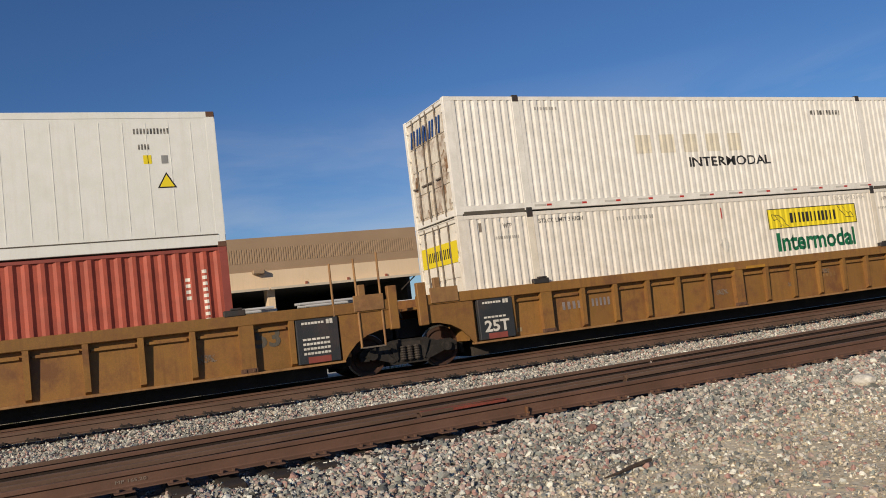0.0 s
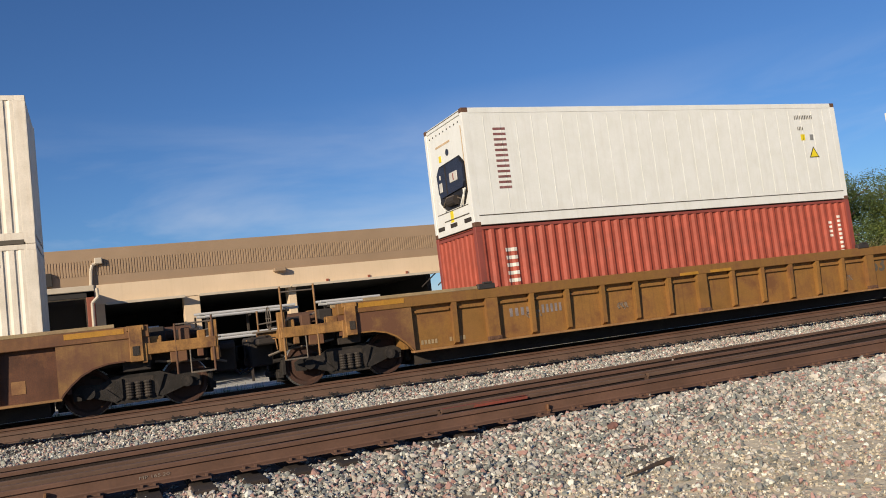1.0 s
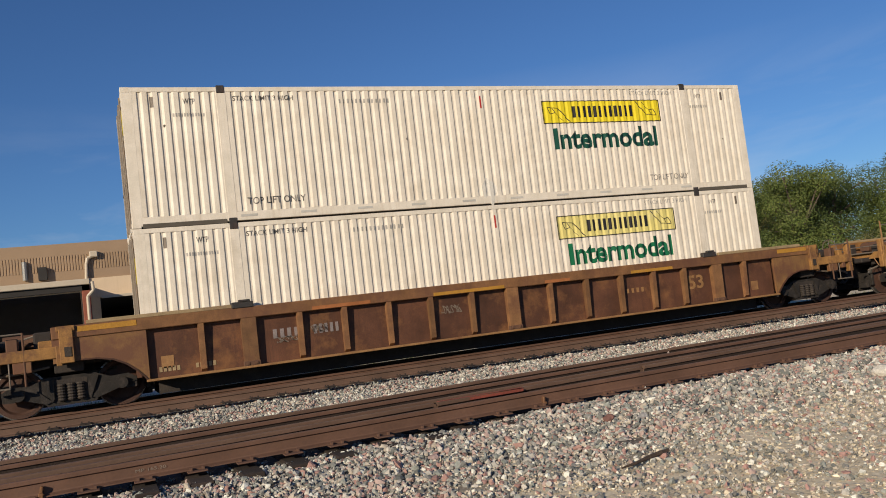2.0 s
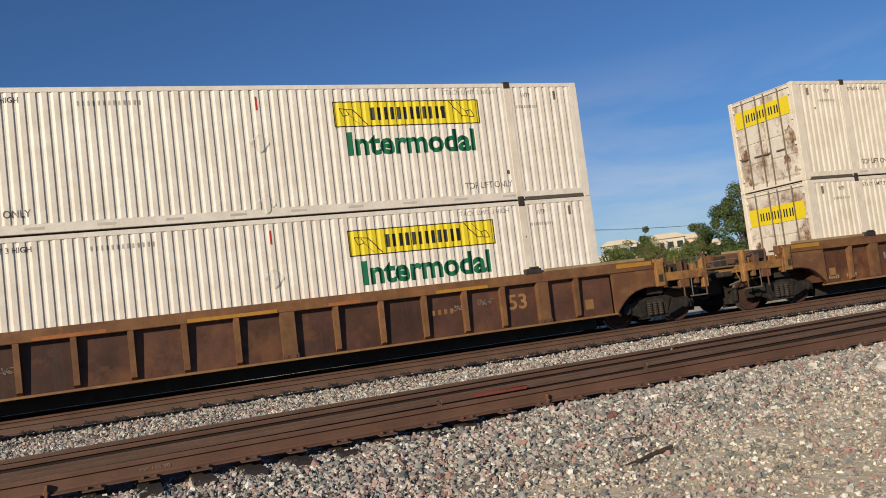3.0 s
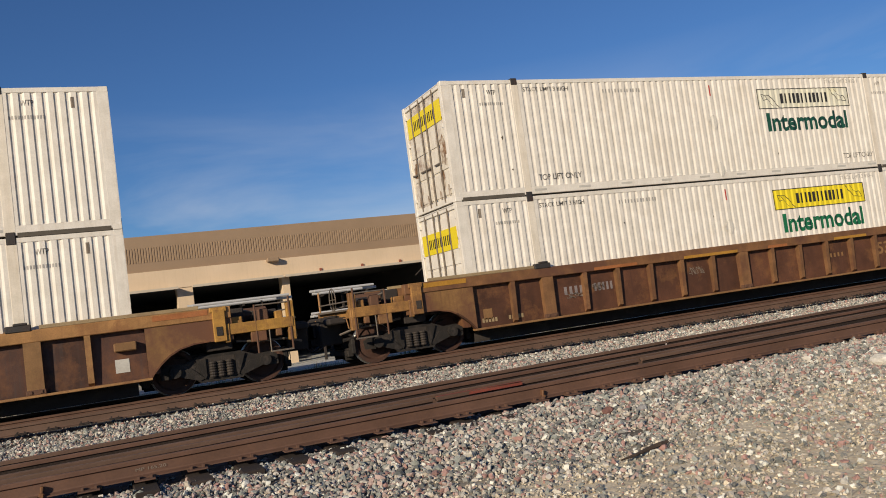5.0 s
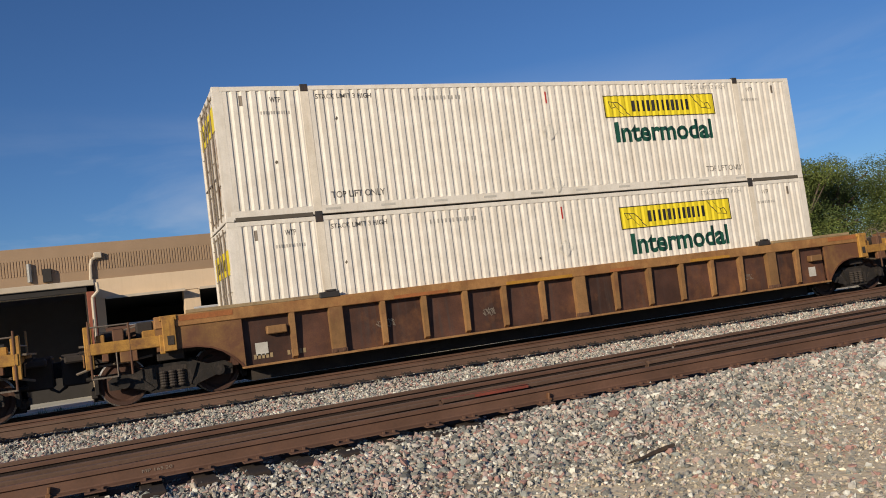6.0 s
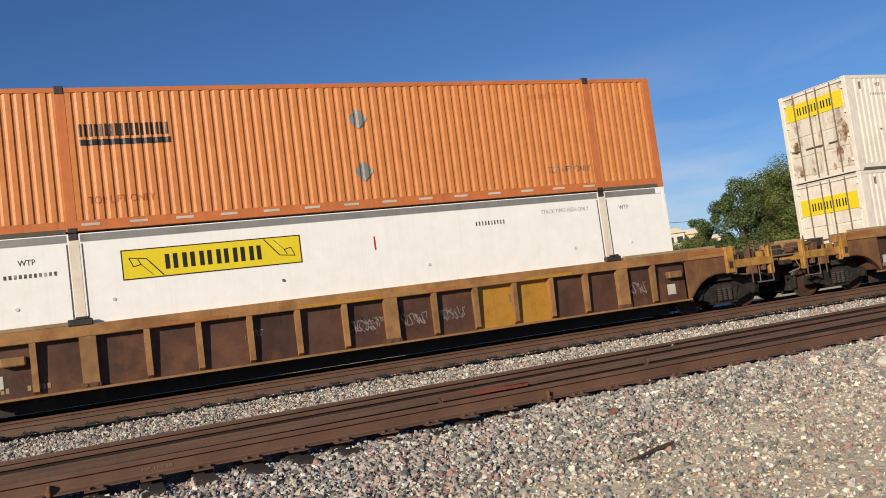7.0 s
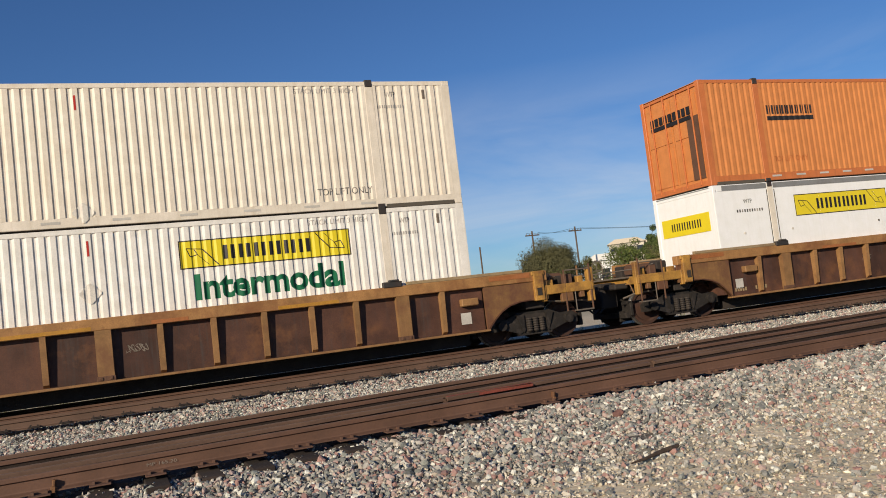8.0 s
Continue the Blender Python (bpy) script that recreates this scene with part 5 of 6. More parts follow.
            part("board_marks", drape(marks(2, 0.16, 0.10, 0.2), xx + 0.66, 1.28, YN - 0.018, None), M["offwhite"], b)
            part("board_foot", drape(sheet(0.5, 0.13), xx + 0.2, BOT + 0.07, YN - 0.018, None), M["red_post"], b)
    RIDERS.append((car, x, 0.0, 0.0))
    return car


well_car(66.45, "yellow", "ochre", {"panelboard": (0.16,), "numbers": 1, "square": 1}, left="joint")
well_car(46.92, "yellow", "ochre", {"panelboard": (15.38,), "numbers": 1, "53d": 1}, right="joint")
well_car(23.45, "brown", "brown", {"numbers": 1, "53": 1, "square": 1})
well_car(0.0, "brown", "brown_b", {"53": 1, "square": 1})
well_car(-23.45, "brown", "brown", {"numbers": 1, "53": 1, "square": 1})
well_car(-46.9, "brown", "brown_b", {"box": 1})
well_car(-70.22, "brown", "brown_b", {"box": 1, "patched": 1, "scrawl": 1})
well_car(-93.7, "brown", "brown_b", {"box": 1})

# ---- ground ----
PROFILE_Y = [-4000, -40, 2.0, 5.4, 6.6, 8.55, 8.95, 11.7, 12.4, 14.4, 15.9, 16.75, 20.9, 22.5, 24.5, 30, 4000]
PROFILE_Z = [-0.6, -0.5, -0.47, -0.43, -0.385, -0.305, -0.295, -0.23, -0.22, -0.31, -0.29, -0.25, -0.22, -0.45, -0.62, -0.62, -0.62]


def height(x, y):
    z = float(np.interp(y - 0.035 * min(max(x, -10), 30) * (1 if y < 13 else 0), PROFILE_Y, PROFILE_Z))
    yy = y - 0.035 * x
    if 7.2 < yy < 8.9 and 2 < x < 40:                # ballast heaped against the near rail
        z += 0.055 * min(1, (x - 2) / 4) * min(1, (yy - 7.2) / 0.9)
    if -12 < y < 24 and -30 < x < 60:
        z += 0.028 * noise.noise(Vector((x * 0.9, y * 0.9, 0.3))) + 0.018 * noise.noise(Vector((x * 2.6, y * 2.6, 4.0)))
    return z


def ground_material():
    m = bpy.data.materials.new("ballast_and_dirt")
    m.use_nodes = True
    nt = m.node_tree
    N, K = nt.nodes, nt.links
    b = N["Principled BSDF"]
    b.inputs["Roughness"].default_value = 0.95
    b.inputs["Specular IOR Level"].default_value = 0.2
    co = N.new("ShaderNodeTexCoord").outputs["Object"]
    vor = N.new("ShaderNodeTexVoronoi")
    vor.inputs["Scale"].default_value = 22
    K.new(co, vor.inputs["Vector"])
    # ramp kept dark below the loose stones, for the shade in their gaps
    gravel = N.new("ShaderNodeValToRGB")
    for i, (p, c) in enumerate(((0.0, (0.060, 0.052, 0.045)), (0.35, (0.11, 0.10, 0.085)), (0.6, (0.09, 0.068, 0.056)), (0.8, (0.15, 0.135, 0.115)))):
        e = gravel.color_ramp.elements[i] if i < 2 else gravel.color_ramp.elements.new(p)
        e.position, e.color = p, (*c, 1)
    K.new(vor.outputs["Color"], gravel.inputs["Fac"])
    n1 = N.new("ShaderNodeTexNoise")
    n1.inputs["Scale"].default_value, n1.inputs["Detail"].default_value = 0.7, 8
    K.new(co, n1.inputs["Vector"])
    n2 = N.new("ShaderNodeTexNoise")
    n2.inputs["Scale"].default_value, n2.inputs["Detail"].default_value = 30, 6
    K.new(co, n2.inputs["Vector"])
    dirt = N.new("ShaderNodeValToRGB")
    dirt.color_ramp.elements[0].color, dirt.color_ramp.elements[1].color = (0.56, 0.46, 0.31, 1), (0.80, 0.70, 0.51, 1)
    dirt.color_ramp.elements[0].position, dirt.color_ramp.elements[1].position = 0.3, 0.7
    K.new(n2.outputs["Fac"], dirt.inputs["Fac"])
    # dirt takes over away from the ballast bed, both sides
    sep = N.new("ShaderNodeSeparateXYZ")
    K.new(co, sep.inputs["Vector"])

    def rng(v, a, z):
        r = N.new("ShaderNodeMapRange")
        r.inputs["From Min"].default_value, r.inputs["From Max"].default_value = a, z
        K.new(v, r.inputs["Value"])
        return r.outputs["Result"]

    def math2(op, a, c):
        n = N.new("ShaderNodeMath")
        n.operation, n.use_clamp = op, True
        for s, v in zip(n.inputs, (a, c)):
            if isinstance(v, float):
                s.default_value = v
            else:
                K.new(v, s)
        return n.outputs["Value"]
    far = math2("MULTIPLY", rng(sep.outputs["Y"], 21.5, 23.0), 0.85)
    lean = N.new("ShaderNodeVectorMath")            # the dirt's edge runs aslant from the track
    lean.operation = "DOT_PRODUCT"
    lean.inputs[1].default_value = (-0.17, 1.0, 0.0)
    K.new(co, lean.inputs[0])
    edge = N.new("ShaderNodeMath")
    edge.operation = "MULTIPLY_ADD"
    edge.inputs[1].default_value = 1.6
    K.new(n1.outputs["Fac"], edge.inputs[0])
    K.new(lean.outputs["Value"], edge.inputs[2])
    near = rng(edge.outputs["Value"], 7.2, 6.3)
    fac = math2("MAXIMUM", far, near)
    mix = N.new("ShaderNodeMixRGB")
    K.new(fac, mix.inputs["Fac"])
    K.new(gravel.outputs["Color"], mix.inputs["Color1"])
    K.new(dirt.outputs["Color"], mix.inputs["Color2"])
    # weeds and dry grass in the distance
    grass = N.new("ShaderNodeMixRGB")
    grass.inputs["Color2"].default_value = (0.15, 0.15, 0.07, 1)
    g = math2("MULTIPLY", rng(sep.outputs["Y"], 40.0, 60.0), 0.75)
    K.new(g, grass.inputs["Fac"])
    K.new(mix.outputs["Color"], grass.inputs["Color1"])
    K.new(grass.outputs["Color"], b.inputs["Base Color"])
    bp = N.new("ShaderNodeBump")
    bp.inputs["Strength"].default_value, bp.inputs["Distance"].default_value = 0.25, 0.012
    K.new(vor.outputs["Distance"], bp.inputs["Height"])
    K.new(bp.outputs["Normal"], b.inputs["Normal"])
    return m


def ground():
    xs = [-4000, -1200, -400, -150, -60, -30, *np.arange(-15, 40.1, 0.5).tolist(), 48, 60, 90, 150, 400, 1200, 4000]
    ys = [-4000, -1200, -300, -80, -30, -12, *np.arange(-4, 24.6, 0.4).tolist(), 27, 31, 36, 45, 60, 90, 150, 400, 1200, 4000]
    verts = [(x, y, height(x, y)) for y in ys for x in xs]
    w = len(xs)
    faces = [(j * w + i, j * w + i + 1, (j + 1) * w + i + 1, (j + 1) * w + i) for j in range(len(ys) - 1) for i in range(w - 1)]
    me = bpy.data.meshes.new("ground")
    me.from_pydata(verts, [], faces)
    me.polygons.foreach_set("use_smooth", [True] * len(faces))
    me.materials.append(ground_material())
    return tagged(new("ground", me), "grey ballast and pale dry dirt beside the tracks", "ground", kind="structure")


ground()


# ---- tracks ----
RAIL = [(-0.076, -0.186), (0.076, -0.186), (0.076, -0.174), (0.016, -0.158), (0.009, -0.145), (0.009, -0.056), (0.036, -0.044), (0.037, -0.010), (0.028, -0.001),
        (-0.028, -0.001), (-0.037, -0.010), (-0.036, -0.044), (-0.009, -0.056), (-0.009, -0.145), (-0.016, -0.158), (-0.076, -0.174)]


def rail_mesh(x0, x1, y0, slope=0.0, drop=0.0, shiny=False, steps=1, darkened=False):
    bm = bmesh.new()
    rings = []
    for k in range(steps + 1):
        x = x0 + (x1 - x0) * k / steps
        rings.append([bm.verts.new((x, y0 + slope * x + a, b - drop)) for a, b in RAIL])
    n = len(RAIL)
    for r0, r1 in zip(rings, rings[1:]):
        for i in range(n):
            f = bm.faces.new((r0[i], r1[i], r1[(i + 1) % n], r0[(i + 1) % n]))
            if shiny and i == 8:
                f.material_index = 1
            # web and head underside take the colour that stands in for shade
            if darkened and i in (3, 4, 5, 11, 12, 13):
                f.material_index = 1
    bm.faces.new(rings[0])
    bm.faces.new(rings[-1][::-1])
    bmesh.ops.recalc_face_normals(bm, faces=bm.faces[:])
    return bm


def a_rail(name, label, x0, x1, y0, slope=0.0, drop=0.0, m="rail", shiny=False, darkened=False):
    ob = part(name, rail_mesh(x0, x1, y0, slope, drop, shiny, darkened=darkened), M[m])
    if shiny or darkened:
        ob.data.materials.append(M["railtop" if shiny else "rail_web_shade"])
    return tagged(ob, label, "rail", kind="structure")


S = 0.0165         # the near track runs slightly aslant
NEAR_Y = 8.975
for s in (-0.755, 0.755):
    a_rail("rail", "rusty steel rail with a worn bright head, under the train", -260, 260, TRACK_Y + s, 0.0, 0.0, "rail", True)
a_rail("rail", "rusty steel running rail in the ballast", -120, 120, NEAR_Y, S)
a_rail("rail", "rusty steel running rail with a worn head", -120, 120, 10.54, 0.037, 0.0, "rail", darkened=True)


def loose_rail(label, x0, x1, y0, slope, drop=0.012, darkened=True):
    ob = part("loose_rail", rail_mesh(x0, x1, y0, slope, drop, darkened=darkened), M["loose_rail"])
    if darkened:
        ob.data.materials.append(M["rail_web_shade"])
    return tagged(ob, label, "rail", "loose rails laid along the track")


IN_Y, IN_S = 9.27, 0.052
loose_rail("weathered loose rail lying inside the near track", -3.2, 3.72, IN_Y, IN_S, -0.016)
red = loose_rail("loose rail with faded red paint, lying inside the near track", 3.78, 6.92, IN_Y, IN_S, -0.014)
part("paint_mark", boxes((3.8, 4.98, -0.046, -0.039, -0.028, 0.006), (3.8, 4.98, -0.03, 0.03, 0.014, 0.018)), M["redrail"], red, "faded red paint on the rail head", (0, IN_Y + IN_S * 4.4, 0))
loose_rail("weathered loose rail lying inside the near track", 6.99, 60, IN_Y, IN_S, -0.018)
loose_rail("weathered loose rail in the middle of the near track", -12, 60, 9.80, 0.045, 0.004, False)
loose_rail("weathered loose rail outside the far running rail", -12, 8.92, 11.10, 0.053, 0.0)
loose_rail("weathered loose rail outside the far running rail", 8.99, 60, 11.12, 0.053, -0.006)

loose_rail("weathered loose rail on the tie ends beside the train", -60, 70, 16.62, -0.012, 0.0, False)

TIES = thing("track_bed", "dark creosoted ties half buried in ballast", "railway track", kind="structure")


def tie_mesh():
    return boxes((-0.115, 0.115, -1.3, 1.3, -0.38, -0.195), bevel=0.012)


def plate_mesh():
    bm = boxes((-0.10, 0.10, -0.19, 0.19, -0.20, -0.186), bevel=0.004)
    for sx in (-0.06, 0.06):
        for sy in (-0.10, 0.10):
            box(bm, sx - 0.012, sx + 0.012, sy - 0.02, sy + 0.02, -0.19, -0.155)
    return bm


rnd = random.Random(4)
for k in range(72):
    x = -6 + k * 0.51 + rnd.uniform(-0.03, 0.03)
    part("tie", kept(("tie",), tie_mesh, M["tie"]), M["tie"], TIES, at=(x, TRACK_Y, rnd.uniform(-0.004, 0.004)))
    for s in (-0.755, 0.755):
        part("tie_plate", kept(("tie_plate",), plate_mesh, M["rail"]), M["rail"], TIES, at=(x, TRACK_Y + s, 0))
    # darker plates added to draw the row of dark gaps below the loose rail
    part("tie_plate", kept(("dark_gap_plate",), plate_mesh, M["tie"]), M["tie"], TIES, at=(x + 0.1, 16.53 - 0.012 * x, 0.035))
    if x < 24:
        part("tie", kept(("tie",), tie_mesh, M["tie"]), M["tie"], TIES, at=(x + 0.2, 9.72 + 0.04 * x, -0.05 + rnd.uniform(-0.012, 0.004)))
        part("tie_plate", kept(("tie_plate",), plate_mesh, M["rail"]), M["rail"], TIES, at=(x + 0.2, NEAR_Y + S * x, 0))
        part("tie_plate", kept(("tie_plate",), plate_mesh, M["rail"]), M["rail"], TIES, at=(x + 0.2, 10.54 + 0.037 * x, 0))


def rail_anchor(x, y):
    ob = part("rail_anchor", boxes((-0.022, 0.022, -0.10, -0.066, -0.20, -0.14), (-0.014, 0.014, -0.075, -0.02, -0.15, -0.08), bevel=0.006), M["chord"], at=(x, y, 0))
    ob.rotation_euler = (0, 0.15, 0)
    tagged(ob, "pale rusted rail anchor clipped under the rail", "rail anchor", "rail anchors")


for x in (-0.56, 5.02):
    rail_anchor(x, NEAR_Y + S * x)
wr = part("chalk_mark", drape(letters("MP 165.20", 0.29, 0.032, -0.006), 0.27, -0.118, 0, None), M["chalk"], at=(0, NEAR_Y - 0.008, 0))
tagged(wr, "faint chalk writing on the rail's web", "chalk mark")


# ---- loose stones ----
def stones(name, label, category, spots, material, flat=0.75):
    """Many broken stones in one mesh; spots: x, y, z, size."""
    t = (1 + 5 ** 0.5) / 2
    base = np.array([(-1, t, 0), (1, t, 0), (-1, -t, 0), (1, -t, 0), (0, -1, t), (0, 1, t), (0, -1, -t), (0, 1, -t), (t, 0, -1), (t, 0, 1), (-t, 0, -1), (-t, 0, 1)]) / 1.9
    tri = np.array([(0, 11, 5), (0, 5, 1), (0, 1, 7), (0, 7, 10), (0, 10, 11), (1, 5, 9), (5, 11, 4), (11, 10, 2), (10, 7, 6), (7, 1, 8), (3, 9, 4), (3, 4, 2), (3, 2, 6), (3, 6, 8), (3, 8, 9), (4, 9, 5), (2, 4, 11), (6, 2, 10), (8, 6, 7), (9, 8, 1)])
    g = np.random.default_rng(7)
    n = len(spots)
    P = np.asarray(spots)
    v = base[None] * g.uniform(0.75, 1.2, (n, 12, 1)) * g.uniform(0.62, 1.35, (n, 1, 3))
    for _ in range(5):                             # broken faces
        nn = g.normal(size=(n, 1, 3))
        nn /= np.linalg.norm(nn, axis=2, keepdims=True)
        over = np.maximum((v * nn).sum(2, keepdims=True) - g.uniform(0.30, 0.62, (n, 1, 1)), 0)
        v = v - nn * over
    v *= 1.25
    v[:, :, 2] *= flat
    q = g.normal(size=(n, 4))
    q[:, 1:3] *= 0.6
    q /= np.linalg.norm(q, axis=1, keepdims=True)
    w, x, y, z = q.T
    R = np.stack([1 - 2 * (y * y + z * z), 2 * (x * y - z * w), 2 * (x * z + y * w), 2 * (x * y + z * w), 1 - 2 * (x * x + z * z), 2 * (y * z - x * w), 2 * (x * z - y * w), 2 * (y * z + x * w), 1 - 2 * (x * x + y * y)], 1).reshape(n, 3, 3)
    v = np.einsum("nij,nkj->nki", R, v) * P[:, None, 3:4] * 0.5 + P[:, None, :3]
    f = (tri[None] + 12 * np.arange(n)[:, None, None]).reshape(-1, 3)
    me = bpy.data.meshes.new(name)
    me.vertices.add(12 * n)
    me.vertices.foreach_set("co", v.reshape(-1).astype(np.float32))
    me.loops.add(f.size)
    me.loops.foreach_set("vertex_index", f.reshape(-1).astype(np.int32))
    me.polygons.add(len(f))
    me.polygons.foreach_set("loop_start", np.arange(0, f.size, 3, dtype=np.int32))
    me.polygons.foreach_set("use_smooth", np.zeros(len(f), dtype=bool))
    me.update(calc_edges=True)
    me.materials.append(M[material])
    return tagged(new(name, me), label, category, kind="stuff")


def scatter():
    g = np.random.default_rng(11)
    near, mid, peb = [], [], []

    def fill(out, n, x0, x1, y0, y1, s0, s1, keep=lambda x, y: 1.0, heap=0.31):
        for x, y, r, s in zip(g.uniform(x0, x1, n), g.uniform(y0, y1, n), g.random(n), g.uniform(0, 1, n) ** 1.6):
            if r < keep(x, y):
                size = s0 + (s1 - s0) * s
                out.append((x, y, height(x, y) + size * g.uniform(-0.05, heap), size))

    def in_view(x, y):
        return -0.45 * y * 0.5 - 1.2 < x < 1.32 * y + 2.5

    def shoulder(x, y):
        yy = y - S * x
        if not in_view(x, y) or yy > NEAR_Y - 0.11:
            return 0.0
        sand = max(0.0, min(1.0, (6.80 - yy + 0.17 * (x - 3) + 1.1 * noise.noise(Vector((x * 0.6, y * 0.6, 2))) + 1.0 * noise.noise(Vector((x * 1.9, y * 2.6, 7)))) / 1.4))
        return 1.0 - 0.72 * sand
    fill(near, 100000, -3, 15, 3.2, 9.35, 0.020, 0.068, shoulder)
    fill(near, 1900, -3, 15, 6.9, 8.6, 0.06, 0.105, shoulder)
    fill(near, 5200, 2, 15, 8.2, 9.35, 0.035, 0.085, lambda x, y: 1.0 if 8.3 < y - S * x < NEAR_Y - 0.11 else 0.0)
    fill(mid, 60000, -5, 27, 11.2, 16.52, 0.028, 0.080, lambda x, y: 1.0 if in_view(x, y) else 0.0)
    fill(mid, 3000, -5, 27, 16.7, 18.5, 0.03, 0.06, lambda x, y: 1.0 if in_view(x, y) and abs(y - 17.9) > 0.12 else 0.0)
    fill(mid, 6000, -3, 18, 8.9, 11.4, 0.03, 0.06, lambda x, y: 0.6 if in_view(x, y) else 0.0)
    fill(mid, 3500, -4, 27, 19.5, 23.0, 0.04, 0.09, lambda x, y: 1.0 if in_view(x, y) else 0.0)
    fill(peb, 26000, 0, 13, 2.8, 7.8, 0.012, 0.042, lambda x, y: 1.0 if in_view(x, y) else 0.0, heap=0.2)
    stones("ballast", "broken grey, tan and pinkish ballast stones on the shoulder", "ballast", near, "stone")
    stones("ballast", "broken grey ballast stones round the tracks", "ballast", mid, "stone")
    stones("gravel", "fine sandy gravel scattered on dirt", "gravel", peb, "pebble")
    # dry straw lying on the dirt
    bm = bmesh.new()
    r = random.Random(3)
    for _ in range(7000):
        x, y = r.uniform(2.5, 11), r.uniform(3.0, 7.2)
        if y - S * x > 6.6 - r.random() * 1.4 + 0.10 * (x - 5):
            continue
        a, l = r.uniform(0, 6.28), r.uniform(0.05, 0.22)
        z = height(x, y) + 0.012
        d = Vector((math.cos(a), math.sin(a), r.uniform(-0.05, 0.16))) * l
        n = Vector((-d.y, d.x, 0)).normalized() * 0.0045
        p = Vector((x, y, z))
        bm.faces.new([bm.verts.new(c) for c in (p - n, p + n, p + d + n * 0.3, p + d - n * 0.3)])
    tagged(part("dry_straw", bm, M["straw"]), "dry straw strewn on sandy dirt", "dry grass", kind="stuff")


scatter()


def weeds():
    """Low dry and green weeds on the far side of the tracks."""
    r, bm = random.Random(8), bmesh.new()
    for _ in range(900):
        x, y = r.uniform(-6, 34), r.uniform(21.6, 29)
        z, tall = height(x, y), r.uniform(0.10, 0.38)
        for _ in range(9):
            a, lean = r.uniform(0, 6.28), r.uniform(0.05, 0.5)
            p = Vector((x + r.uniform(-0.14, 0.14), y + r.uniform(-0.14, 0.14), z - 0.01))
            q = p + Vector((math.cos(a) * lean * tall, math.sin(a) * lean * tall, tall * r.uniform(0.6, 1)))
            n = Vector((-math.sin(a), math.cos(a), 0)) * r.uniform(0.008, 0.02)
            bm.faces.new([bm.verts.new(c) for c in (p - n, p + n, q)])
    tagged(part("weeds", bm, M["weed"]), "low green and straw-coloured weeds behind the tracks", "weeds", kind="stuff")


weeds()


def big_stone(x, y, size, label, col, name="rock"):
    bm = bmesh.new()
    bmesh.ops.create_icosphere(bm, subdivisions=2, radius=size / 2)
    for v in bm.verts:
        v.co *= 1 + 0.35 * noise.noise(v.co * (2.2 / size) + Vector((x, y, 0)))
        v.co.z *= 0.62
    ob = part(name, bm, mat("rock_" + str(len(bpy.data.materials)), col, 0.9, vary=0.25, scale=14, bump=0.01), at=(x, y, height(x, y) + size * 0.16))
    return tagged(ob, label, "rock", "single rocks")


big_stone(9.12, 7.53, 0.30, "pale whitish rock on the gravel", (0.62, 0.58, 0.50))
big_stone(5.18, 7.9, 0.15, "reddish brown rock on the gravel", (0.20, 0.10, 0.08))
big_stone(5.5, 7.7, 0.12, "grey rock at the edge of the ballast", (0.30, 0.29, 0.28))
big_stone(3.0, 7.75, 0.13, "pinkish rock at the edge of the ballast", (0.34, 0.25, 0.23))


def stick():
    bm = bmesh.new()
    pts = [Vector((4.01, 6.02, 0)), Vector((4.20, 6.07, 0)), Vector((4.40, 6.16, 0)), Vector((4.56, 6.20, 0)), Vector((4.68, 6.24, 0))]
    n, rings = 9, []
    for k, (p, r) in enumerate(zip(pts, (0.007, 0.014, 0.019, 0.021, 0.015))):
        p = p + Vector((0, 0, height(p.x, p.y) + 0.045))
        rings.append([bm.verts.new(p + Vector((-0.25, 0.97, 0)) * r * math.cos(a) * (1 + 0.2 * math.sin(3 * a + k)) + Vector((0, 0, 1)) * r * math.sin(a)) for a in [i * 2 * math.pi / n for i in range(n)]])
    for r0, r1 in zip(rings, rings[1:]):
        for i in range(n):
            bm.faces.new((r0[i], r0[(i + 1) % n], r1[(i + 1) % n], r1[i]))
    bm.faces.new(rings[0])
    bm.faces.new(rings[-1])
    bmesh.ops.recalc_face_normals(bm, faces=bm.faces[:])
    ob = part("dead_stick", bm, mat("weathered_bark", (0.085, 0.058, 0.04), 0.9, vary=0.35, scale=20, bump=0.012))
    tagged(ob, "short dead brown stick lying on the gravel", "stick")


stick()


# ---- buildings ----
M["roofmetal"] = mat("tan_ribbed_metal", (0.345, 0.238, 0.147), 0.55, vary=0.10, scale=0.5, streak=0.2, streak_col=(0.16, 0.10, 0.065), bump=0)
M["rooftrim"] = mat("tan_flat_metal", (0.335, 0.230, 0.143), 0.55, vary=0.12, scale=0.4, bump=0)
M["stucco"] = mat("beige_stucco", (0.68, 0.525, 0.36), 0.9, vary=0.08, scale=0.6, streak=0.12, streak_col=(0.36, 0.26, 0.17), bump=0.006)
# near-black colour holds the bays' shade; a few small dark parts share it
M["dark"] = mat("shade_dark_interior", (0.035, 0.032, 0.03), 0.9, bump=0)
M["cream"] = mat("cream_gutter_paint", (0.55, 0.47, 0.36), 0.5, vary=0.1, bump=0)
M["redsteel"] = mat("red_oxide_steel", (0.27, 0.085, 0.05), 0.6, vary=0.2, bump=0)
M["concrete"] = mat("concrete_slab", (0.58, 0.57, 0.52), 0.9, vary=0.15, scale=0.7)
M["pipe"] = mat("pale_steel_pipe", (0.60, 0.59, 0.57), 0.4, metal=0.2, vary=0.1, bump=0)
M["carwhite"] = mat("white_car_paint", (0.75, 0.75, 0.74), 0.3, vary=0.03, bump=0)
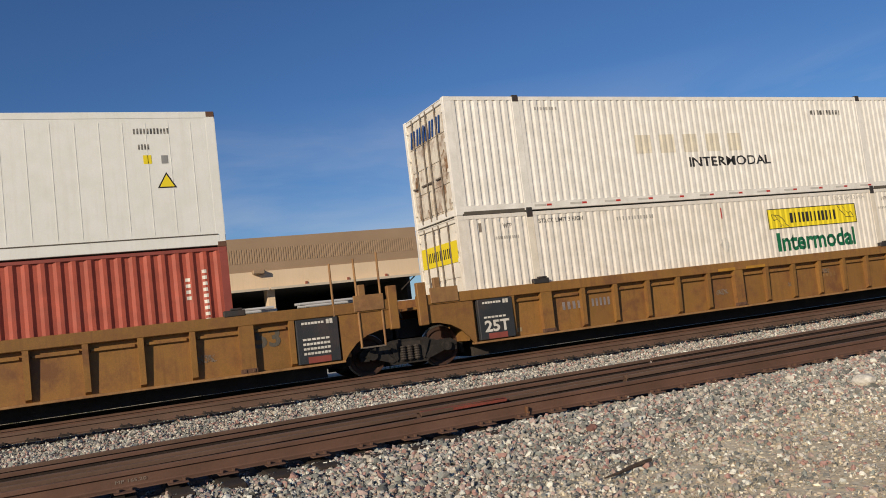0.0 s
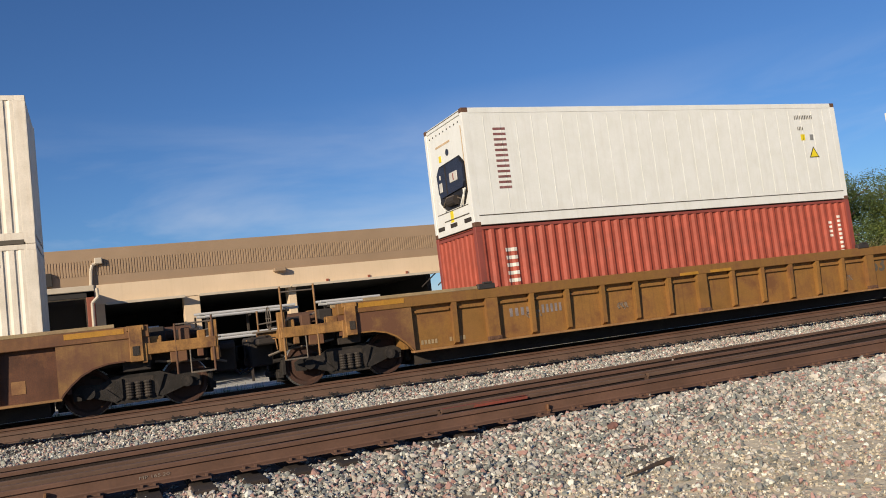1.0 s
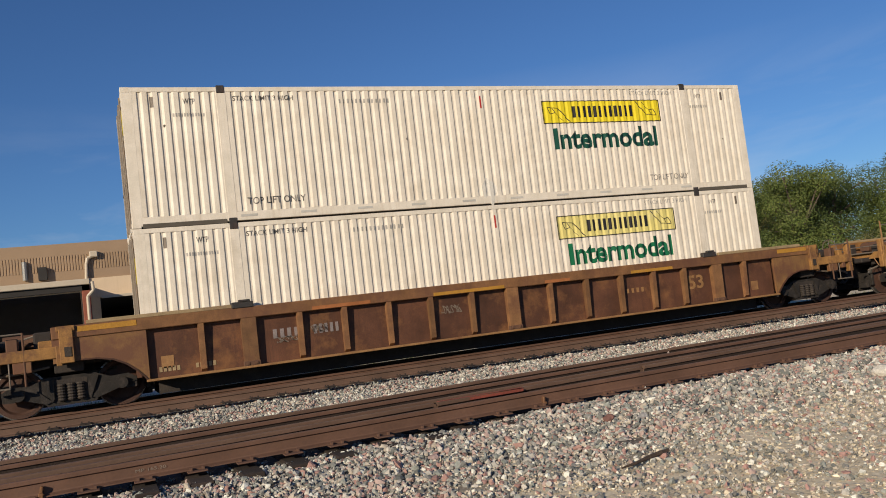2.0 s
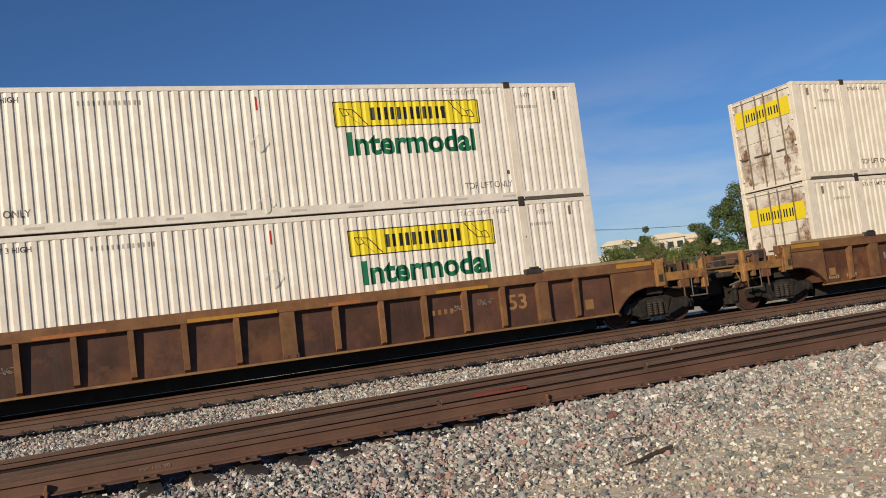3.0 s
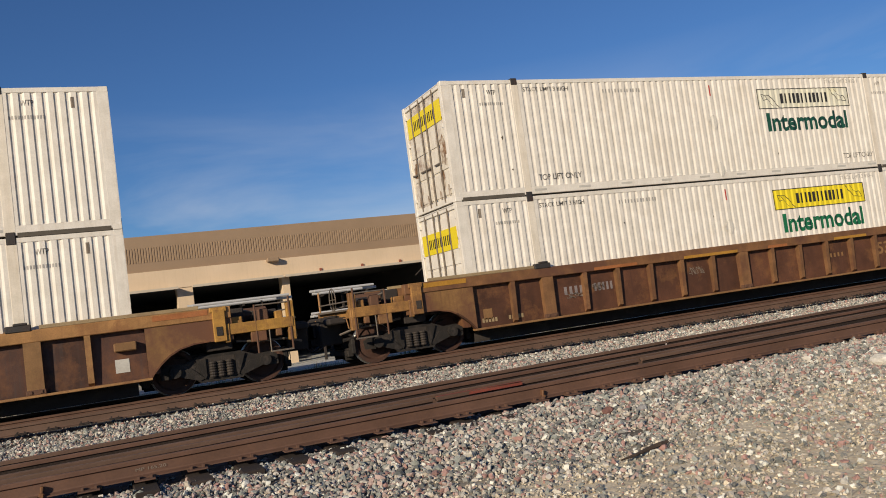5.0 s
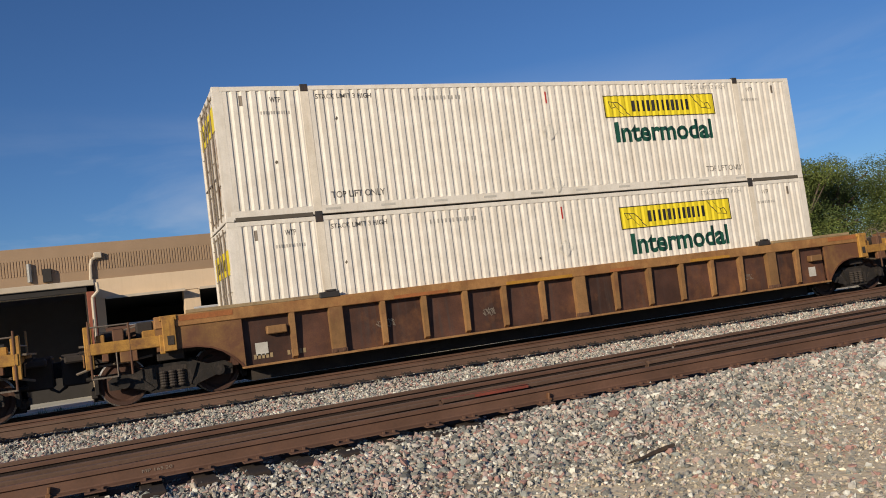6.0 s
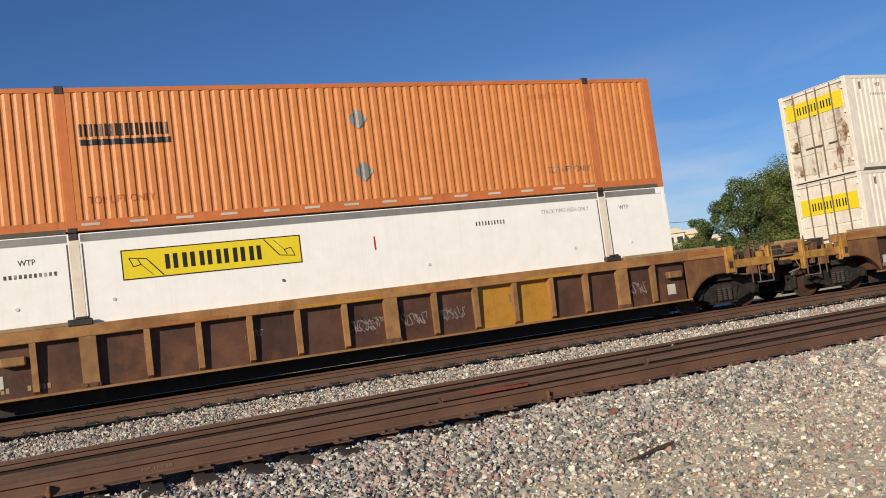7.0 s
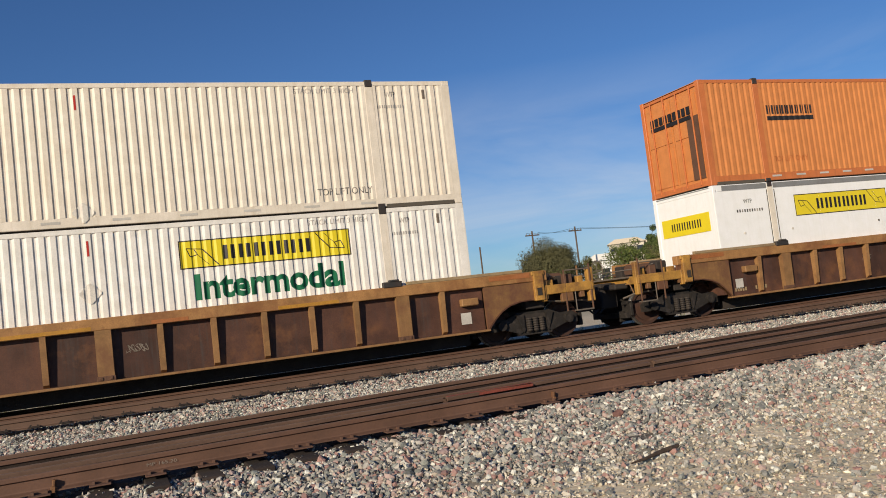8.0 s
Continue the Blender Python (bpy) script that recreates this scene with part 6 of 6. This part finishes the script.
M["glass"] = mat("dark_window_glass", (0.03, 0.035, 0.04), 0.08, vary=0.0, bump=0, spec=0.6)
M["tyre"] = mat("black_tyre_rubber", (0.02, 0.02, 0.02), 0.85, bump=0)


def warehouse():
    Y = 35.0
    xr, xl = 14.75, -22.0
    G = -0.62
    b = thing("warehouse", "long tan metal-clad shed with beige fascia and open dark bays", "building", at=(0, 0, 0))
    part("cap_cladding", boxes((xl, xr, Y - 0.02, Y + 0.2, 4.90, 5.37)), M["rooftrim"], b)
    px, pd = [xl], [0.0]
    x = xl
    while x < xr - 0.3:
        for dx, d in ((0.055, 0.0), (0.065, 0.022), (0.09, 0.022), (0.10, 0.0)):
            px.append(x + dx)
            pd.append(d)
        x += 0.105
    px.append(xr)
    pd.append(0.0)
    part("ribbed_cladding", ribbed_wall((px, pd), Y - 0.04, 4.30, 4.90), M["roofmetal"], b, "vertically ribbed tan metal band")
    # dark sheet in place of the shade under the canopy
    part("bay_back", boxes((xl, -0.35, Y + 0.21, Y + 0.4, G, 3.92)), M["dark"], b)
    part("lower_cladding", boxes((xl, xr, Y - 0.03, Y + 0.2, 3.92, 4.30)), M["rooftrim"], b)
    part("fascia", boxes((-0.35, xr - 0.04, Y - 0.10, Y + 0.2, 3.15, 3.92)), M["stucco"], b, "beige stucco fascia")
    part("end_wall", boxes((xr - 0.2, xr, Y + 0.2, Y + 22, 3.15, 5.37)), M["rooftrim"], b)
    part("roof", boxes((xl, xr, Y + 0.2, Y + 22, 5.25, 5.37)), M["rooftrim"], b)
    # back wall, end wall and soffit are coloured as the bays' shade
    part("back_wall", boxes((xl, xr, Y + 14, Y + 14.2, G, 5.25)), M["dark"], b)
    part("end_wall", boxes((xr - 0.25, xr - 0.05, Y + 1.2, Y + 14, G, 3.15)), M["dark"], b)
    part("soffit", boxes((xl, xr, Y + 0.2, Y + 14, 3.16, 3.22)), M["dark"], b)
    part("slab", boxes((xl, xr + 1, Y - 5, Y + 14, G - 0.1, G + 0.06)), M["concrete"], b)
    for x0, x1, m in ((3.32, 3.96, "stucco"), (7.62, 7.95, "stucco"), (-0.35, 0.35, "stucco")):
        part("pilaster", boxes((x0, x1, Y - 0.06, Y + 0.6, G, 3.15), bevel=0.01), M[m], b)
    for x0, x1 in ((0.4, 3.35), (3.92, 7.6), (7.7, 15.25)):
        part("awning", boxes((x0, x1, Y - 0.55, Y - 0.1, 3.11, 3.16), (x0, x1, Y - 0.58, Y - 0.53, 3.08, 3.18)), M["cream"], b, "thin pale awning edge")
    for x in (14.3, 15.1):
        part("awning_brace", tubes(((x, Y - 0.5, 3.1), (x - 0.5, Y + 0.1, 2.55)), r=0.03), M["under"], b)
    for x in (9.3, 11.2, 13.0):
        part("bracket", boxes((x, x + 0.10, Y - 0.16, Y - 0.10, 3.18, 3.32)), M["redsteel"], b)
    # side bay with a projecting canopy on red posts
    part("canopy", boxes((xl, 0.02, Y - 4.0, Y - 0.1, 3.42, 3.62), bevel=0.02), M["cream"], b, "pale flat canopy edge")
    # beam in the same shade-dark colour
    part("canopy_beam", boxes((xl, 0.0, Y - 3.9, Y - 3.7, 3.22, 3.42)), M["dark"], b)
    for x in (-0.12, -8.0, -16.0):
        part("canopy_post", boxes((x - 0.14, x + 0.14, Y - 3.9, Y - 3.62, G, 3.42), bevel=0.02), M["redsteel"], b, "red oxide steel post")
    part("downspout", bent([(0.25, Y - 0.12, 4.80), (0.02, Y - 0.14, 4.72), (-0.04, Y - 0.14, 4.50), (-0.08, Y - 0.16, 3.9), (-0.08, Y - 0.16, 3.63)], 0.065, 8), M["cream"], b)
    part("downspout", bent([(0.10, Y - 4.05, 3.5), (0.12, Y - 4.05, 3.2), (-0.08, Y - 4.02, 3.0), (-0.10, Y - 4.02, 0.0)], 0.055, 8), M["cream"], b)
    part("hopper", boxes((0.10, 0.40, Y - 0.24, Y - 0.05, 4.74, 4.98), bevel=0.03), M["cream"], b)
    part("wall_light", boxes((7.05, 7.55, Y - 0.42, Y - 0.1, 3.80, 3.97), bevel=0.03), M["rooftrim"], b, "boxy wall light")
    part("vent_pipe", tubes(((-2.2, Y - 0.12, 4.05), (-2.2, Y - 0.12, 4.75)), r=0.09), M["greyband"], b)
    part("vent_box", boxes((-1.75, -1.45, Y - 0.25, Y, 4.0, 4.5)), M["dark"], b)
    return b


warehouse()


def pipe_rack(x, y, length=3.6):
    r = thing("pipe_rack", "steel rack with long pale pipes before the shed", "pipe rack", "pipe racks", at=(x, y, -0.56))
    for u in (0.2, length / 2, length - 0.3):
        part("upright", boxes((u, u + 0.10, 0, 0.10, 0, 2.72), bevel=0.01), M["under"], r)
        for z in (1.7, 2.6):
            part("arm", boxes((u, u + 0.08, -0.7, 0.02, z, z + 0.08)), M["under"], r)
    rn = random.Random(9)
    for z in (1.78, 2.68):
        for k in range(7):
            y, zz = (-0.62 + k * 0.13, z + 0.055) if k < 4 else (-0.555 + (k - 4) * 0.13, z + 0.165)
            a, b = rn.uniform(-0.3, 0.3), length + rn.uniform(-0.6, 0.3)
            part("pipe", tubes(((a, y, zz), (b, y, zz)), r=0.052), M["pipe"], r)


pipe_rack(3.7, 33.4)
pipe_rack(8.5, 33.4, 2.4)


def board_stack(x, y):
    st = thing("sheet_stack", "stack of white sheets on an open steel stand before the shed", "sheet stack", at=(x, y, -0.56))
    for u in (0.0, 1.22):
        for v in (0.0, 0.82):
            part("post", boxes((u, u + 0.08, v, v + 0.08, 0, 2.25), bevel=0.008), M["bar"], st)
    part("brace", tubes(((0.04, 0.02, 0.3), (1.26, 0.02, 2.1)), r=0.022), M["bar"], st)
    part("brace", tubes(((1.26, 0.0, 0.3), (0.04, 0.0, 2.1)), r=0.022), M["bar"], st)
    part("shelf", boxes((-0.02, 1.32, -0.02, 0.92, 1.05, 1.11), bevel=0.01), M["dark"], st)
    for k in range(3):
        part("white_sheet", boxes((-0.05 + 0.05 * k, 1.35 - 0.06 * k, -0.04, 0.92, 2.26 + k * 0.12, 2.36 + k * 0.12), bevel=0.01), M["pipe"], st)


board_stack(0.95, 33.3)


def pickup(x, y, rz, paint, label):
    t = thing("pickup_truck", label, "truck")
    t.matrix_basis = pose(x, y, -0.56, 0, 0, rz)
    bm = bmesh.new()
    slab(bm, [(-2.6, 0.45), (2.55, 0.45), (2.6, 0.85), (2.45, 1.05), (1.1, 1.12), (0.55, 1.72), (-0.75, 1.74), (-0.9, 1.12), (-2.6, 1.10)], -0.92, 0.92)
    bmesh.ops.bevel(bm, geom=bm.edges[:], offset=0.04, segments=2, affect="EDGES")
    part("body", bm, M[paint], t)
    bm = bmesh.new()
    slab(bm, [(0.95, 1.14), (0.50, 1.66), (-0.68, 1.67), (-0.76, 1.14)], -0.935, 0.935)
    part("window", bm, M["glass"], t)
    for u in (-1.65, 1.65):
        for v in (-0.82, 0.82):
            part("wheel", tubes(((u, v - 0.12, 0.37), (u, v + 0.12, 0.37)), r=0.37, n=18), M["tyre"], t)


def van(x, y, rz):
    t = thing("van", "dark grey van with a white roof parked in an open bay", "van")
    t.matrix_basis = pose(x, y, -0.56, 0, 0, rz)
    bm = bmesh.new()
    slab(bm, [(-1.3, 0.40), (1.35, 0.40), (1.40, 1.0), (1.20, 1.25), (0.85, 2.36), (-1.3, 2.40)], -0.95, 0.95)
    bmesh.ops.bevel(bm, geom=bm.edges[:], offset=0.05, segments=2, affect="EDGES")
    part("body", bm, M["under"], t)
    part("roof", boxes((-1.25, 0.75, -0.85, 0.85, 2.36, 2.58), bevel=0.06), M["carwhite"], t, "white raised roof")
    bm = bmesh.new()
    slab(bm, [(1.10, 1.30), (0.82, 2.15), (0.1, 2.15), (0.1, 1.30)], -0.965, 0.965)
    part("window", bm, M["glass"], t)
    for u in (-0.8, 0.9):
        for v in (-0.84, 0.84):
            part("wheel", tubes(((u, v - 0.12, 0.35), (u, v + 0.12, 0.35)), r=0.35, n=18), M["tyre"], t)


van(12.9, 34.4, 8)
pickup(17.0, 42.0, 20, "carwhite", "white pickup truck parked beside the shed")


def house(x, y, w, d, h, wall, roofm, rz, label, storeys=2):
    b = thing("house", label, "house", "far houses")
    b.matrix_basis = pose(x, y, -0.62, 0, 0, rz)
    part("wall", boxes((-w / 2, w / 2, -d / 2, d / 2, 0, h)), M[wall], b)
    bm = bmesh.new()
    slab(bm, [(-w / 2 - 0.5, h - 0.05), (w / 2 + 0.5, h - 0.05), (w / 2 - w * 0.18, h + w * 0.13), (-w / 2 + w * 0.18, h + w * 0.13)], -d / 2 - 0.5, d / 2 + 0.5)
    part("roof", bm, M[roofm], b)
    for s in range(storeys):
        for k in range(4):
            xx = -w / 2 + (k + 0.5) * w / 4
            z = h * (s + 0.35) / storeys
            wn = part("window", boxes((xx - 0.7, xx + 0.7, -d / 2 - 0.06, -d / 2 + 0.02, z, z + h / storeys * 0.4)), M["glass"], b)
            part("frame", boxes((xx - 0.8, xx + 0.8, -d / 2 - 0.04, -d / 2 + 0.02, z - 0.1, z)), M["cream"], wn)


M["pale"] = mat("pale_plaster", (0.62, 0.57, 0.48), 0.85, vary=0.12, scale=0.5, bump=0)
M["whiteroof"] = mat("white_metal_roof", (0.70, 0.69, 0.66), 0.5, vary=0.05)
house(81.5, 121, 8, 8, 5.9, "carwhite", "whiteroof", -30, "low white building with a pale roof behind trees", 1)
for x, y, w, h, wall, label in ((116.0, 164, 8, 10.8, "pale", "pale three-storey house on a rise behind trees"), (124.0, 166, 8, 10.2, "cream", "cream house with wide windows behind trees"),
                                (132.5, 168, 9, 11.4, "pale", "white-walled house with rows of windows"), (142.0, 171, 9, 11.0, "stucco", "beige house with a flat pale roof"),
                                (139.0, 160, 6, 8.8, "pale", "small pale house before taller ones")):
    house(x, y, w, 9, h, wall, "cream", -36, label, 3)


# ---- trees and poles ----
def leaf_mat(name, a, z):
    m = mat(name, a, 0.6, vary=0.3, scale=0.6, fine=3, bump=0, island=[(0.0, a), (0.25, tuple(c * 1.18 for c in a)), (0.5, tuple((p + q) / 2 for p, q in zip(a, z))), (0.72, tuple(c * 0.72 for c in a)), (0.88, tuple((p + q) / 1.7 for p, q in zip(a, z)))], spec=0.3)
    return m


M["leaf_a"] = leaf_mat("leaf_green", (0.092, 0.125, 0.028), (0.17, 0.185, 0.048))
M["leaf_b"] = leaf_mat("leaf_olive", (0.115, 0.115, 0.040), (0.19, 0.175, 0.070))
M["leaf_d"] = leaf_mat("leaf_grey_olive", (0.105, 0.100, 0.042), (0.135, 0.125, 0.055))
M["leaf_c"] = leaf_mat("leaf_dark", (0.058, 0.088, 0.024), (0.125, 0.150, 0.042))
M["bark"] = mat("tree_bark", (0.10, 0.075, 0.055), 0.9, vary=0.3, scale=2)


def tree(x, y, h, w, leaf, label, seed, n=5200, leafsize=0.30, low=0.16, name="tree", group="trees behind the tracks", clump=1.0, spread=0.80, dome=False):
    r = random.Random(seed)
    t = thing(name, label, "tree" if name == "tree" else "shrub", group, at=(x, y, -0.7))
    bm = bmesh.new()
    top = h * 0.62
    segs = [Vector((0, 0, 0)), Vector((r.uniform(-.2, .2), r.uniform(-.2, .2), h * 0.22)), Vector((r.uniform(-.4, .4), r.uniform(-.4, .4), top))]
    for a, b, rr in zip(segs, segs[1:], (0.030 * h, 0.018 * h)):
        tube(bm, a, b, rr, 8)
    centres = []
    for k in range(26):
        ang = r.uniform(0, 6.283)
        rad = w * 0.5 * math.sqrt(r.random()) * spread
        f = r.random()
        z = h * (low + 0.10 + (0.82 - low) * f * math.sqrt(max(0.05, 1 - (rad / (w * 0.5)) ** 2 * 0.75)))
        if dome:                                    # an even, rounded crown
            q = Vector((r.gauss(0, 1), r.gauss(0, 1), abs(r.gauss(0, 1)) * 0.9 + 0.02)).normalized() * r.uniform(0.45, 0.82)
            c = Vector((q.x * w * 0.5, q.y * w * 0.5, h * (low + 0.16) + q.z * h * (0.78 - low)))
        else:
            c = Vector((rad * math.cos(ang), rad * math.sin(ang), z))
        s = w * r.uniform(0.11, 0.20) * clump
        centres.append((c, s))
        tube(bm, segs[1].lerp(segs[2], r.uniform(0, 1)), c, 0.008 * h * r.uniform(0.5, 1), 5)
    part("trunk", bm, M["bark"], t)
    verts, faces = [], []
    for _ in range(n):
        c, s = r.choice(centres)
        d = Vector((r.gauss(0, 1), r.gauss(0, 1), r.gauss(0, 1))).normalized() * (s * r.uniform(0.55, 1.12))
        d.z *= 0.85
        p = c + d
        if p.z < 0.15:
            continue
        nrm = (d.normalized() + Vector((r.uniform(-.7, .7), r.uniform(-.7, .7), r.uniform(-.4, .9)))).normalized()
        u = nrm.orthogonal().normalized()
        u.rotate(Matrix.Rotation(r.uniform(0, 6.28), 3, nrm))
        v = nrm.cross(u)
        k = leafsize * r.uniform(0.6, 1.3)
        i = len(verts)
        verts += [p + u * k * 0.5, p + v * k * 0.32 + nrm * k * 0.1, p - u * k * 0.5, p - v * k * 0.32 + nrm * k * 0.1]
        faces.append((i, i + 1, i + 2, i + 3))
    me = bpy.data.meshes.new("crown")
    me.from_pydata(verts, [], faces)
    me.materials.append(M[leaf])
    part("crown", me, M[leaf], t)
    return t


TREES = [
    (65.8, 62, 11.2, 9.0, "leaf_a", "broad bright green tree with a dense crown", 6500),
    (60.6, 64, 9.4, 5.0, "leaf_c", "dark green tree beside a taller one", 5200),
    (73.5, 64, 11.0, 9.0, "leaf_c", "dark green leafy tree", 5600),
    (82.0, 63, 10.4, 11.0, "leaf_a", "tall green tree at the edge of the wood", 6500),
    (77.5, 75, 10.5, 10.0, "leaf_b", "olive green tree in the wood", 5200),
    (90.0, 66, 12.8, 12.0, "leaf_c", "tall dark green tree in the wood", 5600),
    (100.0, 70, 13.0, 12.0, "leaf_a", "tall green tree with a full crown", 4800),
    (84.0, 78, 11.5, 10.0, "leaf_a", "green tree in the wood", 4800),
    (86.0, 82, 12.5, 10.0, "leaf_b", "olive green tree in the wood", 4800),
]
for k, (x, y, h, w, leaf, label, n) in enumerate(TREES):
    tree(x, y, h * 1.14, w * 1.2, leaf, label, 20 + k, int(n * 4.2), 0.20)
tree(56.6, 98, 9.4, 8.6, "leaf_d", "round olive tree standing by utility poles", 51, 60000, 0.17, 0.26, clump=1.25, dome=True)
tree(83.6, 96, 11.2, 6.4, "leaf_c", "dark green tree behind the track", 53, 15000, 0.24, 0.10)
tree(112.5, 150, 15.0, 4.6, "leaf_c", "narrow dark evergreen among far houses", 57, 8000, 0.34, 0.30)
for x, y, h, w, seed in ((68.2, 98, 7.8, 6.4, 52), (72.6, 101, 8.6, 6.6, 54), (77.0, 99, 8.4, 6.8, 55), (81.0, 106, 9.2, 6.0, 56), (72.0, 88, 6.6, 7.0, 58), (66.0, 104, 6.8, 5.0, 59), (75.0, 92, 6.8, 6.0, 60), (79.0, 94, 6.6, 6.0, 61)):
    tree(x, y, h, w, "leaf_b" if seed % 2 else "leaf_a", "thin-leaved olive green tree before far houses", seed, 5200, 0.22)
for k, (x, y, h, w) in enumerate(((47, 95, 5.0, 7.0), (52, 92, 4.2, 7.0), (64, 95, 4.4, 8.0), (71, 90, 4.6, 7.0), (50, 52, 3.6, 6.0), (56, 54, 4.2, 6.5), (43, 90, 4.2, 6.0), (62, 55, 4.0, 6), (70, 56, 4.5, 7))):
    tree(x, y, h, w, "leaf_a" if k % 2 else "leaf_b", "low green shrub along the far side", 70 + k, 4200, 0.20, 0.02, "shrub", "shrubs behind the tracks")
M["wood"] = mat("weathered_pole_wood", (0.12, 0.085, 0.06), 0.9, vary=0.25, scale=1)


def utility_pole(x, y, h, arm=2.4):
    p = thing("utility_pole", "weathered wooden utility pole with a crossarm", "utility pole", "utility poles", at=(x, y, -0.7))
    part("shaft", tubes(((0, 0, 0), (0, 0, h)), r=0.125 if arm else 0.085, n=10), M["wood"], p)
    if arm:
        part("crossarm", boxes((-arm / 2, arm / 2, -0.07, 0.07, h - 0.75, h - 0.58)), M["wood"], p)
        for u in (-1.0, -0.5, 0.5, 1.0):
            part("insulator", tubes(((u, 0, h - 0.58), (u, 0, h - 0.36)), r=0.06, n=8), M["greyband"], p)


utility_pole(61.0, 110, 11.2)
utility_pole(70.5, 113, 11.6)
utility_pole(37.8, 80, 7.4, 0)
bm = bmesh.new()
for u in (-1.0, 1.0):
    pts = [(61.0 + u, 110, 10.2)]
    for k in range(1, 9):
        f = k / 8
        pts.append((61 + u + 9.5 * f, 110 + 3 * f, 10.2 + 0.4 * f - 0.9 * 4 * f * (1 - f) * 0.35))
    for k in range(1, 13):
        f = k / 12
        pts.append((70.5 + u + 60 * f, 113 + 19 * f, 10.6 + 0.5 * f - 2.2 * f * (1 - f)))
    for a, b in zip(pts, pts[1:]):
        tube(bm, a, b, 0.022, 4)
tagged(part("power_line", bm, M["black"]), "thin black power lines between poles", "cable")


# ---- what moves ----
RUN = [(0.0, -58.03), (0.5, -49.65), (1.0, -40.54), (1.5, -31.60), (2.0, -22.57), (2.2, -18.96), (3.3, 0.87), (3.5, 4.47), (4.0, 13.47), (4.5, 22.49),
       (4.7, 26.10), (5.8, 45.94), (6.0, 49.54), (6.5, 58.49), (7.0, 67.97), (7.5, 77.12), (8.0, 85.45)]


def motions():
    for ob, x, y, z in RIDERS:
        walk(ob, [(t, pose(x + s, TRACK_Y + y, z)) for t, s in RUN])
    times, dist = [t for t, _ in RUN], [s for _, s in RUN]
    steps = [k / 30 for k in range(241)]
    turn = [math.degrees(float(np.interp(t, times, dist)) / WHEEL_R) for t in steps]
    for ob, ax in ROLL:
        walk(ob, [(t, pose(ax, 0, WHEEL_R, 0, a, 0)) for t, a in zip(steps, turn)])


motions()
